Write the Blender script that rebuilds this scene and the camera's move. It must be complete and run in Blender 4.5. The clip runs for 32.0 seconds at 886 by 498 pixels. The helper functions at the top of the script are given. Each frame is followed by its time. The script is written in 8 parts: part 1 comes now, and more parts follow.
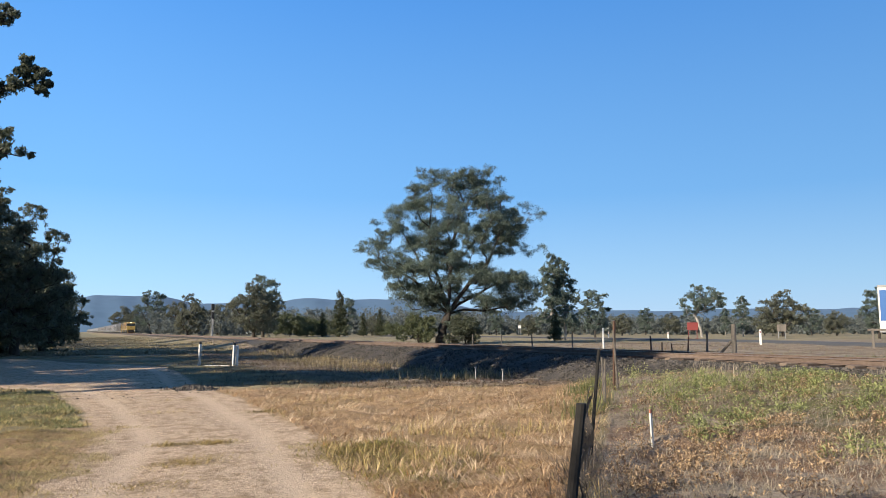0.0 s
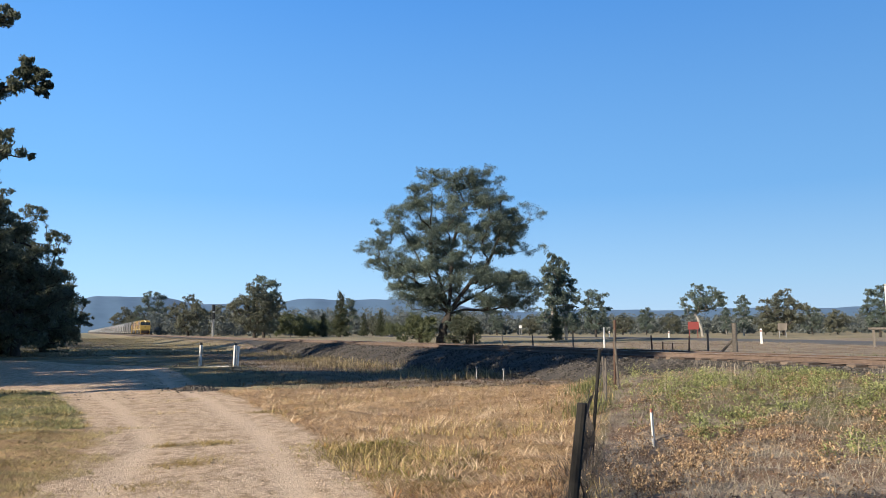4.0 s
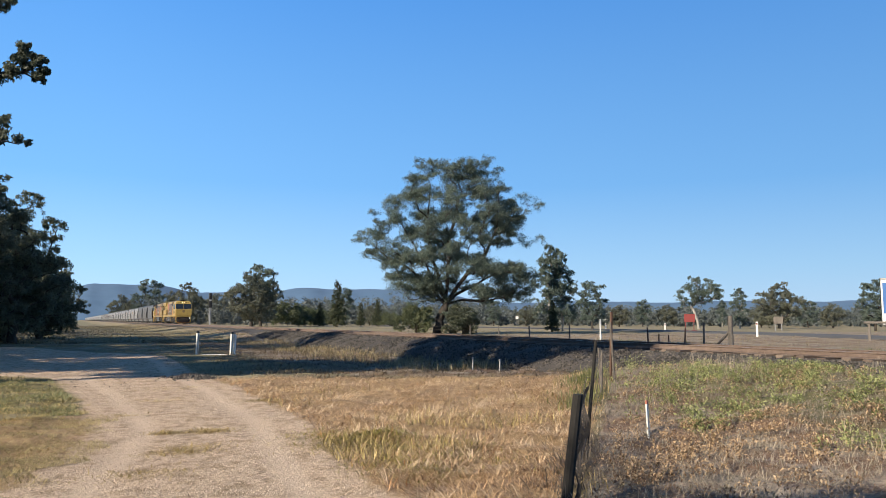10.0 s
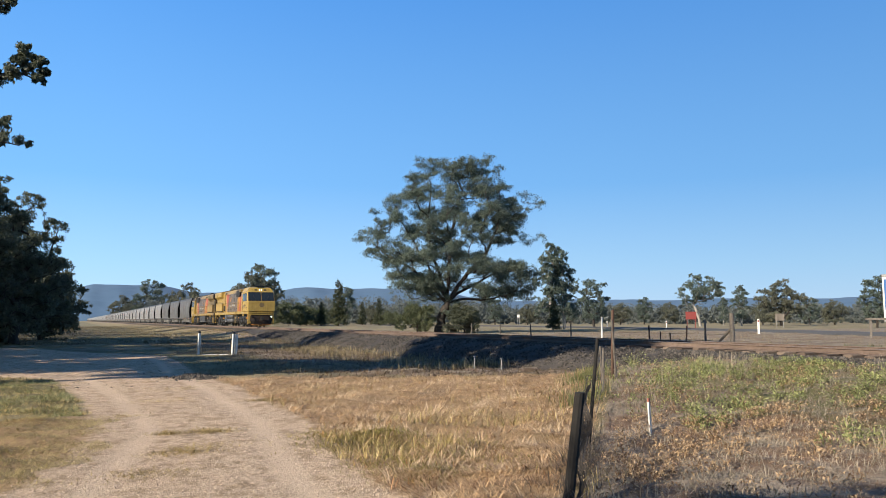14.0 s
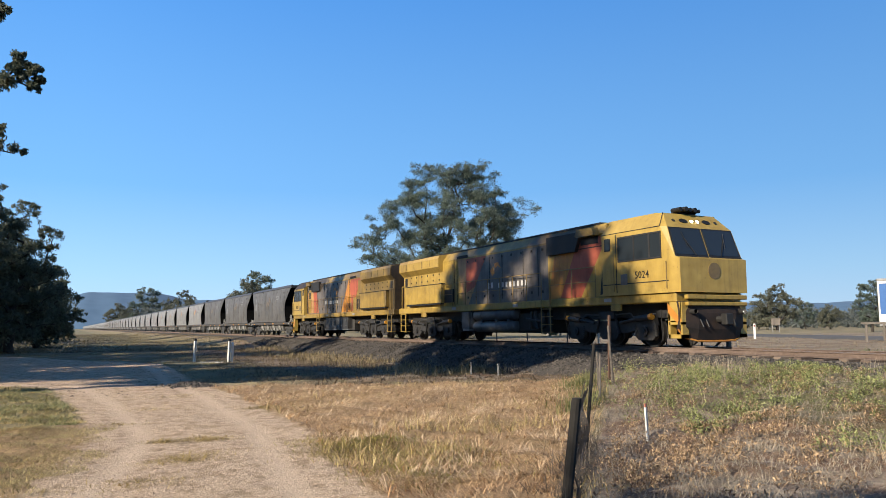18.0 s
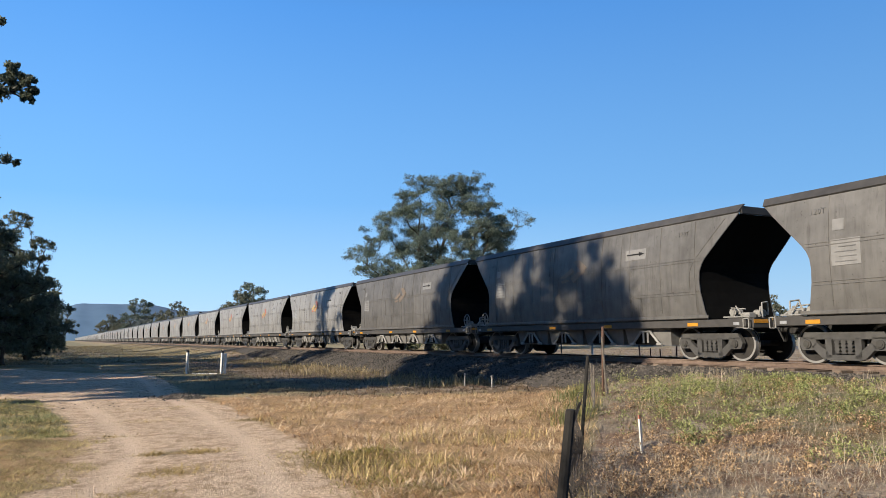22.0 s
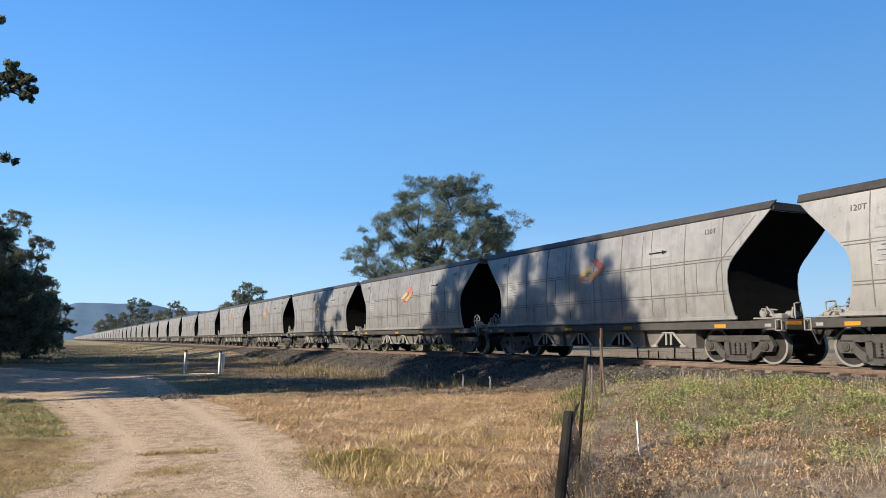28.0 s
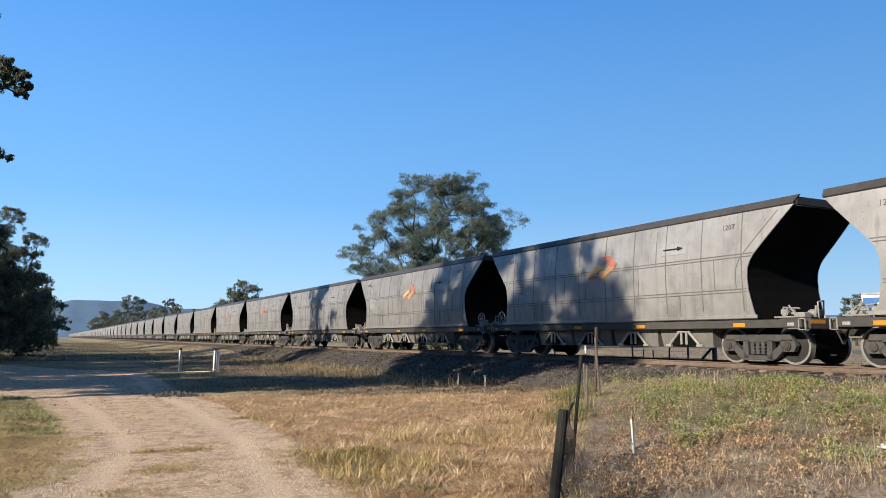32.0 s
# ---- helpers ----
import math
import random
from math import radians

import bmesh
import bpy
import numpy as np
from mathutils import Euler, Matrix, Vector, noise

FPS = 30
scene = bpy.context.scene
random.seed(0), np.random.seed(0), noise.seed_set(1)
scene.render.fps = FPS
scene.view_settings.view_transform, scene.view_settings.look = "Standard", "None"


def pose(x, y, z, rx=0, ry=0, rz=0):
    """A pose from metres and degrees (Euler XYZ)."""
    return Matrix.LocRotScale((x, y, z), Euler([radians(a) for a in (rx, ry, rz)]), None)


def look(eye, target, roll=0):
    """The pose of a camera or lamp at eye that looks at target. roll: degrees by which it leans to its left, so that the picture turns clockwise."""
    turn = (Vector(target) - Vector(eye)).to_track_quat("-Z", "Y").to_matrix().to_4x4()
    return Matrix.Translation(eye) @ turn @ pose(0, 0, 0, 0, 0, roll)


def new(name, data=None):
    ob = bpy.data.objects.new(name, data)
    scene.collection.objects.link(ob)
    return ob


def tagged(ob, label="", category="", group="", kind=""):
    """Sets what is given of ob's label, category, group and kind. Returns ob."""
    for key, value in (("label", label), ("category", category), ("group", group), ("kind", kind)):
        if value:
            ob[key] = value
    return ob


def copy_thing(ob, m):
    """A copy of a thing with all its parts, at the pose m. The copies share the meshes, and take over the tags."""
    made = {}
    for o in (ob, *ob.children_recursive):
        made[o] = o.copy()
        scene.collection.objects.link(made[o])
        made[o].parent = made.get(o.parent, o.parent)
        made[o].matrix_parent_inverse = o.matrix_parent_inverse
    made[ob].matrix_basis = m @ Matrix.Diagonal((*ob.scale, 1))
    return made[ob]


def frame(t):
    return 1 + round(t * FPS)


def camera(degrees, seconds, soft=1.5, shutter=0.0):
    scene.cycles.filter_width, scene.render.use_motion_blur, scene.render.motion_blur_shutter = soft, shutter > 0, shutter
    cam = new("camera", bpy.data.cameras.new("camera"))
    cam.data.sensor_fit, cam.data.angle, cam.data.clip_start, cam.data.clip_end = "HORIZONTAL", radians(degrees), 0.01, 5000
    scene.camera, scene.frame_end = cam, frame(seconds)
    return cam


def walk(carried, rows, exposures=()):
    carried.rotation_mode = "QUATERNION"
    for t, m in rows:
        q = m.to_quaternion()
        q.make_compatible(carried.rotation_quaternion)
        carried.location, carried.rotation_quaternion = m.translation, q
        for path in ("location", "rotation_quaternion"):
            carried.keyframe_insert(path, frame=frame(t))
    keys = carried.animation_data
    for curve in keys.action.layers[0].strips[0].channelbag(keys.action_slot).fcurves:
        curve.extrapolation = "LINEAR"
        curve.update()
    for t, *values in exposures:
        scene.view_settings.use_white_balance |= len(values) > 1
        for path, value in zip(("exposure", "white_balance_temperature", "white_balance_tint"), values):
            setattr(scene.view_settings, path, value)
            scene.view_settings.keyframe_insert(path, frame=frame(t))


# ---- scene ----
cam = camera(62.2, 32.0, soft=0.6)
# seconds, tilt up, heading, lean: a hand-held camera on one spot
HELD = [
    (0, 6.346, 26.291, -0.147), (0.5, 6.366, 26.362, -0.162), (1, 6.399, 26.403, -0.083), (1.5, 6.407, 26.361, -0.149), 
    (2, 6.383, 26.275, -0.284), (2.5, 6.351, 26.187, -0.334), (3, 6.357, 26.169, -0.299), (3.5, 6.360, 26.223, -0.349), 
    (5.5, 6.244, 26.364, -0.063), (6, 6.240, 26.334, -0.020), (6.5, 6.177, 26.331, -0.035), (7, 6.120, 26.357, -0.081), 
    (7.5, 6.090, 26.383, 0.055), (8, 6.009, 26.368, 0.294), (8.5, 5.921, 26.399, 0.403), (9, 5.813, 26.428, 0.247), 
    (9.5, 5.705, 26.480, 0.254), (10, 5.596, 26.451, 0.173), (10.5, 5.506, 26.424, 0.083), (11, 5.473, 26.425, 0.138), 
    (11.5, 5.446, 26.461, 0.121), (12, 5.434, 26.449, 0.089), (12.5, 5.391, 26.449, 0.165), (13, 5.358, 26.418, 0.187), 
    (13.5, 5.395, 26.390, -0.023), (14, 5.507, 26.374, -0.131), (14.5, 5.592, 26.382, -0.055), (16.5, 5.664, 26.464, 0.065), 
    (17, 5.773, 26.510, -0.099), (17.5, 5.919, 26.569, -0.229), (18, 5.993, 26.681, -0.418), (18.5, 6.099, 26.743, -0.485), 
    (19, 6.297, 26.824, -0.484), (19.5, 6.424, 26.901, -0.574), (20, 6.557, 27.042, -0.550), (20.5, 6.631, 27.061, -0.637), 
    (21, 6.750, 27.089, -0.752), (21.5, 6.806, 27.105, -0.561), (22, 6.866, 27.172, -0.440), (22.5, 6.925, 27.178, -0.387), 
    (23, 6.925, 27.168, -0.392), (23.5, 6.919, 27.145, -0.227), (24, 6.923, 27.079, -0.196), (24.5, 6.920, 27.058, -0.163), 
    (25, 6.885, 27.056, -0.322), (25.5, 6.915, 27.047, -0.049), (27.5, 6.933, 27.258, -0.038), (28, 6.935, 27.266, -0.179), 
    (28.5, 6.993, 27.303, -0.361), (29, 6.971, 27.384, -0.217), (29.5, 6.907, 27.403, -0.058), (30, 6.825, 27.414, -0.033), 
    (30.5, 6.796, 27.471, -0.077), (31, 6.775, 27.586, -0.199), (31.5, 6.809, 27.589, -0.121), (32, 6.817, 27.614, 0.000),
]
EYE = (0.0, 0.0, 1.65)
walk(cam, [(t, pose(*EYE, 90 + tilt, 0, -head) @ pose(0, 0, 0, 0, 0, lean)) for t, tilt, head, lean in HELD])

# ---- sky and sun ----
SUN_FROM = Vector((-0.965, -0.262, 0)).normalized()
SUN_HIGH = radians(25)
scene.view_settings.exposure = 0.76
world = bpy.data.worlds.new("sky")
scene.world = world
world.use_nodes = True
wn = world.node_tree.nodes
sky = wn.new("ShaderNodeTexSky")
sky.sky_type = "NISHITA"
sky.sun_disc = False
sky.sun_elevation = SUN_HIGH
sky.sun_rotation = math.atan2(SUN_FROM.x, SUN_FROM.y)
sky.air_density, sky.dust_density, sky.ozone_density = 1.0, 0.1, 4.0
wn["Background"].inputs["Strength"].default_value = 0.086
wl = world.node_tree.links
wl.new(sky.outputs[0], wn["Background"].inputs["Color"])
# the clear even blue of a dry morning, paler towards the horizon, over the physical sky
way_up = wn.new("ShaderNodeSeparateXYZ")
wl.new(wn.new("ShaderNodeTexCoord").outputs["Generated"], way_up.inputs[0])
shade = wn.new("ShaderNodeValToRGB")
shade.color_ramp.elements[0].position, shade.color_ramp.elements[0].color = 0.0, (0.300, 0.435, 0.600, 1)
shade.color_ramp.elements[1].position, shade.color_ramp.elements[1].color = 1.0, (0.0106, 0.0297, 0.0792, 1)
for at, colour in ((0.07, (0.225, 0.393, 0.586, 1)), (0.18, (0.119, 0.296, 0.562, 1)), (0.42, (0.057, 0.200, 0.495, 1)), (0.56, (0.033, 0.099, 0.251, 1))):
    shade.color_ramp.elements.new(at).color = colour
wl.new(way_up.outputs["Z"], shade.inputs[0])
even = wn.new("ShaderNodeBackground")
wl.new(shade.outputs[0], even.inputs["Color"])
# a little brighter towards the side of the sun
towards = wn.new("ShaderNodeMapRange")
towards.inputs["From Min"].default_value, towards.inputs["From Max"].default_value = 0.0, 0.85
towards.inputs["To Min"].default_value, towards.inputs["To Max"].default_value = 1.15, 0.87
wl.new(way_up.outputs["X"], towards.inputs["Value"])
wl.new(towards.outputs[0], even.inputs["Strength"])
both = wn.new("ShaderNodeMixShader")
both.inputs[0].default_value = 0.93
wl.new(wn["Background"].outputs[0], both.inputs[1])
wl.new(even.outputs[0], both.inputs[2])
wl.new(both.outputs[0], wn["World Output"].inputs["Surface"])
sun = new("sun", bpy.data.lights.new("sun", "SUN"))
sun.data.energy, sun.data.angle, sun.data.color = 5.0, radians(0.6), (1.0, 0.875, 0.70)
sun.matrix_basis = look(tuple(SUN_FROM * 60 + Vector((0, 0, 60 * math.tan(SUN_HIGH)))), (0, 0, 0))


# ---- materials ----
def material(name, dark, light, rough=0.8, metal=0.0, grain=8.0, patch=0.6, bump=0.0, bump_scale=30.0, random_object=0.0, random_island=0.0, streak=0.0, grime=None, gloss=0.5, soot=()):
    """Two colours mixed by a fine and a coarse noise, with relief, vertical streaks and blotches of dirt."""
    m = bpy.data.materials.new(name)
    m.use_nodes = True
    n, l = m.node_tree.nodes, m.node_tree.links
    bsdf = n["Principled BSDF"]
    bsdf.inputs["Roughness"].default_value = rough
    bsdf.inputs["Metallic"].default_value = metal
    bsdf.inputs["Specular IOR Level"].default_value = gloss
    co = n.new("ShaderNodeTexCoord")
    fine, wide = n.new("ShaderNodeTexNoise"), n.new("ShaderNodeTexNoise")
    fine.inputs["Scale"].default_value, wide.inputs["Scale"].default_value = grain, patch
    fine.inputs["Detail"].default_value = wide.inputs["Detail"].default_value = 4
    l.new(co.outputs["Object"], fine.inputs["Vector"])
    l.new(co.outputs["Object"], wide.inputs["Vector"])
    add = n.new("ShaderNodeMath")
    add.operation = "MULTIPLY_ADD"
    add.inputs[1].default_value = 0.5
    half = n.new("ShaderNodeMath")
    half.operation = "MULTIPLY"
    half.inputs[1].default_value = 0.5
    l.new(wide.outputs[0], half.inputs[0])
    l.new(fine.outputs[0], add.inputs[0])
    l.new(half.outputs[0], add.inputs[2])
    value = add.outputs[0]
    for amount, source in ((random_object, "o"), (random_island, "i"), (streak, "s")):
        if not amount:
            continue
        if source == "o":
            out = n.new("ShaderNodeObjectInfo").outputs["Random"]
        elif source == "i":
            out = n.new("ShaderNodeNewGeometry").outputs["Random Per Island"]
        else:
            mp = n.new("ShaderNodeMapping")
            mp.inputs["Scale"].default_value = (6, 6, 0.35)
            l.new(co.outputs["Object"], mp.inputs["Vector"])
            st = n.new("ShaderNodeTexNoise")
            st.inputs["Scale"].default_value = 1.0
            st.inputs["Detail"].default_value = 5
            l.new(mp.outputs[0], st.inputs["Vector"])
            out = st.outputs[0]
        ad = n.new("ShaderNodeMath")
        ad.operation = "MULTIPLY_ADD"
        ad.inputs[1].default_value = amount
        l.new(out, ad.inputs[0])
        sub = n.new("ShaderNodeMath")
        sub.operation = "SUBTRACT"
        sub.inputs[1].default_value = amount / 2
        l.new(value, sub.inputs[0])
        l.new(sub.outputs[0], ad.inputs[2])
        value = ad.outputs[0]
    ramp = n.new("ShaderNodeMapRange")
    ramp.inputs["From Min"].default_value, ramp.inputs["From Max"].default_value = 0.32, 0.68
    l.new(value, ramp.inputs["Value"])
    mix = n.new("ShaderNodeMix")
    mix.data_type = "RGBA"
    mix.inputs["A"].default_value, mix.inputs["B"].default_value = (*dark, 1), (*light, 1)
    l.new(ramp.outputs[0], mix.inputs["Factor"])
    colour = mix.outputs["Result"]
    if grime:
        dirt, amount = grime
        for scale, stretch, lo, hi in ((0.55, (1, 1, 1), 0.50, 0.80), (1.0, (5, 5, 0.5), 0.54, 0.80), (9.0, (1, 1, 1), 0.62, 0.72)):
            mp = n.new("ShaderNodeMapping")
            mp.inputs["Scale"].default_value = stretch
            l.new(co.outputs["Object"], mp.inputs["Vector"])
            blot = n.new("ShaderNodeTexNoise")
            blot.inputs["Scale"].default_value, blot.inputs["Detail"].default_value, blot.inputs["Roughness"].default_value = scale, 6, 0.65
            l.new(mp.outputs[0], blot.inputs["Vector"])
            rg = n.new("ShaderNodeMapRange")
            rg.inputs["From Min"].default_value, rg.inputs["From Max"].default_value, rg.inputs["To Max"].default_value = lo, hi, amount
            l.new(blot.outputs[0], rg.inputs["Value"])
            over = n.new("ShaderNodeMix")
            over.data_type = "RGBA"
            over.inputs["B"].default_value = (*dirt, 1)
            l.new(colour, over.inputs["A"])
            l.new(rg.outputs[0], over.inputs["Factor"])
            colour = over.outputs["Result"]
    # soot stains and painted shadow: uneven ellipses on the flank, each (y, z, half length, half height, amount)
    for yc, zc, ry, rz, amount in soot:
        mp = n.new("ShaderNodeMapping")
        mp.inputs["Location"].default_value = (0, -yc / ry, -zc / rz)
        mp.inputs["Scale"].default_value = (0, 1 / ry, 1 / rz)
        l.new(co.outputs["Object"], mp.inputs["Vector"])
        away = n.new("ShaderNodeVectorMath")
        away.operation = "LENGTH"
        l.new(mp.outputs[0], away.inputs[0])
        ragged = n.new("ShaderNodeTexNoise")
        ragged.inputs["Scale"].default_value, ragged.inputs["Detail"].default_value = 0.9, 7
        l.new(co.outputs["Object"], ragged.inputs["Vector"])
        edge = n.new("ShaderNodeMath")
        edge.operation = "MULTIPLY_ADD"
        edge.inputs[1].default_value = 1.3
        l.new(ragged.outputs[0], edge.inputs[0])
        l.new(away.outputs["Value"], edge.inputs[2])
        rg = n.new("ShaderNodeMapRange")
        rg.inputs["From Min"].default_value, rg.inputs["From Max"].default_value = 1.75, 1.10
        rg.inputs["To Min"].default_value, rg.inputs["To Max"].default_value = 0.0, amount
        l.new(edge.outputs[0], rg.inputs["Value"])
        over = n.new("ShaderNodeMix")
        over.data_type = "RGBA"
        over.inputs["B"].default_value = (0.011, 0.0095, 0.008, 1)
        l.new(colour, over.inputs["A"])
        l.new(rg.outputs[0], over.inputs["Factor"])
        colour = over.outputs["Result"]
    l.new(colour, bsdf.inputs["Base Color"])
    if bump:
        bt = n.new("ShaderNodeTexNoise")
        bt.inputs["Scale"].default_value = bump_scale
        bt.inputs["Detail"].default_value = 5
        l.new(co.outputs["Object"], bt.inputs["Vector"])
        bp = n.new("ShaderNodeBump")
        bp.inputs["Strength"].default_value = 0.6
        bp.inputs["Distance"].default_value = bump
        l.new(bt.outputs[0], bp.inputs["Height"])
        l.new(bp.outputs[0], bsdf.inputs["Normal"])
    return m


def leaf_material(name, dark, light, through_light=0.25, vary=0.35):
    m = material(name, dark, light, 0.55, grain=1.2, patch=0.25, random_island=vary)
    n, l = m.node_tree.nodes, m.node_tree.links
    bsdf, out = n["Principled BSDF"], n["Material Output"]
    tr, mx = n.new("ShaderNodeBsdfTranslucent"), n.new("ShaderNodeMixShader")
    l.new(bsdf.inputs["Base Color"].links[0].from_socket, tr.inputs["Color"])
    mx.inputs[0].default_value = through_light
    l.new(bsdf.outputs[0], mx.inputs[1])
    l.new(tr.outputs[0], mx.inputs[2])
    l.new(mx.outputs[0], out.inputs["Surface"])
    return m


def glowing(name, colour, strength):
    m = bpy.data.materials.new(name)
    m.use_nodes = True
    b = m.node_tree.nodes["Principled BSDF"]
    b.inputs["Base Color"].default_value = (*colour, 1)
    b.inputs["Emission Color"].default_value = (*colour, 1)
    b.inputs["Emission Strength"].default_value = strength
    return m


def ground_material():
    """Gravel, straw, green weeds and bare earth, laid out by the masks of the ground's mesh."""
    m = bpy.data.materials.new("ground")
    m.use_nodes = True
    n, l = m.node_tree.nodes, m.node_tree.links
    bsdf = n["Principled BSDF"]
    bsdf.inputs["Roughness"].default_value = 0.95
    co = n.new("ShaderNodeTexCoord").outputs["Object"]

    def tex(scale, detail=4, rough=0.6):
        t = n.new("ShaderNodeTexNoise")
        t.inputs["Scale"].default_value, t.inputs["Detail"].default_value, t.inputs["Roughness"].default_value = scale, detail, rough
        l.new(co, t.inputs["Vector"])
        return t.outputs[0]

    def blend(fac, a, b, lo=0.0, hi=1.0):
        r = n.new("ShaderNodeMapRange")
        r.inputs["From Min"].default_value, r.inputs["From Max"].default_value = lo, hi
        l.new(fac, r.inputs["Value"])
        x = n.new("ShaderNodeMix")
        x.data_type = "RGBA"
        l.new(r.outputs[0], x.inputs["Factor"])
        for key, v in (("A", a), ("B", b)):
            if isinstance(v, tuple):
                x.inputs[key].default_value = (*v, 1)
            else:
                l.new(v, x.inputs[key])
        return x.outputs["Result"]

    def mask(name, ragged=0.5, scale=3.0):
        a = n.new("ShaderNodeAttribute")
        a.attribute_name = name
        k = n.new("ShaderNodeMath")
        k.operation = "MULTIPLY_ADD"
        k.inputs[1].default_value = ragged
        l.new(tex(scale, 6, 0.7), k.inputs[0])
        s = n.new("ShaderNodeMath")
        s.operation = "SUBTRACT"
        s.inputs[1].default_value = ragged / 2
        l.new(a.outputs["Fac"], s.inputs[0])
        l.new(s.outputs[0], k.inputs[2])
        return k.outputs[0]

    gravel = blend(tex(26, 6, 0.85), (0.20, 0.139, 0.093), (0.82, 0.63, 0.445), 0.36, 0.60)
    gravel = blend(tex(5.5, 6, 0.75), (0.30, 0.212, 0.145), gravel, 0.34, 0.50)
    gravel = blend(tex(0.7), gravel, (0.54, 0.40, 0.275), 0.45, 0.8)
    gravel = blend(tex(3.0, 7, 0.7), gravel, blend(tex(18, 6, 0.8), (0.20, 0.135, 0.075), (0.50, 0.37, 0.24), 0.36, 0.64), 0.50, 0.57)
    straw = blend(tex(9, 6, 0.75), (0.20, 0.125, 0.058), (0.52, 0.36, 0.20), 0.32, 0.68)
    straw = blend(tex(0.5), straw, (0.30, 0.215, 0.11), 0.5, 0.75)
    earth = blend(tex(9, 6, 0.8), (0.085, 0.045, 0.026), (0.30, 0.195, 0.125), 0.34, 0.66)
    earth = blend(tex(0.9), earth, blend(tex(14, 6, 0.8), (0.17, 0.135, 0.10), (0.44, 0.365, 0.28), 0.34, 0.64), 0.42, 0.58)
    field = blend(tex(0.25, 6), (0.172, 0.139, 0.066), (0.304, 0.251, 0.145), 0.35, 0.65)
    green = blend(tex(4, 5), (0.066, 0.0792, 0.0264), (0.178, 0.165, 0.066), 0.3, 0.7)
    colour = blend(mask("straw"), field, straw, 0.4, 0.6)
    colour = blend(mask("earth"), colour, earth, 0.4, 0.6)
    colour = blend(mask("green", 0.9, 1.2), colour, green, 0.4, 0.65)
    gravel = blend(mask("rut", 0.35, 1.5), gravel, blend(tex(40, 6, 0.7), (0.47, 0.36, 0.258), (0.76, 0.59, 0.435), 0.3, 0.7), 0.35, 0.75)
    colour = blend(mask("gravel", 0.75, 1.6), colour, gravel, 0.42, 0.56)
    l.new(colour, bsdf.inputs["Base Color"])
    bp = n.new("ShaderNodeBump")
    bp.inputs["Strength"].default_value, bp.inputs["Distance"].default_value = 0.9, 0.045
    l.new(tex(28, 6, 0.7), bp.inputs["Height"])
    l.new(bp.outputs[0], bsdf.inputs["Normal"])
    return m


GROUND = ground_material()
CAB_YELLOW = material("pale yellow cab paint", (0.29, 0.190, 0.040), (0.43, 0.300, 0.075), 0.42, grain=3, patch=0.5, streak=0.30, bump=0.002, grime=((0.066, 0.047, 0.02), 0.5))
CAB_SOOTY = material("pale yellow cab paint sooty towards the roof", (0.29, 0.190, 0.040), (0.43, 0.300, 0.075), 0.42, grain=3, patch=0.5, streak=0.30, bump=0.002, grime=((0.066, 0.047, 0.02), 0.5), soot=((2.2, 4.25, 2.6, 0.62, 0.95),))
YELLOW = material("weathered yellow paint", (0.25, 0.158, 0.030), (0.40, 0.272, 0.060), 0.45, grain=3, patch=0.5, streak=0.35, bump=0.002, grime=((0.066, 0.0449, 0.0198), 0.75), soot=((6.6, 4.1, 2.6, 0.75, 0.78), (9.6, 3.1, 3.2, 1.5, 0.15), (14.6, 4.2, 2.2, 0.5, 0.4)))
# soot stains plus painted shadow at the radiator end and tail
YELLOW_SOOT_SHADE = material("yellow paint under brown soot", (0.19, 0.118, 0.026), (0.33, 0.222, 0.052), 0.45, grain=3, patch=0.5, streak=0.35, bump=0.002, grime=((0.066, 0.0449, 0.0198), 0.75), soot=((6.6, 4.1, 2.6, 0.75, 0.78), (9.6, 3.1, 3.2, 1.5, 0.15), (14.6, 4.2, 2.2, 0.5, 0.4), (18.9, 3.6, 2.6, 1.1, 0.55), (21.6, 2.7, 1.0, 2.4, 0.75), (2.2, 3.75, 2.4, 0.95, 0.93)))
LOCO_GREY = material("sooty grey paint", (0.090, 0.078, 0.070), (0.172, 0.150, 0.132), 0.5, grain=3, patch=0.6, streak=0.4, grime=((0.0132, 0.0119, 0.0106), 0.6), soot=((6.6, 4.1, 2.6, 0.75, 0.78), (9.6, 3.1, 3.2, 1.5, 0.15), (14.6, 4.2, 2.2, 0.5, 0.4)))
RED = material("faded red paint", (0.277, 0.0594, 0.0297), (0.383, 0.099, 0.0495), 0.5, grain=3, streak=0.3, grime=((0.0396, 0.0231, 0.0165), 0.6), soot=((6.6, 4.1, 2.6, 0.75, 0.78), (9.6, 3.1, 3.2, 1.5, 0.15), (14.6, 4.2, 2.2, 0.5, 0.4)))
ORANGE = material("faded orange paint", (0.383, 0.145, 0.0231), (0.475, 0.218, 0.033), 0.5, grain=3, streak=0.3, grime=((0.0594, 0.0363, 0.0198), 0.6), soot=((6.6, 4.1, 2.6, 0.75, 0.78), (9.6, 3.1, 3.2, 1.5, 0.15), (14.6, 4.2, 2.2, 0.5, 0.4)))
WHITE = material("dusty white paint", (0.48, 0.465, 0.43), (0.72, 0.70, 0.665), 0.6, grain=5, streak=0.2)
LETTER_WHITE = material("white lettering", (0.36, 0.35, 0.33), (0.56, 0.55, 0.52), 0.6, grain=6, streak=0.5)
# near-black stands in for the shade inside and between the hoppers
SHADE_BLACK = material("soot-black steel plate", (0.00198, 0.00198, 0.00198), (0.00528, 0.00528, 0.00495), 0.9, grain=5, gloss=0.08)
BADGE_YELLOW = material("yellow painted badge", (0.40, 0.275, 0.105), (0.48, 0.345, 0.145), 0.5, grain=5, streak=0.3)
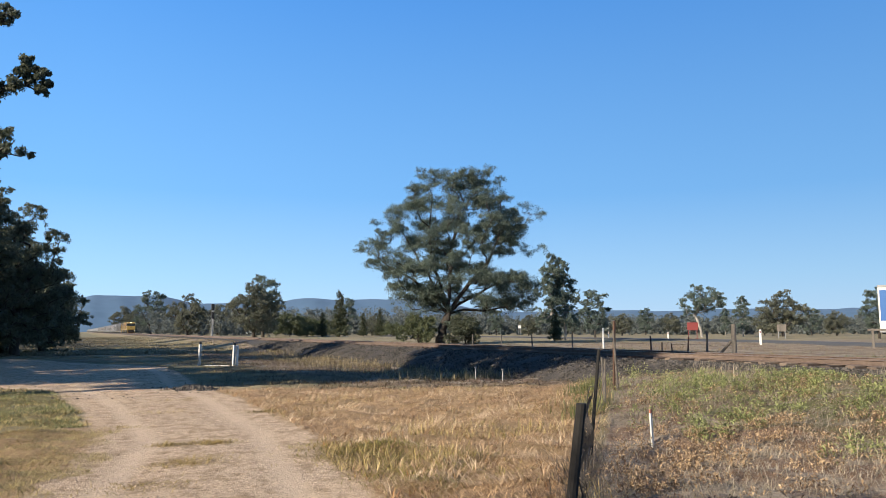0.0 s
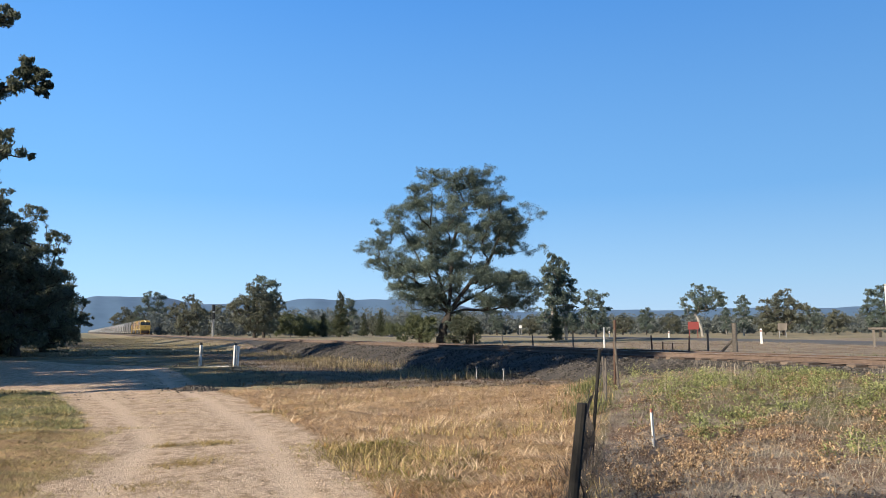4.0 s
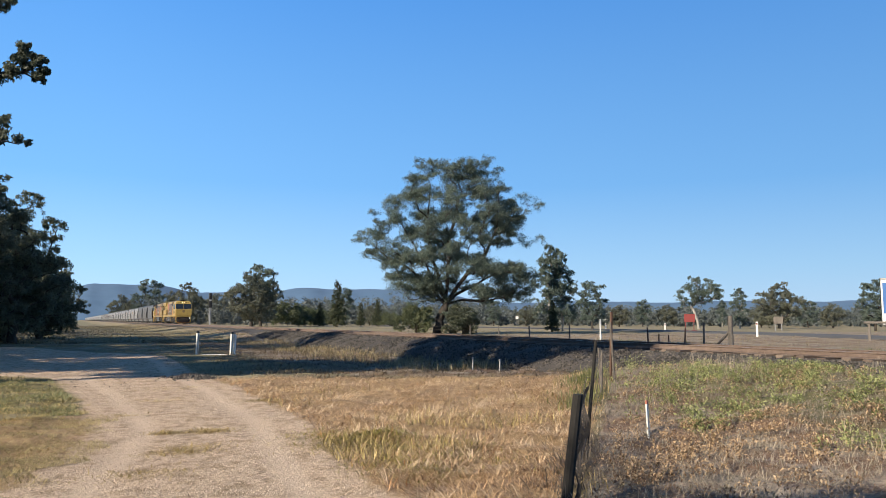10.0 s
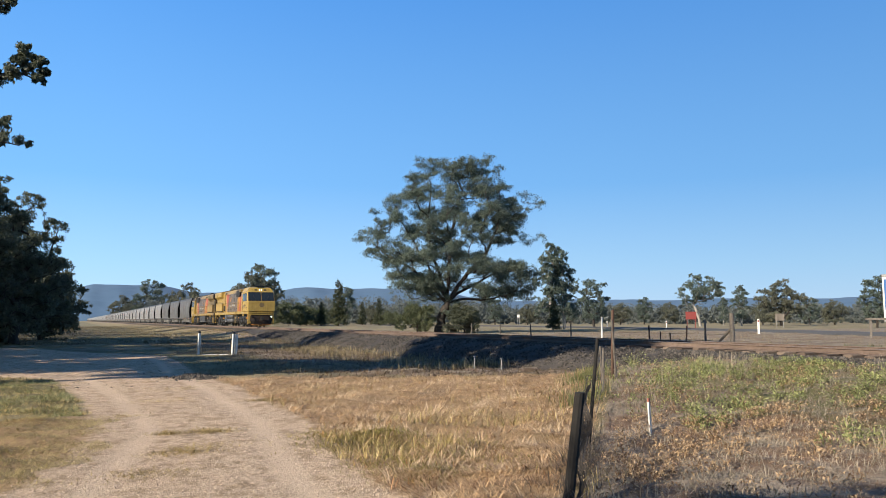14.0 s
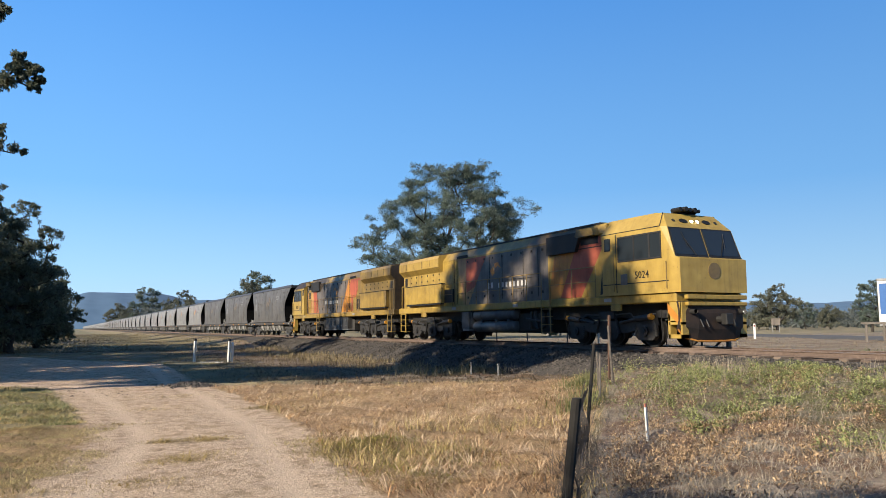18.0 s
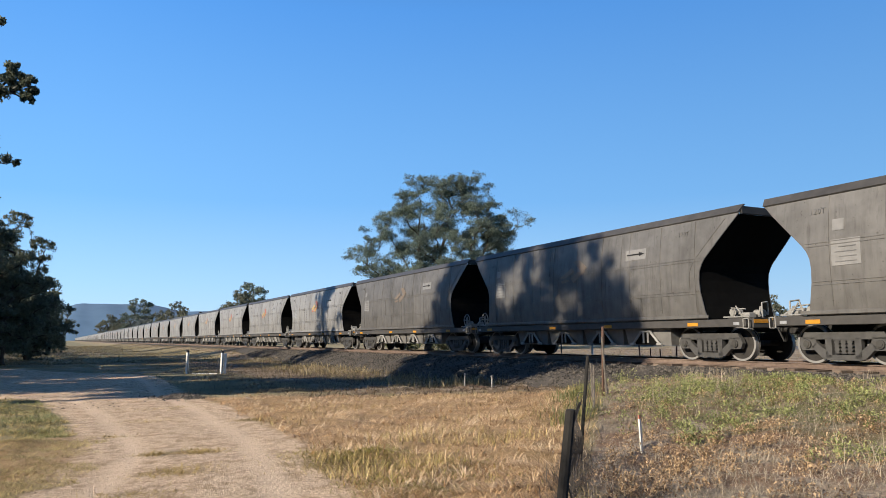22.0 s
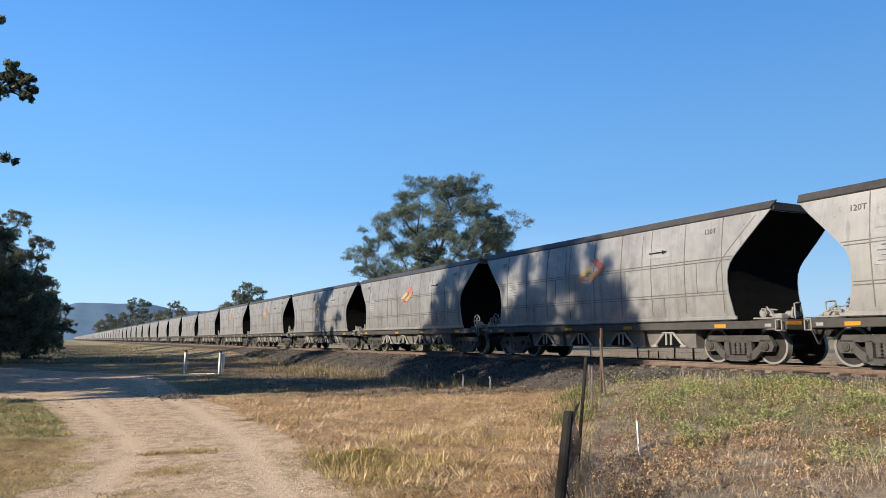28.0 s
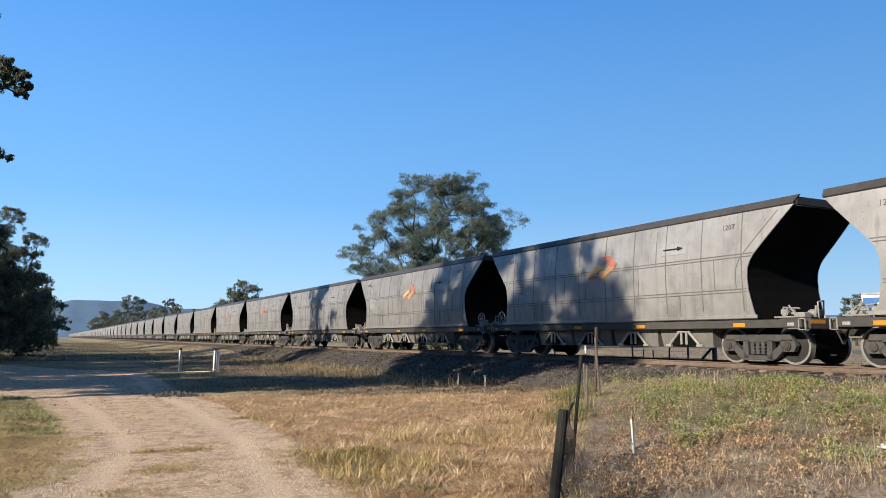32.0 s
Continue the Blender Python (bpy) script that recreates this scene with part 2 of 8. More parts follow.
BADGE_RED = material("faded red badge", (0.34, 0.115, 0.078), (0.40, 0.155, 0.105), 0.5, grain=5, streak=0.4)
BADGE_DULL = material("badge under coal dust", (0.17, 0.135, 0.105), (0.23, 0.185, 0.145), 0.6, 0.4, grain=5, streak=0.4)
BADGE_ORANGE = material("faded orange badge", (0.38, 0.195, 0.082), (0.45, 0.25, 0.11), 0.5, grain=5, streak=0.4)
PILOT_RUST = material("rusted sooty pilot", (0.006, 0.005, 0.0045), (0.040, 0.022, 0.014), 0.8, grain=3, patch=0.9)
RAIL_PAINT = material("grimy yellow handrail paint", (0.10, 0.068, 0.026), (0.30, 0.20, 0.065), 0.6, grain=4)
FADED_PANEL = material("faded pale orange paint", (0.33, 0.165, 0.0594), (0.436, 0.251, 0.099), 0.5, grain=2, patch=0.8, streak=0.4, grime=((0.0792, 0.0462, 0.0264), 0.7), soot=((6.6, 4.1, 2.6, 0.75, 0.78), (9.6, 3.1, 3.2, 1.5, 0.15), (14.6, 4.2, 2.2, 0.5, 0.4)))
BOX_DARK = material("dark grey box paint", (0.0231, 0.0224, 0.0218), (0.0495, 0.0475, 0.0449), 0.5, grain=5, streak=0.3)
DUSTY_GLASS = material("dusty grey window glass", (0.020, 0.022, 0.022), (0.050, 0.050, 0.048), 0.25, grain=3, patch=0.7)
GEAR = material("pale dusty linkage steel", (0.175, 0.170, 0.161), (0.29, 0.285, 0.270), 0.55, grain=6)
BLACK = material("black paint", (0.00396, 0.00396, 0.00396), (0.0119, 0.0119, 0.0119), 0.6, grain=5)
SOOT = material("sooty black steel", (0.00792, 0.00759, 0.00726), (0.0231, 0.0218, 0.0198), 0.65, grain=4, bump=0.003)
RUNGEAR = material("dusty running gear", (0.020, 0.019, 0.0175), (0.066, 0.062, 0.056), 0.65, grain=6, bump=0.004)
BOGIE_GREY = material("dusty cast steel", (0.034, 0.033, 0.032), (0.080, 0.078, 0.075), 0.6, grain=6, bump=0.004)
TANK_GREY = material("grey tank steel", (0.050, 0.051, 0.053), (0.094, 0.095, 0.098), 0.5, grain=5, streak=0.3)
LOCO_GEAR = material("oily locomotive running gear", (0.010, 0.0095, 0.009), (0.042, 0.039, 0.036), 0.6, grain=6, bump=0.004)
DARK_TREAD = material("sooty wheel rim", (0.030, 0.029, 0.027), (0.065, 0.062, 0.058), 0.5, 0.3)
WAGON = material("bare grey wagon steel", (0.325, 0.322, 0.317), (0.435, 0.431, 0.424), 0.58, 0.72, grain=2.5, patch=0.35, streak=0.30, random_object=0.12, bump=0.002, bump_scale=8, grime=((0.075, 0.070, 0.065), 0.5))
WAGON_DUSTY = material("wagon steel under coal dust", (0.135, 0.130, 0.123), (0.205, 0.198, 0.189), 0.60, 0.65, grain=2.5, patch=0.35, streak=0.35, bump=0.002, bump_scale=8, grime=((0.045, 0.041, 0.037), 0.6))
WAGON.node_tree.nodes["Principled BSDF"].inputs["Specular Tint"].default_value = (0.5, 0.48, 0.45, 1)
WAGON_RIB = material("dirty weld rib", (0.150, 0.144, 0.137), (0.255, 0.247, 0.236), 0.55, 0.6, grain=6)
LOAD_GREY = material("faded grey lettering", (0.085, 0.084, 0.083), (0.14, 0.139, 0.137), 0.5, grain=8)
WAGON_SILL = material("grimy side sill", (0.034, 0.032, 0.030), (0.066, 0.062, 0.058), 0.6, grain=5)
COAMING = material("dark top edge", (0.033, 0.031, 0.0297), (0.066, 0.0627, 0.0594), 0.5, grain=4)
CHUTE = material("dusty chute steel", (0.11, 0.106, 0.10), (0.18, 0.175, 0.167), 0.6, 0.1, grain=5, streak=0.3)
WHEEL_DISC = material("dusty dark wheel disc", (0.010, 0.009, 0.0085), (0.030, 0.027, 0.024), 0.8, grain=5)
TREAD = material("polished wheel tread", (0.20, 0.195, 0.188), (0.31, 0.305, 0.295), 0.45, 0.3)
AMBER = material("orange marker", (0.409, 0.172, 0.0132), (0.495, 0.238, 0.0198), 0.5)
RAIL_RUST = material("rusty rail", (0.095, 0.065, 0.05), (0.19, 0.14, 0.112), 0.75, 0.1, grain=10, bump=0.002)
RAIL_TOP = material("worn rail head", (0.231, 0.198, 0.178), (0.33, 0.297, 0.271), 0.35, 0.8)
SLEEPER = material("weathered timber sleeper", (0.07, 0.048, 0.036), (0.165, 0.125, 0.095), 0.9, grain=12, random_object=0.5, bump=0.01, bump_scale=18)
BALLAST = material("dark ballast", (0.020, 0.018, 0.016), (0.085, 0.072, 0.060), 0.95, grain=9, patch=0.8, bump=0.06, bump_scale=9)
STONE = material("ballast stone", (0.026, 0.024, 0.021), (0.110, 0.096, 0.082), 0.95, grain=5, random_island=0.7)
OLD_WOOD = material("grey weathered wood", (0.066, 0.0561, 0.0462), (0.178, 0.155, 0.132), 0.9, grain=14, streak=0.5, bump=0.006)
CHARRED = material("black old timber", (0.004, 0.0038, 0.0034), (0.018, 0.0155, 0.013), 0.9, grain=12, bump=0.008)
RUST = material("rusted steel post", (0.05, 0.028, 0.019), (0.12, 0.068, 0.046), 0.85, grain=12, bump=0.003)
OLD_NET = material("dark rusted netting", (0.020, 0.017, 0.015), (0.060, 0.050, 0.043), 0.8, 0.2)
WIRE = material("rusty wire", (0.0462, 0.0383, 0.033), (0.106, 0.0858, 0.0726), 0.7, 0.4)
GALV = material("dull galvanised steel", (0.198, 0.198, 0.198), (0.317, 0.317, 0.31), 0.5, 0.4)
BARK = material("dark eucalypt bark", (0.0185, 0.0152, 0.0125), (0.066, 0.0541, 0.0436), 0.95, grain=5, patch=0.6, bump=0.02, bump_scale=10, streak=0.4)
PALE_BARK = material("pale smooth bark", (0.185, 0.165, 0.139), (0.343, 0.317, 0.277), 0.85, grain=3, streak=0.3)
LEAF = leaf_material("eucalypt leaves", (0.058, 0.082, 0.068), (0.178, 0.218, 0.166), 0.4, 0.25)
LEAF_DARK = leaf_material("dark leaves", (0.055, 0.067, 0.045), (0.165, 0.180, 0.118), 0.45, 0.25)
LEAF_PINE = leaf_material("cypress foliage", (0.0297, 0.0409, 0.0211), (0.0924, 0.102, 0.0495), 0.3)
LEAF_FRESH = leaf_material("fresh shrub leaves", (0.052, 0.066, 0.030), (0.155, 0.170, 0.082))
LEAF_BROWN = leaf_material("olive brown leaves", (0.072, 0.079, 0.053), (0.180, 0.180, 0.124), 0.3)
STRAW = leaf_material("dry straw", (0.20, 0.112, 0.050), (0.66, 0.455, 0.255), 0.2, 0.6)
STRAW_OLIVE = leaf_material("half dry grass", (0.20, 0.150, 0.050), (0.60, 0.465, 0.205), 0.2, 0.55)
WEED = leaf_material("green weed leaves", (0.122, 0.140, 0.047), (0.44, 0.46, 0.182), 0.3, 0.6)
WEED_DRY = leaf_material("withered weed leaves", (0.17, 0.100, 0.052), (0.56, 0.40, 0.23), 0.2, 0.7)
GRASS_GREEN = leaf_material("green verge grass", (0.10, 0.11, 0.038), (0.27, 0.255, 0.10), 0.25)
BITUMEN = material("grey sealed road", (0.0594, 0.0594, 0.0594), (0.106, 0.102, 0.099), 0.9, grain=4)
# the ridge's blue is distance haze put into the base colour
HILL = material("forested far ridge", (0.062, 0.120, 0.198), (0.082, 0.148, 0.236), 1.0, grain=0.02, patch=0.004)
# paler and greyer than near leaves: distance haze is mixed into the colour
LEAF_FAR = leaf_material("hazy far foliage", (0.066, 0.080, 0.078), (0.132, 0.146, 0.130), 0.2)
# soot on roof and shoulders; on the tail wall also painted shade
BROWN_SOOT_SHADE = material("brown soot over yellow paint", (0.014, 0.010, 0.0065), (0.052, 0.034, 0.017), 0.6, grain=2, patch=0.5, streak=0.5)
DECAL = material("weathered white decal", (0.200, 0.208, 0.218), (0.32, 0.33, 0.345), 0.5, grain=6, streak=0.3)
DULL_DECAL = material("decal under coal dust", (0.150, 0.148, 0.145), (0.22, 0.217, 0.212), 0.5, grain=6, streak=0.3)
FADED_BADGE = material("faded nose badge", (0.13, 0.09, 0.040), (0.21, 0.145, 0.055), 0.5)
SIGN_RED = material("red sign face", (0.150, 0.018, 0.016), (0.200, 0.028, 0.022), 0.6)
SIGN_BLUE = material("blue printed panel", (0.0231, 0.0924, 0.277), (0.0396, 0.132, 0.343), 0.4)
GLASS = bpy.data.materials.new("dark cab glass")
GLASS.use_nodes = True
GLASS.node_tree.nodes["Principled BSDF"].inputs["Base Color"].default_value = (0.02, 0.026, 0.032, 1)
GLASS.node_tree.nodes["Principled BSDF"].inputs["Roughness"].default_value = 0.06
HEADLIGHT = glowing("lit headlamp", (1.0, 0.93, 0.8), 6.0)


# ---- mesh helpers ----
def box(bm, x0, x1, y0, y1, z0, z1, bevel=0.0, m=None):
    made = bmesh.ops.create_cube(bm, size=1)["verts"]
    c, s = Vector(((x0 + x1) / 2, (y0 + y1) / 2, (z0 + z1) / 2)), (abs(x1 - x0), abs(y1 - y0), abs(z1 - z0))
    for v in made:
        v.co = Vector([a * b for a, b in zip(v.co, s)])
    if bevel:
        edges = {e for v in made for e in v.link_edges}
        made = bmesh.ops.bevel(bm, geom=list(edges), offset=bevel, segments=1, affect="EDGES")["verts"]
    for v in made:
        v.co += c
        if m:
            v.co = m @ v.co
    return made


def rod(bm, a, b, r, seg=8, r2=None):
    a, b = Vector(a), Vector(b)
    way = b - a
    turn = Matrix.Translation((a + b) / 2) @ way.to_track_quat("Z", "Y").to_matrix().to_4x4()
    return bmesh.ops.create_cone(bm, cap_ends=True, segments=seg, radius1=r, radius2=r if r2 is None else r2, depth=way.length, matrix=turn)["verts"]


def slab(bm, outline, x0, x1):
    """A plate of an outline of (y, z), between x0 and x1."""
    a = [bm.verts.new((x0, y, z)) for y, z in outline]
    b = [bm.verts.new((x1, y, z)) for y, z in outline]
    bm.faces.new(a)
    bm.faces.new(b[::-1])
    for i in range(len(a)):
        j = (i + 1) % len(a)
        bm.faces.new((a[j], a[i], b[i], b[j]))


def sheet(bm, rows, thick):
    """A curved sheet through rows of points, with a thickness given as a shift."""
    t = Vector(thick)
    front = [[bm.verts.new(Vector(p)) for p in r] for r in rows]
    back = [[bm.verts.new(Vector(p) + t) for p in r] for r in rows]
    for i in range(len(rows) - 1):
        for j in range(len(rows[0]) - 1):
            bm.faces.new((front[i][j], front[i][j + 1], front[i + 1][j + 1], front[i + 1][j]))
            bm.faces.new((back[i + 1][j], back[i + 1][j + 1], back[i][j + 1], back[i][j]))
    rim = [(i, 0) for i in range(len(rows))] + [(len(rows) - 1, j) for j in range(1, len(rows[0]))]
    rim += [(i, len(rows[0]) - 1) for i in range(len(rows) - 2, -1, -1)] + [(0, j) for j in range(len(rows[0]) - 2, 0, -1)]
    for k in range(len(rim)):
        (a, b), (c, d) = rim[k], rim[(k + 1) % len(rim)]
        bm.faces.new((front[a][b], front[c][d], back[c][d], back[a][b]))


def tidy(bm):
    bmesh.ops.recalc_face_normals(bm, faces=bm.faces)
    return bm


def mesh_of(name, bm, mat):
    me = bpy.data.meshes.new(name)
    tidy(bm).to_mesh(me)
    bm.free()
    me.materials.append(mat)
    return me


def part(name, bm, mat, parent, label="", at=None):
    ob = new(name, bm if isinstance(bm, bpy.types.Mesh) else mesh_of(name, bm, mat))
    ob.parent = parent
    if at is not None:
        ob.matrix_basis = at
    if label:
        ob["label"] = label
    return ob


def boxes(*dims, bevel=0.0):
    bm = bmesh.new()
    for d in dims:
        box(bm, *d, bevel=bevel)
    return bm


def rods(*dims, seg=8):
    bm = bmesh.new()
    for a, b, r in dims:
        rod(bm, a, b, r, seg)
    return bm


def slabs(x0, x1, *outlines):
    bm = bmesh.new()
    for o in outlines:
        slab(bm, o, x0, x1)
    return bm


def raw_mesh(name, verts, faces_n, mat, smooth=False):
    """A mesh from numpy arrays: verts (n, 3) and faces (m, k) of one size."""
    me = bpy.data.meshes.new(name)
    v, f = np.asarray(verts, np.float32), np.asarray(faces_n, np.int32)
    me.vertices.add(len(v))
    me.vertices.foreach_set("co", v.ravel())
    me.loops.add(f.size)
    me.loops.foreach_set("vertex_index", f.ravel())
    me.polygons.add(len(f))
    me.polygons.foreach_set("loop_start", np.arange(len(f), dtype=np.int32) * f.shape[1])
    me.polygons.foreach_set("use_smooth", np.full(len(f), smooth))
    me.update(calc_edges=True)
    me.materials.append(mat)
    return me


def words(text, size, mat, name="lettering"):
    c = bpy.data.curves.new(name, "FONT")
    c.body, c.size, c.extrude, c.align_x = text, size, 0.004, "CENTER"
    c.resolution_u = 2
    ob = new(name, c)
    me = bpy.data.meshes.new_from_object(ob.evaluated_get(bpy.context.evaluated_depsgraph_get()))
    bpy.data.objects.remove(ob)
    me.materials.clear()
    me.materials.append(mat)
    return me


# ---- the land ----
TRACK_X = 18.0      # the railway runs along Y
RAIL_TOP_Z = 0.92
rng = np.random.default_rng(7)


def smooth(a, b, v):
    t = np.clip((v - a) / (b - a), 0, 1)
    return t * t * (3 - 2 * t)


def wave(x, y, scale, seed=0.0):
    """A cheap smooth unevenness between -1 and 1."""
    return (np.sin(x * 1.7 / scale + seed) * np.cos(y * 1.3 / scale + 2.1 * seed) + np.sin(x * 0.6 / scale - y * 1.1 / scale + 0.7 * seed) + np.sin(y * 2.3 / scale + x * 0.9 / scale + seed * 3)) / 3


ROAD_Y = [-30, 2, 8, 12, 18, 24, 30, 36, 44, 55, 80, 140]
ROAD_L = [-2.0, -1.3, -0.6, 0.3, 0.1, -0.6, -9.0, -14.0, -18.0, -22, -30, -60]
ROAD_R = [3.0, 2.6, 2.9, 3.45, 3.6, 3.4, 3.7, 3.7, 0.5, -5.5, -16, -44]


def road_depth(x, y):
    """Metres inside the gravel track, negative outside it."""
    return np.minimum(x - np.interp(y, ROAD_Y, ROAD_L), np.interp(y, ROAD_Y, ROAD_R) - x)


def land_z(x, y):
    """The height of the ground at x, y."""
    x, y = np.asarray(x, float), np.asarray(y, float)
    bank = 0.54 * smooth(7.0, 15.0, x) * (1 - smooth(11.2, 18.6, y - 0.12 * x))
    verge = 0.10 * smooth(9, 13, x)
    beyond = 0.42
    near = bank + verge * smooth(14, 22, y) * 0.0
    z = near * (1 - smooth(16.2, 19.5, x)) + beyond * smooth(16.2, 19.5, x)
    ditch = -0.16 * np.exp(-((x - 12.0) / 2.2) ** 2) * smooth(18, 26, y)
    z = z - 0.014 * np.exp(-((road_depth(x, y) - 0.75) / 0.22) ** 2) * (np.abs(x) < 60)
    rough = 0.03 * wave(x, y, 0.8) + 0.05 * wave(x, y, 3.1, 1.3)
    rough = rough * smooth(-4.5, 25.0, np.hypot(x, y) + 20)
    # lumps of matted grass beside the track
    z = z + 0.55 * smooth(50, 85, y) * smooth(8.5, 14.5, x) * (1 - smooth(15.6, 17.2, x))
    lumps = 0.08 * wave(x, y, 0.33, 5.0) * smooth(0.0, -0.8, road_depth(x, y)) * (1 - smooth(26, 34, y)) * (1 - smooth(13, 16, x)) * (x > -8) * np.where(x < 1.0, 1.3, 1.0)
    return z + ditch + rough + lumps


def fence_side(x, y):
    """Metres to the camera's right of the old fence line."""
    ax, ay, bx, by = 3.98, 5.6, 11.3, 14.1
    n = math.hypot(bx - ax, by - ay)
    return ((x - ax) * (by - ay) - (y - ay) * (bx - ax)) / n


def axis(lo, hi, step, reach):
    mid = np.arange(lo, hi + step / 2, step)
    out, d = [], step
    p = hi
    while p < reach:
        d = d * 1.13
        p += d
        out.append(p)
    up = np.array(out)
    out, d, p = [], step, lo
    while p > -reach:
        d = d * 1.13
        p -= d
        out.append(p)
    return np.concatenate([np.array(out[::-1]), mid, up])


def build_ground():
    xs, ys = axis(-6, 21, 0.16, 4800), axis(3, 42, 0.18, 4800)
    X, Y = np.meshgrid(xs, ys)
    Z = land_z(X, Y)
    v = np.stack([X.ravel(), Y.ravel(), Z.ravel()], 1)
    nx, ny = len(xs), len(ys)
    i = (np.arange(ny - 1)[:, None] * nx + np.arange(nx - 1)[None, :]).ravel()
    me = raw_mesh("ground", v, np.stack([i, i + 1, i + nx + 1, i + nx], 1), GROUND, True)
    x, y = v[:, 0], v[:, 1]
    fs = fence_side(x, y)
    masks = {
        "gravel": 0.5 + 0.9 * np.clip(road_depth(x, y), -0.6, 0.6) - 0.35 * np.exp(-((x - 1.75 + 0.02 * (y - 12)) / 0.35) ** 2) * smooth(9, 12, y) * (1 - smooth(12, 16, y)) * smooth(0.45, 0.6, 0.5 + 0.5 * wave(x, y, 0.45, 4)),
        "rut": np.exp(-((road_depth(x, y) - 0.75) / 0.30) ** 2) * 0.72,
        "straw": smooth(0.3, -0.3, fs) * (1 - smooth(22.6, 24.6, y + 0.5 * x)) * ((x > 1.2) | (y < 14.2)) + 0.25 * smooth(24, 27, y) * (x < 18),
        # the last earth term also paints part of the shade at the bank's foot
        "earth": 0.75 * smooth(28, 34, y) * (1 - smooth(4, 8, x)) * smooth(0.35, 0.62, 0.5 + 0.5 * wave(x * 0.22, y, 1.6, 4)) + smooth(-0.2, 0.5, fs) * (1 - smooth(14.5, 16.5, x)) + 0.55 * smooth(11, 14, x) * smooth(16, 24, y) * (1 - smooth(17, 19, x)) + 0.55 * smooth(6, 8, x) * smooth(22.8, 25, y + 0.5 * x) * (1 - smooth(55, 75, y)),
        "green": 0.52 * smooth(24, 30, y) * (1 - 0.6 * smooth(6, 9, x)) * (1 - smooth(13, 15, x)) + 0.55 * smooth(0.5, 2.0, fs) * smooth(8.5, 10, x) * (1 - smooth(16, 18, x)) + 0.5 * (x < 0.3) * smooth(14.0, 15, y) * (1 - smooth(22, 26, y)) + 0.28 * (x > 19.5),
    }
    for name, value in masks.items():
        a = me.attributes.new(name, "FLOAT", "POINT")
        a.data.foreach_set("value", np.clip(value, 0, 1).astype(np.float32))
    tagged(new("ground", me), "dry Australian farmland with gravel, straw and weeds", "ground", kind="structure")


build_ground()


def build_hills():
    """A long flat-topped forested ridge on the horizon."""
    v, f = [], []
    az = np.radians(np.arange(-40, 100.1, 0.25))
    d = np.degrees(az)
    bumps = 3 * np.sin(d * 0.55) + 2 * np.sin(d * 1.25 + 1) + 0.8 * np.sin(d * 3.1)
    high = 160 * smooth(-4.2, 1.2, d) - 26 * smooth(5.0, 8.0, d) + 22 * smooth(13.0, 16.0, d) - 62 * smooth(24, 31, d) + bumps
    high = np.where(d < -4.2, 20 + bumps, high)
    for k, (dist, part_high) in enumerate(((3150, 0.0), (3300, 0.45), (3500, 0.85), (3650, 1.0), (4100, 1.02))):
        h = np.maximum(high * part_high * (1 + 0.03 * np.sin(d * 2.3 + k) * (part_high < 0.9)), 0) + (2 if k else -5)
        v.append(np.stack([np.sin(az) * dist, np.cos(az) * dist, h], 1))
    n = len(az)
    for k in range(4):
        i = np.arange(n - 1) + k * n
        f.append(np.stack([i, i + 1, i + n + 1, i + n], 1))
    tagged(new("backdrop_ridge", raw_mesh("ridge", np.concatenate(v), np.concatenate(f), HILL, True)), "long flat-topped forested ridge, distance haze painted in its blue", "ridge", kind="structure")


build_hills()

# ---- the railway ----
railway = tagged(new("railway_track"), "single railway line on dark ballast with rusty rails", "railway", kind="structure")


def build_ballast():
    ys = np.concatenate([np.arange(-60, 60, 0.5), np.arange(60, 260, 1.0), np.arange(260, 2400, 30)])
    prof = [(-4.9, -0.40), (-3.9, 0.02), (-3.1, 0.36), (-2.3, 0.56), (-1.6, 0.70), (0, 0.735), (1.6, 0.66), (2.3, 0.62), (3.4, 0.30)]
    v = []
    for i, y in enumerate(ys):
        for j, (dx, z) in enumerate(prof):
            k = (0.10 if j in (1, 2, 3) else 0.02) * float(1 - 0.7 * smooth(45, 80, y))
            fade = float(1 - smooth(10, 15, y)) if j < 4 else 0.0
            zz = z + k * noise.noise((y * 0.9, dx, 2.0))
            if j < 4:
                zz -= 0.25 * fade * (3 - j) / 3
            v.append((TRACK_X + dx + 0.12 * noise.noise((y * 0.7, dx * 3, 5.0)), y, zz))
    n = len(prof)
    f = [(i * n + j, i * n + j + 1, (i + 1) * n + j + 1, (i + 1) * n + j) for i in range(len(ys) - 1) for j in range(n - 1)]
    part("ballast_bed", raw_mesh("ballast_bed", v, f, BALLAST), BALLAST, railway, "dark stone ballast shoulder")
    # loose stones over the shoulder
    count = 14000
    y = 6 + 64 * rng.random(count) ** 1.3
    x = TRACK_X - 1.38 - 2.9 * rng.random(count)
    z = np.interp(x - TRACK_X, [p[0] for p in prof], [p[1] for p in prof]) + 0.01
    s = 0.025 + 0.035 * rng.random(count) + 0.05 * (rng.random(count) > 0.97) * (y > 24)
    base = np.array([(1, 0, 0), (-1, 0, 0), (0, 1, 0), (0, -1, 0), (0, 0, 0.8), (0, 0, -0.6)])
    tri = np.array([(0, 2, 4), (2, 1, 4), (1, 3, 4), (3, 0, 4), (2, 0, 5), (1, 2, 5), (3, 1, 5), (0, 3, 5)])
    pts = base[None] * (0.7 + 0.6 * rng.random((count, 6, 1))) * s[:, None, None] + np.stack([x, y, z], 1)[:, None]
    faces = tri[None] + (np.arange(count) * 6)[:, None, None]
    st = part("ballast_stones", raw_mesh("ballast_stones", pts.reshape(-1, 3), faces.reshape(-1, 3), STONE), STONE, railway)
    st["kind"] = "stuff"


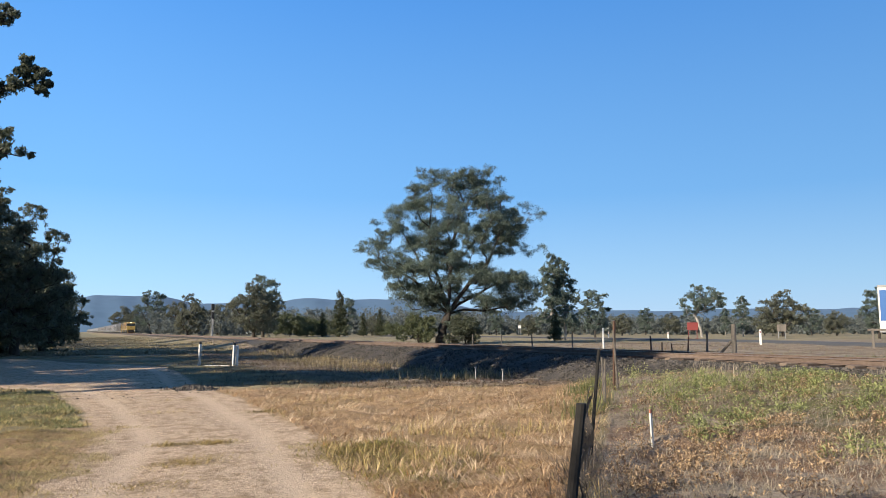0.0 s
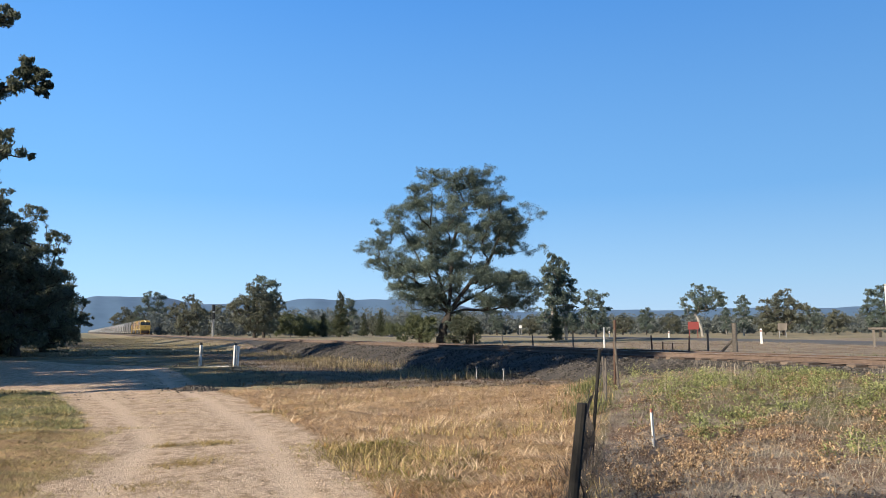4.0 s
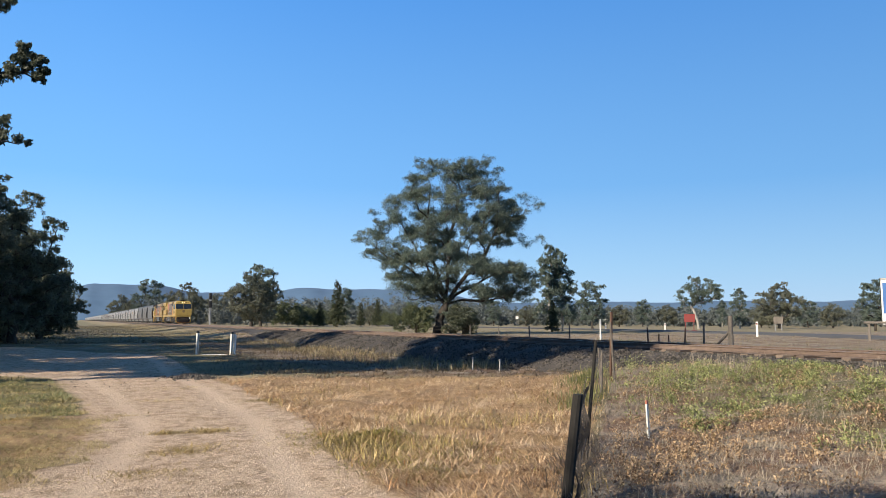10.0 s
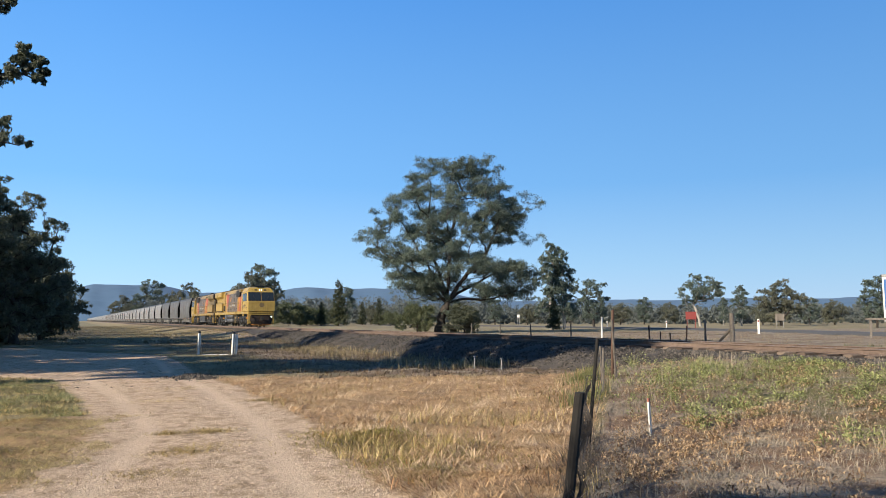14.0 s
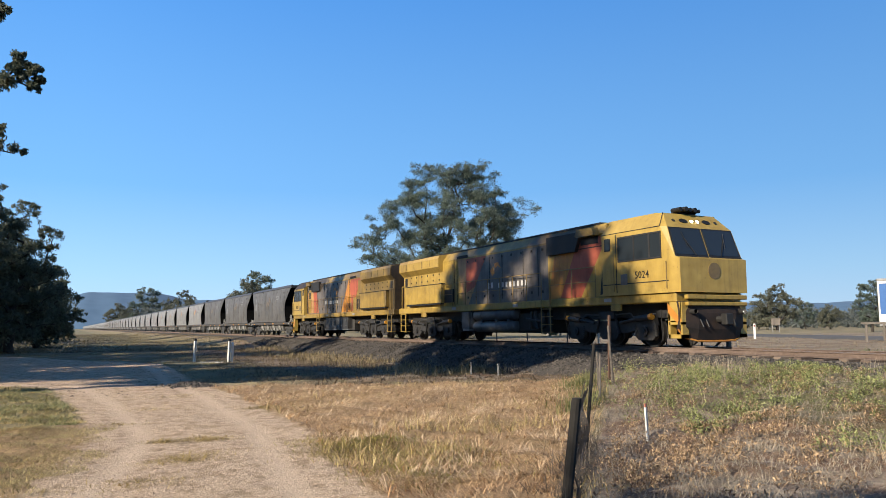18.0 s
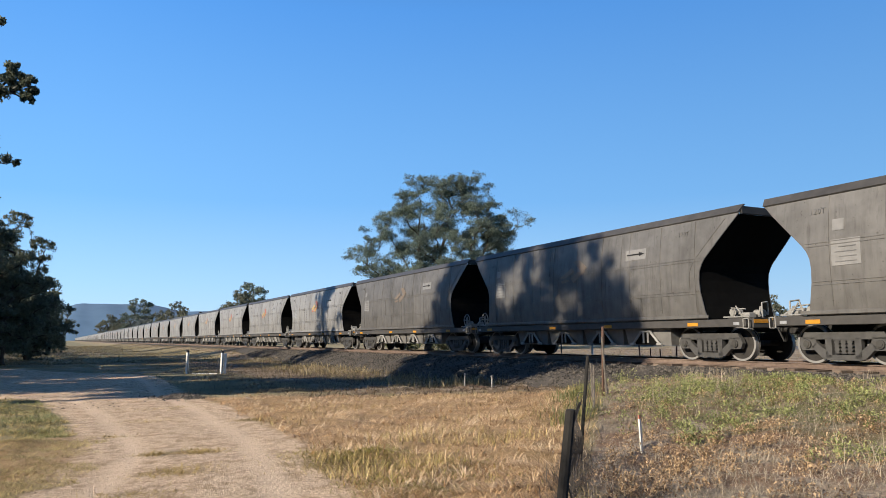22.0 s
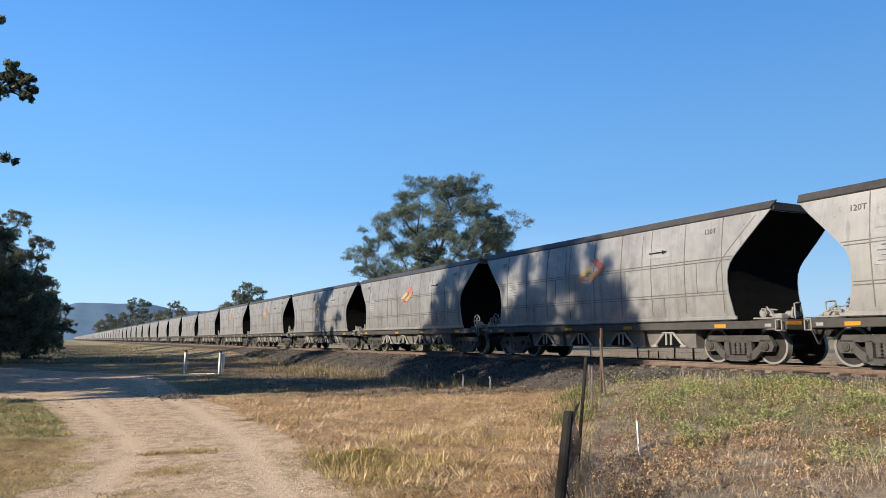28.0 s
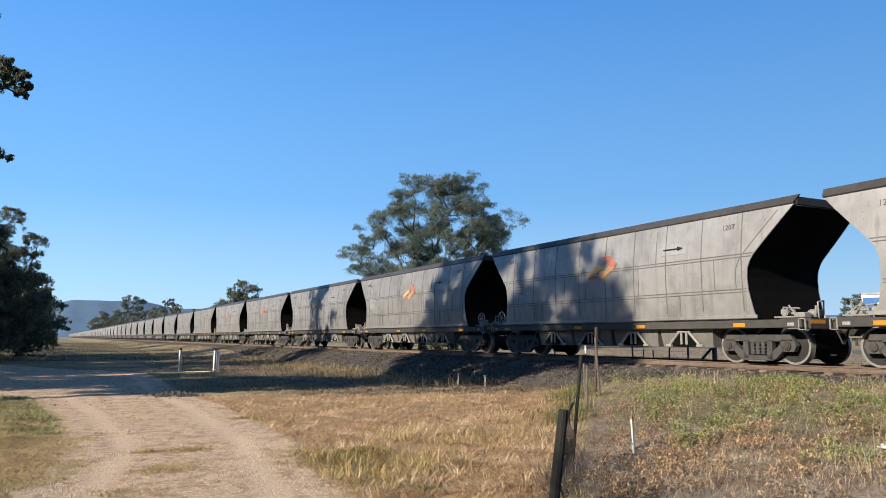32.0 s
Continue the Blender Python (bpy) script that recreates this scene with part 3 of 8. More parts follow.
def build_rails():
    prof = [(-0.07, 0), (0.07, 0), (0.07, 0.02), (0.012, 0.035), (0.012, 0.115), (0.036, 0.125), (0.036, 0.15), (-0.036, 0.15), (-0.036, 0.125), (-0.012, 0.115), (-0.012, 0.035), (-0.07, 0.02)]
    for side in (-0.7525, 0.7525):
        ys = [-120, -40, 0, 40, 120, 400, 2400]
        n = len(prof)
        v = [(TRACK_X + side + x, y, RAIL_TOP_Z - 0.152 + z) for y in ys for x, z in prof]
        f = [(i * n + j, i * n + (j + 1) % n, (i + 1) * n + (j + 1) % n, (i + 1) * n + j) for i in range(len(ys) - 1) for j in range(n)]
        rail = part("rail", raw_mesh("rail", v, f, RAIL_RUST), RAIL_RUST, railway, "rusty brown steel rail")
        head = boxes((TRACK_X + side - 0.033, TRACK_X + side + 0.033, -120, 2400, RAIL_TOP_Z - 0.004, RAIL_TOP_Z))
        part("rail_head", head, RAIL_TOP, rail, "worn shiny running surface")


def build_sleepers():
    shapes = []
    for k in range(4):
        bm = bmesh.new()
        box(bm, -1.25, 1.25, -0.115, 0.115, -0.13, 0.0, bevel=0.012)
        for v in bm.verts:
            v.co += Vector((rng.normal(0, 0.008), rng.normal(0, 0.006), rng.normal(0, 0.006)))
        shapes.append(mesh_of("sleeper", bm, SLEEPER))
    for i in range(150):
        y = -12 + 0.61 * i
        part("sleeper", shapes[i % 4], SLEEPER, railway, at=pose(TRACK_X + rng.normal(0, 0.05), y, 0.775 + rng.normal(0, 0.006), 0, 0, rng.normal(0, 1.0)))
    bm = bmesh.new()
    for i in range(400):
        y = -12 + 0.61 * (150 + i)
        box(bm, TRACK_X - 1.25, TRACK_X + 1.25, y - 0.115, y + 0.115, 0.65, 0.775)
    far = part("far_sleepers", bm, SLEEPER, railway)
    far["kind"] = "stuff"


build_ballast()
build_rails()


# ---- trees ----
def leaf_cloud(centres, radii, counts, size, droop, r, dome=False):
    """Small pointed leaves scattered in flattened clumps; each leaf is a bent diamond of two faces."""
    c = np.repeat(np.asarray(centres, float), counts, 0)
    rad = np.repeat(np.asarray(radii, float), counts, 0)
    n = len(c)
    d = r.normal(size=(n, 3))
    d /= np.linalg.norm(d, axis=1, keepdims=True)
    reach = np.abs(r.normal(0, 0.72, (n, 1)))
    if dome:
        # umbrellas: most leaves lie in a cap, a few hang below it
        d[:, 2] = np.where(r.random(n) < 0.85, np.abs(d[:, 2]), d[:, 2] * 0.6)
        reach = 0.55 + 0.55 * r.random((n, 1))
    p = c + d * rad * reach
    a = r.normal(size=(n, 3))
    a[:, 2] -= droop
    a /= np.linalg.norm(a, axis=1, keepdims=True)
    b = np.cross(a, r.normal(size=(n, 3)))
    b /= np.linalg.norm(b, axis=1, keepdims=True)
    L = (size * (0.6 + 0.8 * r.random((n, 1))))
    W = L * 0.34
    v = np.stack([p - a * L * 0.5, p + b * W * 0.5, p + a * L * 0.5, p - b * W * 0.5], 1).reshape(-1, 3)
    i = np.arange(n)[:, None] * 4
    return v, i + np.array([[0, 1, 2, 3]])


def limb(points, r0, r1, seg=7):
    """A tapered, bent limb through points as vertices and faces."""
    pts = [Vector(p) for p in points]
    v, f = [], []
    for k, p in enumerate(pts):
        way = (pts[min(k + 1, len(pts) - 1)] - pts[max(k - 1, 0)]).normalized()
        side = way.cross(Vector((0.3, 1, 0.1))).normalized()
        up = way.cross(side)
        rr = r0 + (r1 - r0) * k / (len(pts) - 1)
        for s in range(seg):
            a = 2 * math.pi * s / seg
            v.append(p + side * (math.cos(a) * rr) + up * (math.sin(a) * rr))
    for k in range(len(pts) - 1):
        for s in range(seg):
            f.append((k * seg + s, k * seg + (s + 1) % seg, (k + 1) * seg + (s + 1) % seg, (k + 1) * seg + s))
    return v, f


def merged(pieces):
    V, F, o = [], [], 0
    for v, f in pieces:
        V.append(np.array([tuple(p) for p in v]))
        F.append(np.array(f) + o)
        o += len(v)
    return np.concatenate(V), np.concatenate(F)


def crooked(a, b, r, sag, steps=5):
    a, b = np.array(a, float), np.array(b, float)
    n = np.linalg.norm(b - a)
    pts = []
    for k in range(steps + 1):
        t = k / steps
        p = a + (b - a) * t
        p[2] += sag * n * math.sin(math.pi * t)
        if 0 < k < steps:
            p += r.normal(0, 0.035 * n, 3)
        pts.append(tuple(p))
    return pts


def tree(name, boughs, trunk_high, trunk_r, lean, leaf, bark, leaf_size, density, label, category, seed, droop=0.8, sub=7, fork=0.5, group="", each_limb=False, limb_r=0.30, dome=False):
    """A trunk, limbs to each bough (x, y, z, reach across, reach up) and clumps of leaves round the boughs."""
    r = np.random.default_rng(seed)
    thing = tagged(new(name), label, category, group)
    top = (lean[0], lean[1], trunk_high)
    tv, tf = limb(crooked((0, 0, -0.3), top, r, 0, 6), trunk_r * 1.25, trunk_r * 0.72, 10)
    flare = [(p.x * (1 + 0.5 * max(0, 0.6 - p.z)), p.y * (1 + 0.5 * max(0, 0.6 - p.z)), p.z) for p in tv]
    part("trunk", raw_mesh("trunk", np.array(flare), np.array(tf), bark, True), bark, thing)
    pieces, centres, radii, counts = [], [], [], []
    for bx, by, bz, br, bh in boughs:
        start = np.array([0, 0, 0]) + np.array(top) * (fork + (1 - fork) * r.random())
        goal = (bx, by, bz - bh * 0.3)
        way = crooked(start, goal, r, -0.06 if bz < trunk_high else 0.05)
        twigs = [limb(way, trunk_r * limb_r, trunk_r * 0.05, 6)]
        for s in range(sub):
            d = r.normal(size=3)
            d /= np.linalg.norm(d)
            q = np.array((bx, by, bz)) + d * np.array((br, br, bh)) * (0.2 + 0.85 * r.random() ** 0.6)
            k = (0.15 + 0.19 * r.random()) * (1.3 if dome else 1.0)
            centres.append(q)
            radii.append((br * k, br * k, br * k * 0.62 if dome else max(bh * k * 1.3, 0.12 * br)))
            counts.append(max(8, int(density * br * br * k * k * 9)))
            if s % 4 == 0:
                twigs.append(limb(crooked(way[-2], q, r, 0.03, 3), trunk_r * 0.10, trunk_r * 0.02, 4))
        if each_limb:
            lv, lf = merged(twigs)
            part("limb", raw_mesh("limb", lv, lf, bark, True), bark, thing)
        else:
            pieces += twigs
    if pieces:
        lv, lf = merged(pieces)
        part("branching", raw_mesh("branching", lv, lf, bark, True), bark, thing)
    cv, cf = leaf_cloud(centres, radii, counts, leaf_size, droop, r, dome)
    part("crown", raw_mesh("crown", cv, cf, leaf), leaf, thing)
    return thing


def ball_boughs(r, count, width, low, high, top_narrow=0.6, size=0.3):
    """Boughs spread unevenly through a crown of that half width between two heights."""
    out = []
    for i in range(count):
        t = (i + r.random()) / count
        z = low + (high - low) * t
        w = width * (1 - abs(2 * t - 0.75) ** 2 * top_narrow) * (0.45 + 0.55 * r.random())
        a = i * 2.4 + r.random()
        br = width * size * (0.7 + 0.6 * r.random())
        out.append((w * math.cos(a), w * math.sin(a), z, br, br * 0.6))
    return out


def tube(points, radii, seg):
    """A bent tube through points with a radius at each of them, as vertices and faces."""
    pts = np.asarray(points, float)
    way = np.gradient(pts, axis=0)
    way /= np.linalg.norm(way, axis=1, keepdims=True) + 1e-9
    side = np.cross(way, (0.31, 0.94, 0.12))
    side /= np.linalg.norm(side, axis=1, keepdims=True) + 1e-9
    up = np.cross(way, side)
    a = 2 * np.pi * np.arange(seg) / seg
    ring = side[:, None] * np.cos(a)[None, :, None] + up[:, None] * np.sin(a)[None, :, None]
    v = (pts[:, None] + ring * np.asarray(radii)[:, None, None]).reshape(-1, 3)
    k, j = np.meshgrid(np.arange(len(pts) - 1), np.arange(seg), indexing="ij")
    k, j = k.ravel(), j.ravel()
    f = np.stack([k * seg + j, k * seg + (j + 1) % seg, (k + 1) * seg + (j + 1) % seg, (k + 1) * seg + j], 1)
    return v, f


def puffs(clumps, per, leaves, size, droop, r, cap=0.35):
    """Leaves in small tufts over the upper shell of each clump (x, y, z, reach), with tails that hang below."""
    c = np.asarray(clumps, float)
    n = len(c) * per
    base = np.repeat(c, per, 0)
    d = r.normal(size=(n, 3))
    d /= np.linalg.norm(d, axis=1, keepdims=True)
    d[:, 2] = np.where(r.random(n) < 0.75, np.abs(d[:, 2]), d[:, 2])
    t = base[:, :3] + d * base[:, 3:4] * (0.45 + 0.55 * r.random((n, 1))) * np.array((1, 1, 0.90))
    reach = base[:, 3] * cap * (0.7 + 0.6 * r.random(n))
    tc, tr_ = np.repeat(t, leaves, 0), np.repeat(reach, leaves)
    m = len(tc)
    p = tc + np.clip(r.normal(0, 0.5, (m, 3)), -1, 1) * tr_[:, None] * np.array((1, 1, 0.7))
    p[:, 2] -= np.abs(r.normal(0, 0.4, m)) * tr_
    a = r.normal(size=(m, 3))
    a[:, 2] -= droop
    a /= np.linalg.norm(a, axis=1, keepdims=True)
    b = np.cross(a, r.normal(size=(m, 3)))
    b /= np.linalg.norm(b, axis=1, keepdims=True)
    L = size * (0.6 + 0.8 * r.random((m, 1)))
    W = L * 0.36
    v = np.stack([p - a * L * 0.5, p + b * W * 0.5, p + a * L * 0.5, p - b * W * 0.5], 1).reshape(-1, 3)
    return v, np.arange(m)[:, None] * 4 + np.array([[0, 1, 2, 3]])


def grown(name, clumps, trunk, mains, trunk_r, leaf, bark, size, per, leaves, label, seed, droop=0.6, group="", each_limb=False, cap=0.35, twig=0.012):
    """A tree that grows from its trunk: each clump of leaves hangs on the nearest limb, and limbs thicken by what they carry.

    trunk: points from the ground to the fork; mains: lists of points of the main limbs, from the fork outwards."""
    r = np.random.default_rng(seed)
    thing = tagged(new(name), label, "tree", group)
    node, parent, root, far = [], [], [], []

    def add(p, up, limb_no):
        node.append(np.asarray(p, float))
        parent.append(up)
        root.append(limb_no)
        far.append(0.0 if up < 0 else far[up] + np.linalg.norm(node[-1] - node[up]))
        return len(node) - 1

    last = -1
    for a, b in zip(trunk, trunk[1:]):
        for k in range(4):
            last = add(np.array(a, float) + (np.array(b, float) - np.array(a, float)) * k / 4 + r.normal(0, 0.10 * trunk_r, 3), last, 0)
    last = top = add(trunk[-1], last, 0)
    for i, line in enumerate(mains):
        up = top
        for q in line:
            a = node[up].copy()
            for k in (1, 2, 3):
                w = (np.array(q, float) - a) * k / 3
                up = add(a + w + r.normal(0, 0.05 * np.linalg.norm(w) / k, 3), up, i + 1)
    start = top if not mains else top + 1
    load = [0.0] * 20000
    order = np.argsort([np.linalg.norm(np.array(c[:3]) - node[top]) for c in clumps])
    tips = []
    for k in order:
        x, y, z, reach = clumps[k]
        q = np.array((x, y, z - 0.25 * reach))
        have = np.array(node[start:] if mains else node[top:])
        gap = np.linalg.norm(have - q, axis=1) + 0.22 * np.array(far[start:] if mains else far[top:])
        gap += 0.5 * np.maximum(0, have[:, 2] - q[2])
        up = int(np.argmin(gap)) + (start if mains else top)
        a = node[up].copy()
        n = np.linalg.norm(q - a)
        first = up
        steps = 3 if n < 2.5 else 5
        for j in range(1, steps + 1):
            t = j / steps
            p = a + (q - a) * t
            p[2] += 0.10 * n * math.sin(math.pi * t)
            if j < steps:
                p = p + r.normal(0, 0.05 * n, 3)
            up = add(p, up, root[first] if root[first] else len(mains) + 1)
        tips.append((up, reach))
    for tip, reach in tips:
        k = tip
        while k >= 0:
            load[k] += reach * reach
            k = parent[k]
    total = load[0]
    radius = [max(twig, trunk_r * (load[k] / total) ** 0.5) for k in range(len(node))]
    kids = {}
    for k, up in enumerate(parent):
        kids.setdefault(up, []).append(k)
    made = {}
    todo = [(-1, 0)]
    while todo:
        up, k = todo.pop()
        line = [] if up < 0 else [up]
        rad = [] if up < 0 else [min(radius[up], radius[k] * 1.25)]
        while True:
            line.append(k)
            rad.append(radius[k])
            nxt = kids.get(k, [])
            if not nxt:
                break
            best = max(nxt, key=lambda c: load[c])
            for c in nxt:
                if c != best:
                    todo.append((k, c))
            if root[k] == 0 and root[best] != 0:
                todo.append((k, best))
                break
            k = best
        if len(line) > 1:
            rad[-1] *= 0.6
            if line[0] == 0:
                rad[0] *= 1.5
                rad[1] *= 1.15
            made.setdefault(root[line[-1]], []).append(tube([node[i] for i in line], rad, 9 if rad[0] > 0.12 else 5))
    rest = []
    for no, pieces in made.items():
        if no == 0 or each_limb:
            v, f = merged(pieces)
            part("trunk" if no == 0 else "limb", raw_mesh("limb", v, f, bark, True), bark, thing)
        else:
            rest += pieces
    if rest:
        v, f = merged(rest)
        part("branching", raw_mesh("branching", v, f, bark, True), bark, thing)
    v, f = puffs(clumps, per, leaves, size, droop, r, cap)
    part("crown", raw_mesh("crown", v, f, leaf), leaf, thing)
    return thing


def filled(rows, count, reach, seed, depth=0.75, holes=()):
    """Clumps spread through a crown whose sides are given by rows of (height, from, to), with holes (x, z, radius) seen through it."""
    r = np.random.default_rng(seed)
    zs, lo, hi = (np.array(c, float) for c in zip(*rows))
    have = []
    while len(have) < count:
        best, gain = None, -1
        for k in range(14):
            z = zs[0] + (zs[-1] - zs[0]) * r.random()
            a, b = np.interp(z, zs, lo), np.interp(z, zs, hi)
            u = 2 * r.random() - 1
            x = (a + b) / 2 + u * (b - a) / 2
            if any(math.hypot(x - hx, z - hz) < hr for hx, hz, hr in holes):
                continue
            y = (2 * r.random() - 1) * depth * (b - a) / 2 * math.sqrt(max(0.05, 1 - u * u))
            p = (x, y, z)
            near = min((math.dist(p, q[:3]) for q in have), default=9.0)
            if near > gain:
                best, gain = p, near
        have.append((*best, reach * (0.75 + 0.5 * r.random())))
    return have


def lobed(rows, count, spread, per, reach, seed, depth=0.75, holes=()):
    """A crown of separate rounded lobes, each a dome of small clumps with shaded space below it."""
    r = np.random.default_rng(seed + 500)
    out = []
    for x, y, z, big in filled(rows, count, spread, seed, depth, holes):
        for k in range(per):
            d = r.normal(size=3)
            d /= np.linalg.norm(d)
            d[2] = abs(d[2]) if r.random() < 0.7 else d[2] * 0.8
            q = np.array((x, y, z)) + d * big * (0.40 + 0.60 * r.random()) * np.array((1, 1, 0.95))
            out.append((*q, reach * (0.75 + 0.5 * r.random())))
    return out


def round_rows(width, low, high, lop=0.0, wide_at=0.45):
    """The sides of a rounded crown."""
    out = []
    for k in range(9):
        t = k / 8
        w = width * math.sqrt(max(0.06, 1 - (abs(t - wide_at) / (1 - wide_at if t > wide_at else wide_at * 1.35)) ** 2))
        out.append((low + (high - low) * t, -w + lop * t, w + lop * t))
    return out


def place(az_deg, dist):
    return dist * math.sin(radians(az_deg)), dist * math.cos(radians(az_deg))


def turned(az):
    return -az


# the great eucalypt beyond the line: the sides of its crown across the view, and the gaps that show sky
GREAT_SIDES = [(3.6, -1.6, 7.2), (4.6, -3.4, 8.0), (6.0, -5.4, 8.6), (7.0, -6.0, 7.4), (8.2, -6.4, 6.2), (9.2, -7.0, 7.0), (10.4, -6.6, 7.9), (11.6, -5.6, 8.0), (12.6, -5.4, 7.9), (13.6, -4.6, 7.2), (14.8, -3.6, 6.0), (15.8, -2.8, 5.8), (16.5, -1.6, 5.4)]
GREAT_HOLES = [(3.0, 5.4, 1.25), (1.0, 3.4, 1.6), (5.2, 4.4, 0.5), (7.4, 8.0, 1.2), (8.0, 11.2, 1.1), (2.6, 14.9, 0.8), (4.6, 15.2, 0.6), (-3.6, 12.9, 0.5), (-4.6, 8.2, 0.6), (-1.4, 5.0, 0.8), (-4.4, 5.2, 0.7), (0.4, 15.0, 0.5)]
great_clumps = lobed([(z, a + 0.6, b - 0.7) for z, a, b in GREAT_SIDES], 84, 1.30, 8, 0.62, 3, 0.66, GREAT_HOLES)
great_clumps += lobed([(3.4, 5.4, 8.0), (4.6, 5.0, 8.6), (6.2, 5.4, 8.2)], 8, 1.2, 7, 0.62, 4, 0.8)
great_clumps += lobed([(9.6, 5.6, 7.2), (12.4, 6.0, 7.6)], 5, 1.0, 7, 0.6, 7, 0.7)
great_clumps += lobed([(3.6, -2.6, -1.0), (5.4, -3.6, -0.8)], 5, 1.1, 7, 0.62, 5, 0.8)
great_clumps += filled([(1.8, -1.3, 1.3), (3.2, -1.5, 1.6), (4.6, -1.6, 1.2)], 12, 0.55, 6, 0.9)
great_clumps += [(8.6, 0.3, 13.4, 0.9), (9.3, 0.0, 13.0, 0.6), (7.9, 0.5, 13.9, 0.7), (9.2, -0.3, 9.5, 0.6), (8.4, 0.1, 9.0, 0.65), (7.8, 0.3, 9.7, 0.6), (-7.3, 0.2, 9.3, 0.5), (-6.8, 0.0, 9.9, 0.6), (-5.9, 0.3, 12.2, 0.55), (5.6, 0.2, 16.6, 0.6), (-1.0, 0.4, 16.4, 0.9), (0.6, 0.1, 16.7, 0.7), (1.9, 0.0, 16.5, 0.7), (4.2, 0.3, 16.3, 0.6)]
GREAT_LIMBS = [
    [(0.2, 0.3, 5.6), (-0.6, 0.6, 8.4), (-0.9, 0.4, 11.4), (-0.6, 0.2, 14.6)],
    [(0.9, -0.2, 5.4), (1.0, -0.6, 8.6), (1.6, -0.2, 11.8), (2.2, 0.4, 14.4)],
    [(1.8, 0.1, 4.7), (3.2, 0.4, 6.6), (4.4, 0.0, 8.0), (5.4, -0.4, 10.6), (5.6, 0.0, 13.8)],
    [(2.2, 0.4, 3.4), (4.0, 0.2, 3.3), (6.0, -0.2, 3.6), (7.4, 0.0, 4.4)],
    [(1.7, 0.7, 3.9), (3.6, 1.0, 5.0), (5.6, 0.6, 6.2)],
    [(-0.6, -0.4, 4.6), (-2.4, -0.3, 6.4), (-4.4, 0.0, 7.6), (-5.6, 0.1, 8.6)],
    [(-0.2, -0.6, 5.2), (-1.8, -0.8, 8.2), (-3.2, -0.4, 10.8)],
]
great = grown("eucalypt_tree", great_clumps, [(0, 0, -0.3), (0.2, 0, 1.4), (0.8, 0.1, 3.0)], GREAT_LIMBS, 0.40, LEAF, BARK, 0.15, 9, 34, "great spreading eucalypt with dark forked trunk beside the railway", 3, each_limb=True, twig=0.016, cap=0.5)
gx, gy = place(26.0, 70)
great.matrix_basis = pose(gx, gy, 0.4, 0, 0, turned(26)) @ Matrix.Diagonal((1.05, 1.05, 0.955, 1))


def shrub(name, seed, w, h, leaf, label, size=0.20, density=190):
    r = np.random.default_rng(seed)
    return tree(name, ball_boughs(r, 12, w, h * 0.12, h * 0.85, 0.3, 0.48), h * 0.3, 0.06, (0.05, 0), leaf, BARK, size, density, label, "shrub", seed, droop=0.1, sub=22)


def set_at(ob, az, dist, z=0.35, scale=1.0, turn=0.0):
    x, y = place(az, dist)
    ob.matrix_basis = pose(x, y, z, 0, 0, turn) @ Matrix.Scale(scale, 4)
    return ob


def copy_at(ob, az, dist, z=0.35, scale=1.0, turn=0.0, label=""):
    x, y = place(az, dist)
    c = copy_thing(ob, pose(x, y, z, 0, 0, turn))
    c.scale = (scale, scale, scale)
    if label:
        c["label"] = label
    return c


set_at(shrub("shrub", 21, 1.6, 3.0, LEAF_FRESH, "fresh green shrub at the foot of the great eucalypt"), 24.35, 69)
set_at(shrub("shrub", 22, 1.5, 2.8, LEAF_DARK, "dark dense shrub at the foot of the great eucalypt"), 28.0, 69)

def gum(sides, count, reach, fork, trunk_r, leaf, bark, label, seed, holes=(), size=0.25, per=7, leaves=22):
    high = fork[2]
    trunk = [(0, 0, -0.3), (fork[0] * 0.4, fork[1] * 0.4, high * 0.5), fork]
    return grown("gum_tree", lobed([(z, a + 0.5 * reach, b - 0.5 * reach) for z, a, b in sides], count // 2, reach * 0.95, 4, reach * 0.72, seed, 0.85, holes), trunk, [], trunk_r, leaf, bark, size, per, leaves, label, seed, group="field trees", twig=0.02)


gum_a = gum(round_rows(3.9, 1.8, 9.6, 0.2), 62, 0.95, (0.3, 0.2, 2.4), 0.24, LEAF, BARK, "rounded gum tree in the open field", 31)
gum_b = gum(round_rows(2.5, 2.0, 10.6, 0.3, 0.6), 52, 0.85, (0.2, 0.1, 3.2), 0.20, LEAF, PALE_BARK, "slender upright gum tree with pale stem", 32, [(0.9, 4.4, 0.6)])
gum_c = gum([(4.6, -3.4, -0.8), (5.6, -4.4, 4.9), (6.8, -3.9, 4.8), (8.0, -2.8, 3.4), (9.2, -1.3, 1.4)], 52, 0.95, (-0.6, 0, 2.6), 0.24, LEAF, PALE_BARK, "umbrella-shaped gum tree with pale forked trunk", 33, [(0.6, 5.2, 0.9), (2.0, 6.2, 0.6)])
gum_d = gum(round_rows(4.4, 0.9, 7.2, 0.0, 0.4), 70, 1.0, (0.1, 0.2, 1.4), 0.26, LEAF_BROWN, BARK, "broad low olive-brown gum tree", 34)
pine = tree("cypress_tree", [(0.25 * math.sin(i * 2.4), 0.25 * math.cos(i * 2.4), 1.0 + i * 0.72, 2.1 - i * 0.16, 0.8) for i in range(11)], 8.5, 0.16, (0, 0), LEAF_PINE, BARK, 0.28, 60, "dark green conical cypress pine", "tree", 35, droop=-0.4, sub=22, group="field trees")

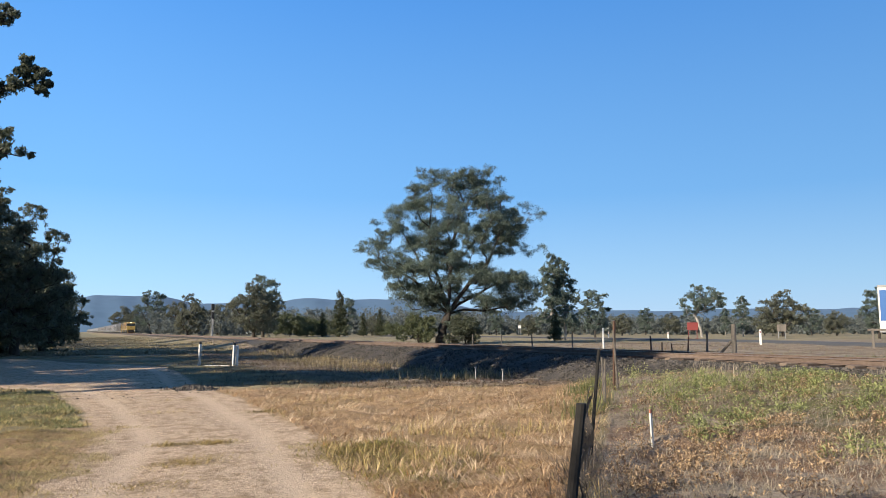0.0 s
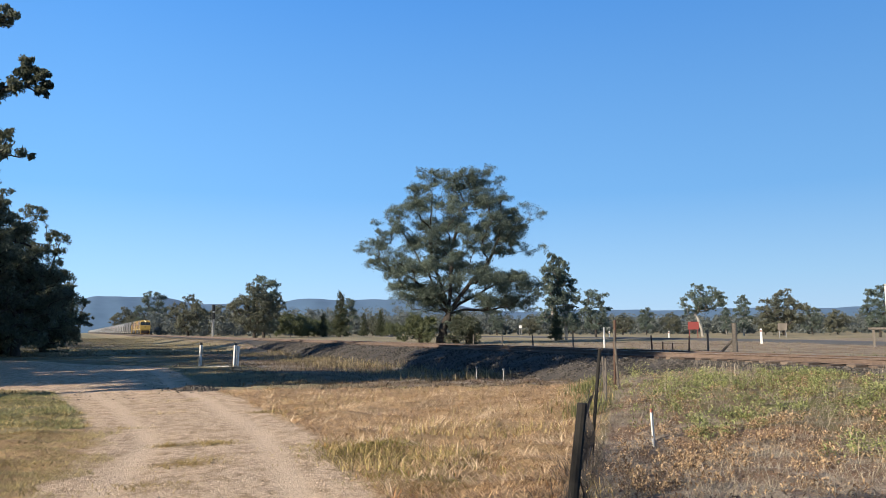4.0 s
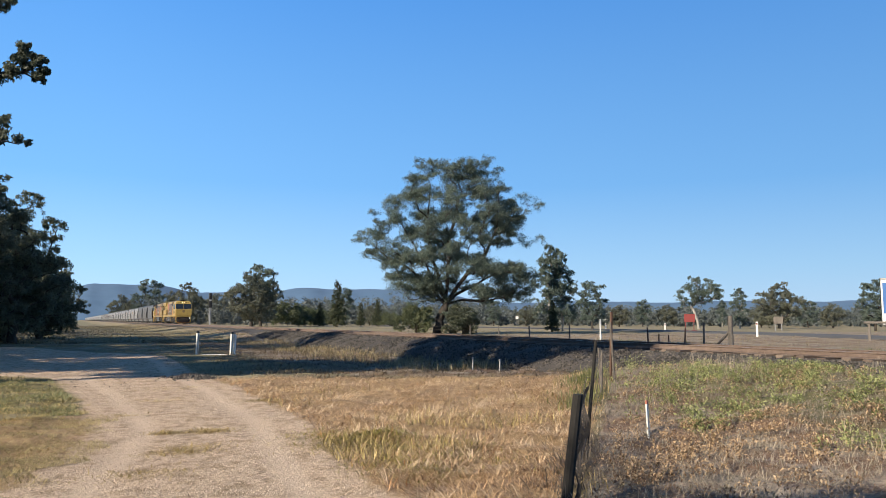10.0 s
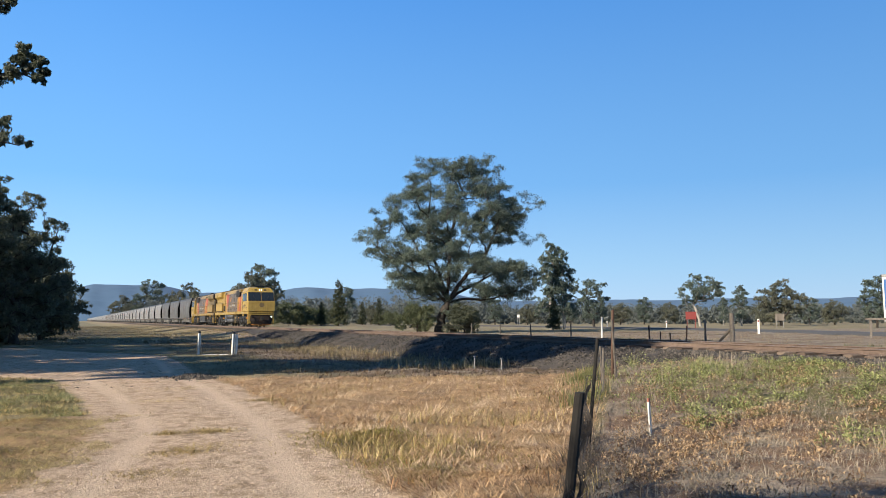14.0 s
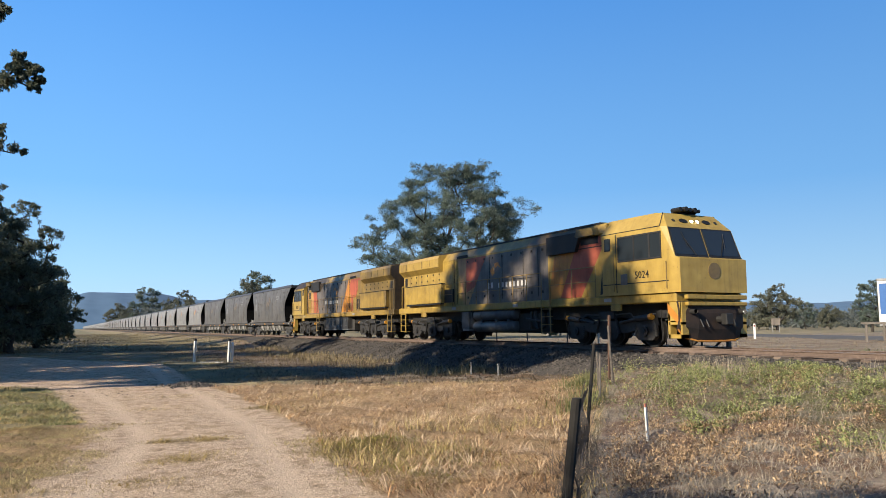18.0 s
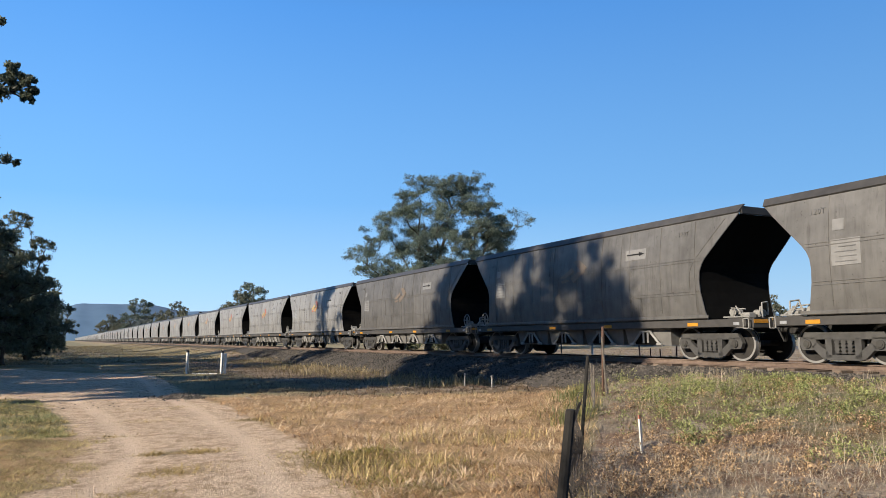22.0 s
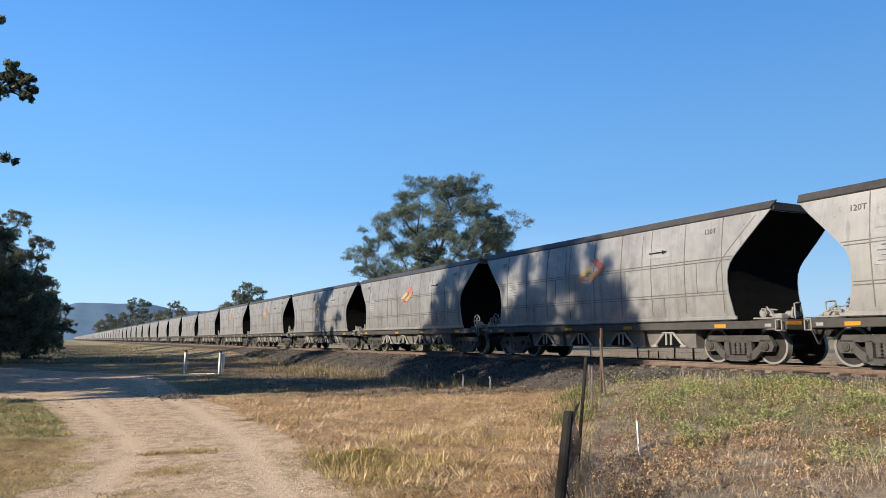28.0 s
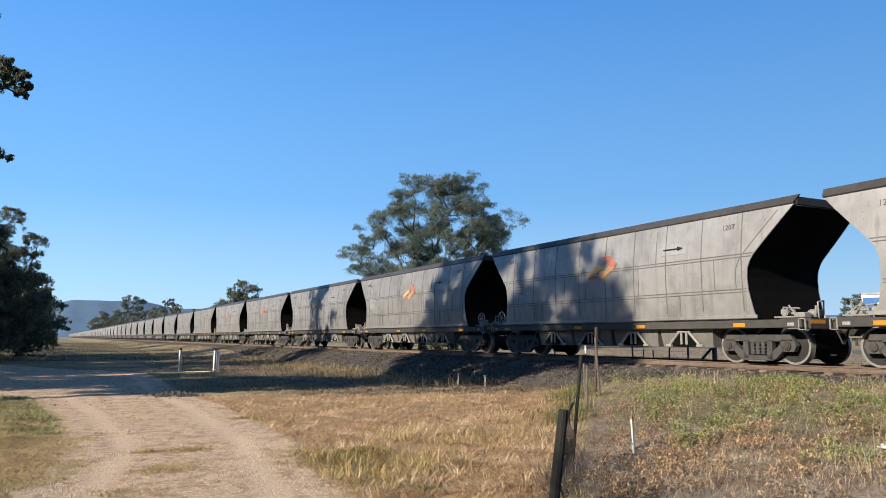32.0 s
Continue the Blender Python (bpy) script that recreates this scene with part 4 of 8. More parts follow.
set_at(gum_b, 34.7, 92, 0.35, 0.98, 40)
copy_at(pine, 34.9, 88, 0.35, 0.45, 0, "dark green bushy cypress at the foot of a gum tree")
set_at(gum_a, 37.9, 112, 0.35, 0.74, 10)
set_at(gum_c, 45.6, 135, 0.35, 0.93, -45)
copy_at(gum_b, 35.7, 94, 0.35, 0.84, 200)
copy_at(gum_b, 48.4, 150, 0.35, 0.70, 90)
copy_at(gum_a, 56.8, 120, 0.35, 0.74, 200)
copy_at(gum_a, 59.5, 118, 0.35, 0.80, 20)
set_at(gum_d, 11.9, 150, 0.3, 1.35, 0)
copy_at(gum_d, 51.0, 150, 0.35, 1.08, 120)
copy_at(gum_a, 12.6, 156, 0.3, 1.30, 75)
copy_at(gum_d, 7.2, 215, 0.3, 1.45, 60)
copy_at(gum_a, 4.7, 330, 0.3, 1.85, 140)
copy_at(gum_d, 2.9, 520, 0.3, 2.2, 10)
copy_at(gum_d, 9.3, 260, 0.3, 1.3, 200)
copy_at(gum_d, 3.6, 440, 0.3, 1.6, 90)
set_at(pine, 18.3, 150, 0.3, 1.08, 0)
fresh = set_at(shrub("shrub", 23, 3.4, 5.2, LEAF_FRESH, "pale green bushy shrub at the field's edge", 0.3, 60), 14.6, 165)
copy_at(fresh, 15.9, 172, 0.3, 0.9, 80)
copy_at(fresh, 16.9, 180, 0.3, 0.8, 160)
copy_at(fresh, 22.3, 150, 0.3, 0.6, 20)
copy_at(gum_b, 18.9, 156, 0.3, 0.75, 10)
copy_at(pine, 21.4, 170, 0.3, 0.72, 50)
copy_at(pine, 17.0, 165, 0.3, 0.62, 90)
copy_at(pine, 20.1, 180, 0.3, 0.66, 130)

for ob, az, dist, sc, tn in ((gum_a, 30.4, 190, 0.80, 40), (gum_d, 32.9, 175, 0.72, 90), (gum_a, 36.2, 185, 0.66, 10), (gum_d, 39.9, 180, 0.75, 150), (gum_a, 41.6, 190, 0.78, 220), (gum_d, 43.4, 195, 0.80, 30), (gum_b, 47.2, 185, 0.66, 60), (gum_d, 49.8, 175, 0.72, 10), (gum_a, 52.8, 180, 0.70, 100), (gum_d, 54.3, 170, 0.74, 200), (gum_a, 24.0, 185, 0.7, 5), (gum_d, 20.8, 195, 0.75, 70)):
    copy_at(ob, az, dist, 0.35, sc * 0.88, tn)


def far_woods():
    """The distant belt of bush across the whole plain, in one mass."""
    r = np.random.default_rng(12)
    clumps = []
    for i in range(2100):
        az = -4 + 72 * r.random()
        dist = 190 + 260 * r.random() ** 0.8
        h = (4.6 + 5.0 * r.random() ** 2.2) * dist / 250
        if az > 30:
            h *= 0.70
        x, y = place(az, dist)
        if x < 24:
            continue
        for k in range(6):
            t = 0.16 + 0.14 * k
            w = h * 0.30 * math.sqrt(max(0.1, 1 - (2 * t - 0.9) ** 2))
            clumps.append((x + r.normal(0, w * 0.7), y + r.normal(0, w * 0.7), 0.3 + h * t, h * 0.16))
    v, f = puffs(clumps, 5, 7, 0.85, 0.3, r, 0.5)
    tagged(new("far_woods", raw_mesh("far_woods", v, f, LEAF_FAR)), "distant belt of bush behind the fields, haze painted in its grey-green", "woods", kind="stuff")


far_woods()



def roadside_woods():
    """An unseen belt of tall bush across the road behind the camera, blocking skylight."""
    r = np.random.default_rng(15)
    cent, rad = [], []
    for i in range(330):
        x, y = place(-150 + 112 * r.random(), 43 + 16 * r.random())
        h = 10.5 + 4.0 * r.random()
        for k in range(7):
            cent.append((x + r.normal(0, 1.6), y + r.normal(0, 1.6), h * (0.08 + 0.145 * k)))
            rad.append((2.6 - 0.2 * k, 2.6 - 0.2 * k, h * 0.11))
    v, f = leaf_cloud(cent, rad, [30] * len(cent), 1.1, 0.2, r)
    tagged(new("roadside_woods", raw_mesh("roadside_woods", v, f, LEAF_DARK)), "unseen belt of tall dark bush, added to block low skylight", "woods", kind="stuff")


roadside_woods()

# trees along the near side of the gravel track
def roadside(sides, count, reach, fork, trunk_r, label, seed):
    return grown("roadside_tree", lobed([(z, a + 0.5 * reach, b - 0.5 * reach) for z, a, b in sides], count // 3, reach * 1.3, 6, reach * 0.66, seed, 0.9), [(0, 0, -0.3), (0.1, 0, fork * 0.5), (0.3, 0.1, fork)], [], trunk_r, LEAF_DARK, BARK, 0.25, 7, 26, label, seed, group="roadside trees", twig=0.02)


edge_tree = roadside(round_rows(4.6, 1.4, 13.2, 0.3, 0.4), 120, 1.15, 3.4, 0.40, "dense dark eucalypt on the shaded side of the track", 8)
low_tree = roadside(round_rows(3.2, 0.7, 7.8, 0.0, 0.4), 62, 1.0, 1.6, 0.26, "dense low dark tree beside the gravel track", 18)
# copies left of the view are unseen, added for the shade they cast
for first, others in (
    (edge_tree, ((-3.8, 60, 0.754, 30), (-6.6, 56, 0.85, 80), (-5.0, 72, 0.872, 160), (-22.1, 31.8, 0.68, 220), (-22.0, 40.0, 0.85, 120), (-15.3, 45.5, 1.0, 90), (-12.0, 66.0, 0.9, 10), (-18.6, 43.2, 0.78, 40), (-15.6, 54.0, 0.85, 200), (-12.6, 60.5, 0.9, 310), (-22.9, 36.0, 0.72, 15), (-28.2, 30.6, 0.70, 130), (-8.1, 107.0, 1.12, 190), (-6.6, 131.0, 1.12, 20), (-5.4, 161.0, 1.12, 250), (-4.5, 196.0, 1.12, 130))),
    # the copy at -106.2 is an unseen stand-in for whatever shades the near corner
    (low_tree, ((-1.7, 88, 1.0, 0), (-0.9, 112, 1.0, 120), (-2.2, 72, 0.9, 200), (-4.4, 66, 1.0, 50), (-106.2, 11.45, 1.45, 20), (-16.5, 37.0, 0.8, 150), (-11.0, 60.0, 1.1, 200), (-10.0, 72.0, 1.0, 40), (-9.2, 86.0, 1.1, 140), (-8.0, 104.0, 1.2, 20), (-13.5, 51.0, 1.0, 300), (-10.4, 66.0, 1.0, 250), (-9.5, 79.0, 1.1, 330), (-8.0, 95.0, 1.2, 10))),
):
    az, dist, sc, tn = others[0]
    set_at(first, az, dist, 0.0, sc, tn)
    for az, dist, sc, tn in others[1:]:
        copy_at(first, az, dist, 0.0, sc, tn)

# a lopsided giant beside the camera, whose shade falls on the line, and a tall one that leans over the track
GIANT = [(0.5, -7.0, 14.0, 1.3, 0.9), (-0.5, -6.2, 15.4, 2.1, 1.3), (0.4, -3.6, 16.6, 2.5, 1.5), (-0.3, -2.6, 13.4, 2.2, 1.3), (0.6, 0.2, 18.0, 2.7, 1.5), (-0.6, 0.4, 14.0, 2.8, 1.8), (0.5, 1.0, 10.0, 2.6, 1.8), (-0.4, 3.4, 17.0, 2.5, 1.6), (0.3, 4.2, 12.4, 2.8, 1.8), (0.2, 6.0, 14.2, 1.9, 1.3), (-0.3, 4.6, 8.2, 2.8, 1.8), (0.4, 2.0, 6.6, 2.2, 1.5)]
GIANT += [(0.2, 5.8, 5.5, 1.9, 0.9), (-0.2, 8.4, 5.4, 1.8, 0.9), (0.2, 4.6, 6.6, 2.1, 1.3), (0.2, -6.6, 15.0, 1.3, 0.9), (-0.2, -6.0, 14.2, 1.5, 1.0), (-0.3, -3.6, 13.4, 1.7, 1.1), (0.2, -2.0, 15.0, 1.8, 1.1), (-0.2, -1.6, 11.6, 2.2, 1.4), (0.3, 1.6, 15.4, 1.8, 1.1), (-0.3, 2.2, 12.0, 2.2, 1.5), (0.2, 5.0, 15.4, 1.7, 1.1), (0.1, 7.4, 13.6, 1.6, 1.1), (-0.2, 2.6, 9.4, 2.0, 1.3), (0.2, -0.2, 9.6, 1.8, 1.1)]
giant = tree("roadside_tree", GIANT, 9.0, 0.5, (0.2, 0.8), LEAF_DARK, BARK, 0.32, 66, "giant lopsided eucalypt beside the gravel track", "tree", 77, sub=26, group="roadside trees")
giant.matrix_basis = pose(-9.5, 19.7, 0)
LEANING = [(6.2, 0, 16.0, 1.2, 0.8), (7.1, 0.2, 15.6, 0.6, 0.4), (4.6, 0.5, 15.4, 1.4, 0.9), (4.7, 0.2, 19.2, 1.0, 0.6), (6.6, 0.1, 16.6, 0.6, 0.4), (5.3, 0, 12.3, 1.2, 0.8), (3.6, -0.5, 11.6, 1.2, 0.8), (4.2, 0.3, 9.8, 1.2, 0.9), (4.6, -0.3, 8.4, 1.2, 0.9), (0.2, 0, 16.6, 2.2, 1.5), (1.2, 1.0, 13.8, 2.1, 1.5), (-0.8, -1.0, 12.6, 2.0, 1.4), (2.4, 0, 18.8, 1.6, 1.0), (1.2, -0.4, 10.2, 1.3, 0.9)]
lr = np.random.default_rng(78)
lean_clumps = [(x + lr.normal(0, br * 0.5), y + lr.normal(0, br * 0.5), z + lr.normal(0, bh * 0.55), br * 0.42) for x, y, z, br, bh in LEANING for k in range(7)]
leaning = grown("roadside_tree", lean_clumps, [(0, 0, -0.3), (0.3, 0, 4.0), (0.6, 0, 8.0)], [], 0.4, LEAF_DARK, BARK, 0.24, 8, 34, "tall eucalypt with boughs hanging over the gravel track", 78, droop=1.0, group="roadside trees", twig=0.02)
leaning.matrix_basis = pose(-9.4, 44.2, -0.9)


# ---- the train: Y is along it, z = 0 is the top of the rail ----
def wheelset(parent, at, r, tread=TREAD, name="wheelset"):
    bm = bmesh.new()
    rod(bm, (-0.85, 0, 0), (0.85, 0, 0), 0.085, 10)
    for s in (-1, 1):
        rod(bm, (s * 0.69, 0, 0), (s * 0.82, 0, 0), r, 28)
        for k in range(28):
            a, b = 2 * math.pi * k / 28, 2 * math.pi * (k + 1) / 28
            q = [(s * 0.824, g * math.cos(h), g * math.sin(h)) for g, h in ((r + 0.002, a), (r + 0.002, b), (r - 0.058, b), (r - 0.058, a))]
            bm.faces.new([bm.verts.new(p) for p in q])
        rod(bm, (s * 0.665, 0, 0), (s * 0.69, 0, 0), r + 0.028, 28)
        rod(bm, (s * 0.82, 0, 0), (s * 0.90, 0, 0), 0.14, 12)
        for k in range(3):
            a = 2 * math.pi * k / 3
            rod(bm, (s * 0.82, 0.55 * r * math.cos(a), 0.55 * r * math.sin(a)), (s * 0.832, 0.55 * r * math.cos(a), 0.55 * r * math.sin(a)), 0.05, 8)
    me = mesh_of(name, bm, WHEEL_DISC)
    me.materials.append(tread)
    for p in me.polygons:
        far = max(math.hypot(me.vertices[i].co.y, me.vertices[i].co.z) for i in p.vertices)
        near = min(math.hypot(me.vertices[i].co.y, me.vertices[i].co.z) for i in p.vertices)
        p.material_index = 1 if near > r - 0.07 and len(p.vertices) == 4 else 0
    return part(name, me, RUNGEAR, parent, at=at)


def wagon_bogie(parent, y):
    bogie = part("bogie", boxes((-0.95, 0.95, -0.16, 0.16, 0.45, 0.78), bevel=0.03), RUNGEAR, parent, "cast three-piece bogie", at=pose(0, y, 0))
    for s in (-1, 1):
        bm = bmesh.new()
        x0, x1 = (s * 0.93, s * 1.07)
        # top chord, pedestal ends, columns and a curved bottom chord leave two large openings
        slab(bm, [(-1.12, 0.62), (-1.04, 0.79), (1.04, 0.79), (1.12, 0.62), (0.95, 0.61), (-0.95, 0.61)], x0, x1)
        for e in (-1, 1):
            slab(bm, [(e * y, z) for y, z in ((1.13, 0.66), (0.76, 0.66), (0.70, 0.52), (0.78, 0.44), (0.80, 0.34), (1.12, 0.34), (1.20, 0.50))], x0, x1)
            slab(bm, [(e * y, z) for y, z in ((0.86, 0.42), (0.72, 0.53), (0.40, 0.29), (0.40, 0.11), (0.56, 0.14))], x0, x1)
            slab(bm, [(e * y, z) for y, z in ((0.47, 0.64), (0.30, 0.64), (0.30, 0.15), (0.47, 0.15))], x0, x1)
        slab(bm, [(-0.46, 0.10), (0.46, 0.10), (0.46, 0.23), (-0.46, 0.23)], x0, x1)
        part("side_frame", bm, BOGIE_GREY, bogie, "grey cast bogie side frame")
        bm = bmesh.new()
        # three coil springs side by side under one seat plate
        comb = [(-0.29, 0.62), (-0.29, 0.58)]
        for yy in (-0.17, 0.0, 0.17):
            left = [(yy - (0.074 if k % 2 else 0.040), 0.58 - 0.045 * k) for k in range(8)]
            comb += left + [(2 * yy - y, z) for y, z in left[::-1]]
        slab(bm, comb + [(0.27, 0.58), (0.27, 0.62)], s * 0.95, s * 1.06)
        part("spring_nest", bm, BOGIE_GREY, bogie, "coil springs")
        # added black plate, the shade behind the springs
        part("spring_back", boxes((s * 0.90, s * 0.94, -0.30, 0.30, 0.22, 0.62)), BLACK, bogie)
        for yy in (-0.95, 0.95):
            bm = bmesh.new()
            rod(bm, (s * 0.93, yy, 0.49), (s * 1.12, yy, 0.49), 0.105, 12)
            rod(bm, (s * 1.12, yy, 0.49), (s * 1.14, yy, 0.49), 0.07, 8)
            part("axle_box", bm, RUNGEAR, bogie, "round axle bearing cap")
    return bogie, [wheelset(bogie, pose(0, -0.95, 0.49), 0.49), wheelset(bogie, pose(0, 0.95, 0.49), 0.49)]


WAGON_L = 15.7
HALF = [(1.20, 1.41), (1.42, 1.45), (2.0, 1.48), (2.35, 1.486), (2.6, 1.486), (2.8, 1.483), (2.95, 1.477), (3.1, 1.466), (3.45, 1.43), (3.85, 1.375), (4.15, 1.32)]


def end_inset(z, lead):
    """How far the hopper's end lies inside the couplers' line at a height: upright below, bent smoothly into a slope above."""
    heights = [1.2, 1.6, 2.0, 2.35, 2.6, 2.8, 2.95, 3.1, 4.12, 4.3]
    inset = [1.78, 1.90, 1.97, 1.99, 1.96, 1.87, 1.76, 1.61, 0.58, 0.46] if lead else [1.50, 1.60, 1.66, 1.68, 1.65, 1.57, 1.45, 1.31, 0.30, 0.22]
    return float(np.interp(z, heights, inset))


def half_width(z):
    return float(np.interp(z, [p[0] for p in HALF], [p[1] for p in HALF]))


def spoked_wheel(r):
    bm = bmesh.new()
    n = 16
    for k in range(n):
        a, b = 2 * math.pi * k / n, 2 * math.pi * (k + 1) / n
        rod(bm, (0, r * math.cos(a), r * math.sin(a)), (0, r * math.cos(b), r * math.sin(b)), 0.022, 5)
    for k in range(6):
        a = 2 * math.pi * k / 6
        rod(bm, (0, 0, 0), (0, r * math.cos(a), r * math.sin(a)), 0.018, 5)
    rod(bm, (-0.05, 0, 0), (0.05, 0, 0), 0.05, 8)
    return bm


def arrow_outline(y, z, s):
    return [(y + 0.34 * s, z - 0.02), (y + 0.34 * s, z + 0.02), (y - 0.16 * s, z + 0.02), (y - 0.16 * s, z + 0.07), (y - 0.36 * s, z), (y - 0.16 * s, z - 0.07), (y - 0.16 * s, z - 0.02)]


def decal(name, s, outline, mat, parent, label, lift=0.012, thick=0.006):
    bm = bmesh.new()
    front = [bm.verts.new((s * (half_width(z) + lift), y, z)) for y, z in outline]
    back = [bm.verts.new((s * (half_width(z) + lift - thick), y, z)) for y, z in outline]
    bm.faces.new(front)
    bm.faces.new(back[::-1])
    for i in range(len(front)):
        j = (i + 1) % len(front)
        bm.faces.new((front[i], front[j], back[j], back[i]))
    return part(name, bm, mat, parent, label)


def build_wagon(full=True):
    """A coal hopper wagon; its leading end is at y = 0 and it reaches to y = WAGON_L."""
    w = tagged(new("hopper_wagon"), "grey steel coal hopper wagon with curved sides, streaked with dust", "railway wagon", "coal wagons")
    wheels = []
    for s in (-1, 1):
        bm = bmesh.new()
        rows = []
        for z, h in HALF:
            a, b = end_inset(z, True), WAGON_L - end_inset(z, False)
            rows.append([(s * h, a + (b - a) * k / 12, z) for k in range(13)])
        sheet(bm, rows, (-s * 0.03, 0, 0))
        me = part("hopper_side", bm, WAGON, w)
        # inner faces carry the hopper's shade as their colour
        me.data.materials.append(SHADE_BLACK)
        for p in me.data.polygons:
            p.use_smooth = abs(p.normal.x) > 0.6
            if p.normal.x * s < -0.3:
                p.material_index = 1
        me.data.set_sharp_from_angle(angle=radians(35))
        part("side_sill", boxes((s * 1.30, s * 1.44, 0.45, WAGON_L - 0.45, 0.96, 1.18), bevel=0.012), WAGON_SILL, w, "grimy steel side sill")
        part("lower_flange", boxes((s * 1.40, s * 1.475, 1.75, WAGON_L - 1.3, 1.22, 1.32), bevel=0.012), WAGON, w)
        if full:
            for k in range(9):
                y = 2.15 + k * 1.42
                bm = bmesh.new()
                rows = [[(s * (h + 0.014), y + dy, z) for dy in (-0.013, 0.013)] for z, h in HALF if z > 1.3 and end_inset(z, True) < y - 0.03 and WAGON_L - end_inset(z, False) > y + 0.03]
                if len(rows) > 1:
                    sheet(bm, rows, (-s * 0.02, 0, 0))
                    part("rib", bm, WAGON_RIB, w)
                else:
                    bm.free()
            for z in (2.99, 2.91, 2.03, 1.95):
                h = half_width(z)
                part("seam", boxes((s * (h - 0.01), s * (h + 0.014), end_inset(z, True) + 0.05, WAGON_L - end_inset(z, False) - 0.05, z - 0.011, z + 0.011)), WAGON_RIB, w)
            if s < 0:
                bm = bmesh.new()
                sheet(bm, [[(s * (half_width(z) + 0.013), end_inset(z, True) + 0.38 + dy, z) for dy in (-0.011, 0.011)] for z in (2.05, 2.35, 2.6, 2.8, 2.95, 3.1, 3.45, 3.85, 4.05)], (-s * 0.02, 0, 0))
                part("edge_seam", bm, WAGON_RIB, w)
            # welded patches between the long seams
            for y, z0, z1 in ((3.1, 2.03, 2.9), (4.45, 1.35, 1.95), (5.4, 3.0, 4.0), (6.2, 2.03, 2.9), (8.9, 2.03, 2.9), (9.5, 3.0, 4.0), (10.1, 2.03, 2.9), (11.6, 1.35, 1.95)) if s < 0 else ():
                bm = bmesh.new()
                sheet(bm, [[(s * (half_width(z) + 0.012), y + dy, z) for dy in (-0.010, 0.010)] for z in np.linspace(z0, z1, 4)], (-s * 0.02, 0, 0))
                part("patch_seam", bm, WAGON_RIB, w)
            for y in (2.35, 6.2, 9.4, WAGON_L - 1.6):
                part("marker", boxes((s * 1.44, s * 1.452, y - 0.20, y + 0.20, 1.0, 1.10)), AMBER, w, "orange reflective marker")
            for y in (0.75, WAGON_L - 0.75):
                part("end_marker", boxes((s * 1.44, s * 1.452, y - 0.10, y + 0.10, 1.01, 1.09)), DECAL, w, "white end marker")
            arrow = decal("arrow_panel", s, [(4.2, 3.20), (4.2, 3.54), (5.15, 3.54), (5.15, 3.20)], DECAL, w, "white panel with a dark arrow")
            bm = bmesh.new()
            slab(bm, arrow_outline(4.68, 3.38, 1.15), s * (half_width(3.38) + 0.024), s * (half_width(3.38) + 0.03))
            part("arrow", bm, BLACK, arrow, "black arrow")
            panel = decal("data_panel", s, [(12.7, 2.38), (12.7, 3.02), (13.45, 3.02), (13.45, 2.38)], DECAL, w, "white data panel with small dark lines")
            part("data_line", boxes(*[(s * 1.495, s * 1.502, 12.8, 13.35 - 0.1 * (k % 2), 2.46 + 0.12 * k, 2.48 + 0.12 * k) for k in range(4)]), LOAD_GREY, panel)
            decal("small_panel", s, [(13.1, 3.24), (13.1, 3.52), (13.4, 3.52), (13.4, 3.24)], DECAL, w, "small white panel")
            for name, outline, mat, label in (
                ("badge_flame", [(8.0, 3.45), (7.62, 3.48), (7.2, 3.17), (7.45, 3.0)], BADGE_RED, "faded red arm of a painted badge"),
                ("badge_stroke", [(7.26, 3.07), (7.95, 2.66), (8.13, 2.84), (7.70, 3.05)], BADGE_ORANGE, "faded orange arm of a painted badge"),
                ("badge_arm", [(8.75, 2.90), (8.07, 3.24), (7.92, 3.08), (8.44, 2.86)], BADGE_YELLOW, "faded yellow arm of a painted badge"),
                ("badge_tip", [(8.72, 2.76), (8.44, 2.84), (8.15, 2.76), (8.62, 2.69)], BADGE_RED, "faded red tip of a painted badge"),
            ):
                decal(name, s, outline, mat, w, label, 0.03)
            me = words("120T", 0.21, LOAD_GREY, "load_lettering")
            rot = 90 if s > 0 else -90
            for y in (2.6, WAGON_L - 1.9):
                part("load_lettering", me, LOAD_GREY, w, "faded load lettering", at=pose(s * 1.408, y, 3.72, 0, 0, 0) @ pose(0, 0, 0, 0, -s * 8, 0) @ pose(0, 0, 0, 90, 0, rot))
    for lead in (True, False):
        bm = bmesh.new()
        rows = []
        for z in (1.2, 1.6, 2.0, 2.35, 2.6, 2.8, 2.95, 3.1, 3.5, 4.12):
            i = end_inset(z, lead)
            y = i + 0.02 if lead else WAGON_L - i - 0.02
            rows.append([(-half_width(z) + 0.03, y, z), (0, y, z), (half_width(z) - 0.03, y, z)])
        # the undercut end's shade is painted on
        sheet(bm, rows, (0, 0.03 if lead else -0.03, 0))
        part("end_sheet", bm, SHADE_BLACK, w, "sloping end sheet, painted black for its shade")
        if full:
            y0 = 0.30 if lead else WAGON_L - 0.30
            d = 1 if lead else -1
            part("end_sill", boxes((-1.30, 1.30, y0, y0 + d * 0.18, 0.92, 1.18), bevel=0.02), WAGON_SILL, w)
            part("centre_sill", boxes((-0.2, 0.2, y0, y0 + d * 1.9, 0.80, 1.16), bevel=0.02), SOOT, w)
            bm = bmesh.new()
            rod(bm, (0, y0, 0.88), (0, y0 - d * 0.22, 0.88), 0.09, 8)
            box(bm, -0.13, 0.13, y0 - d * 0.20, y0 - d * 0.34, 0.74, 1.02, bevel=0.03)
            part("coupler", bm, SOOT, w, "knuckle coupler")
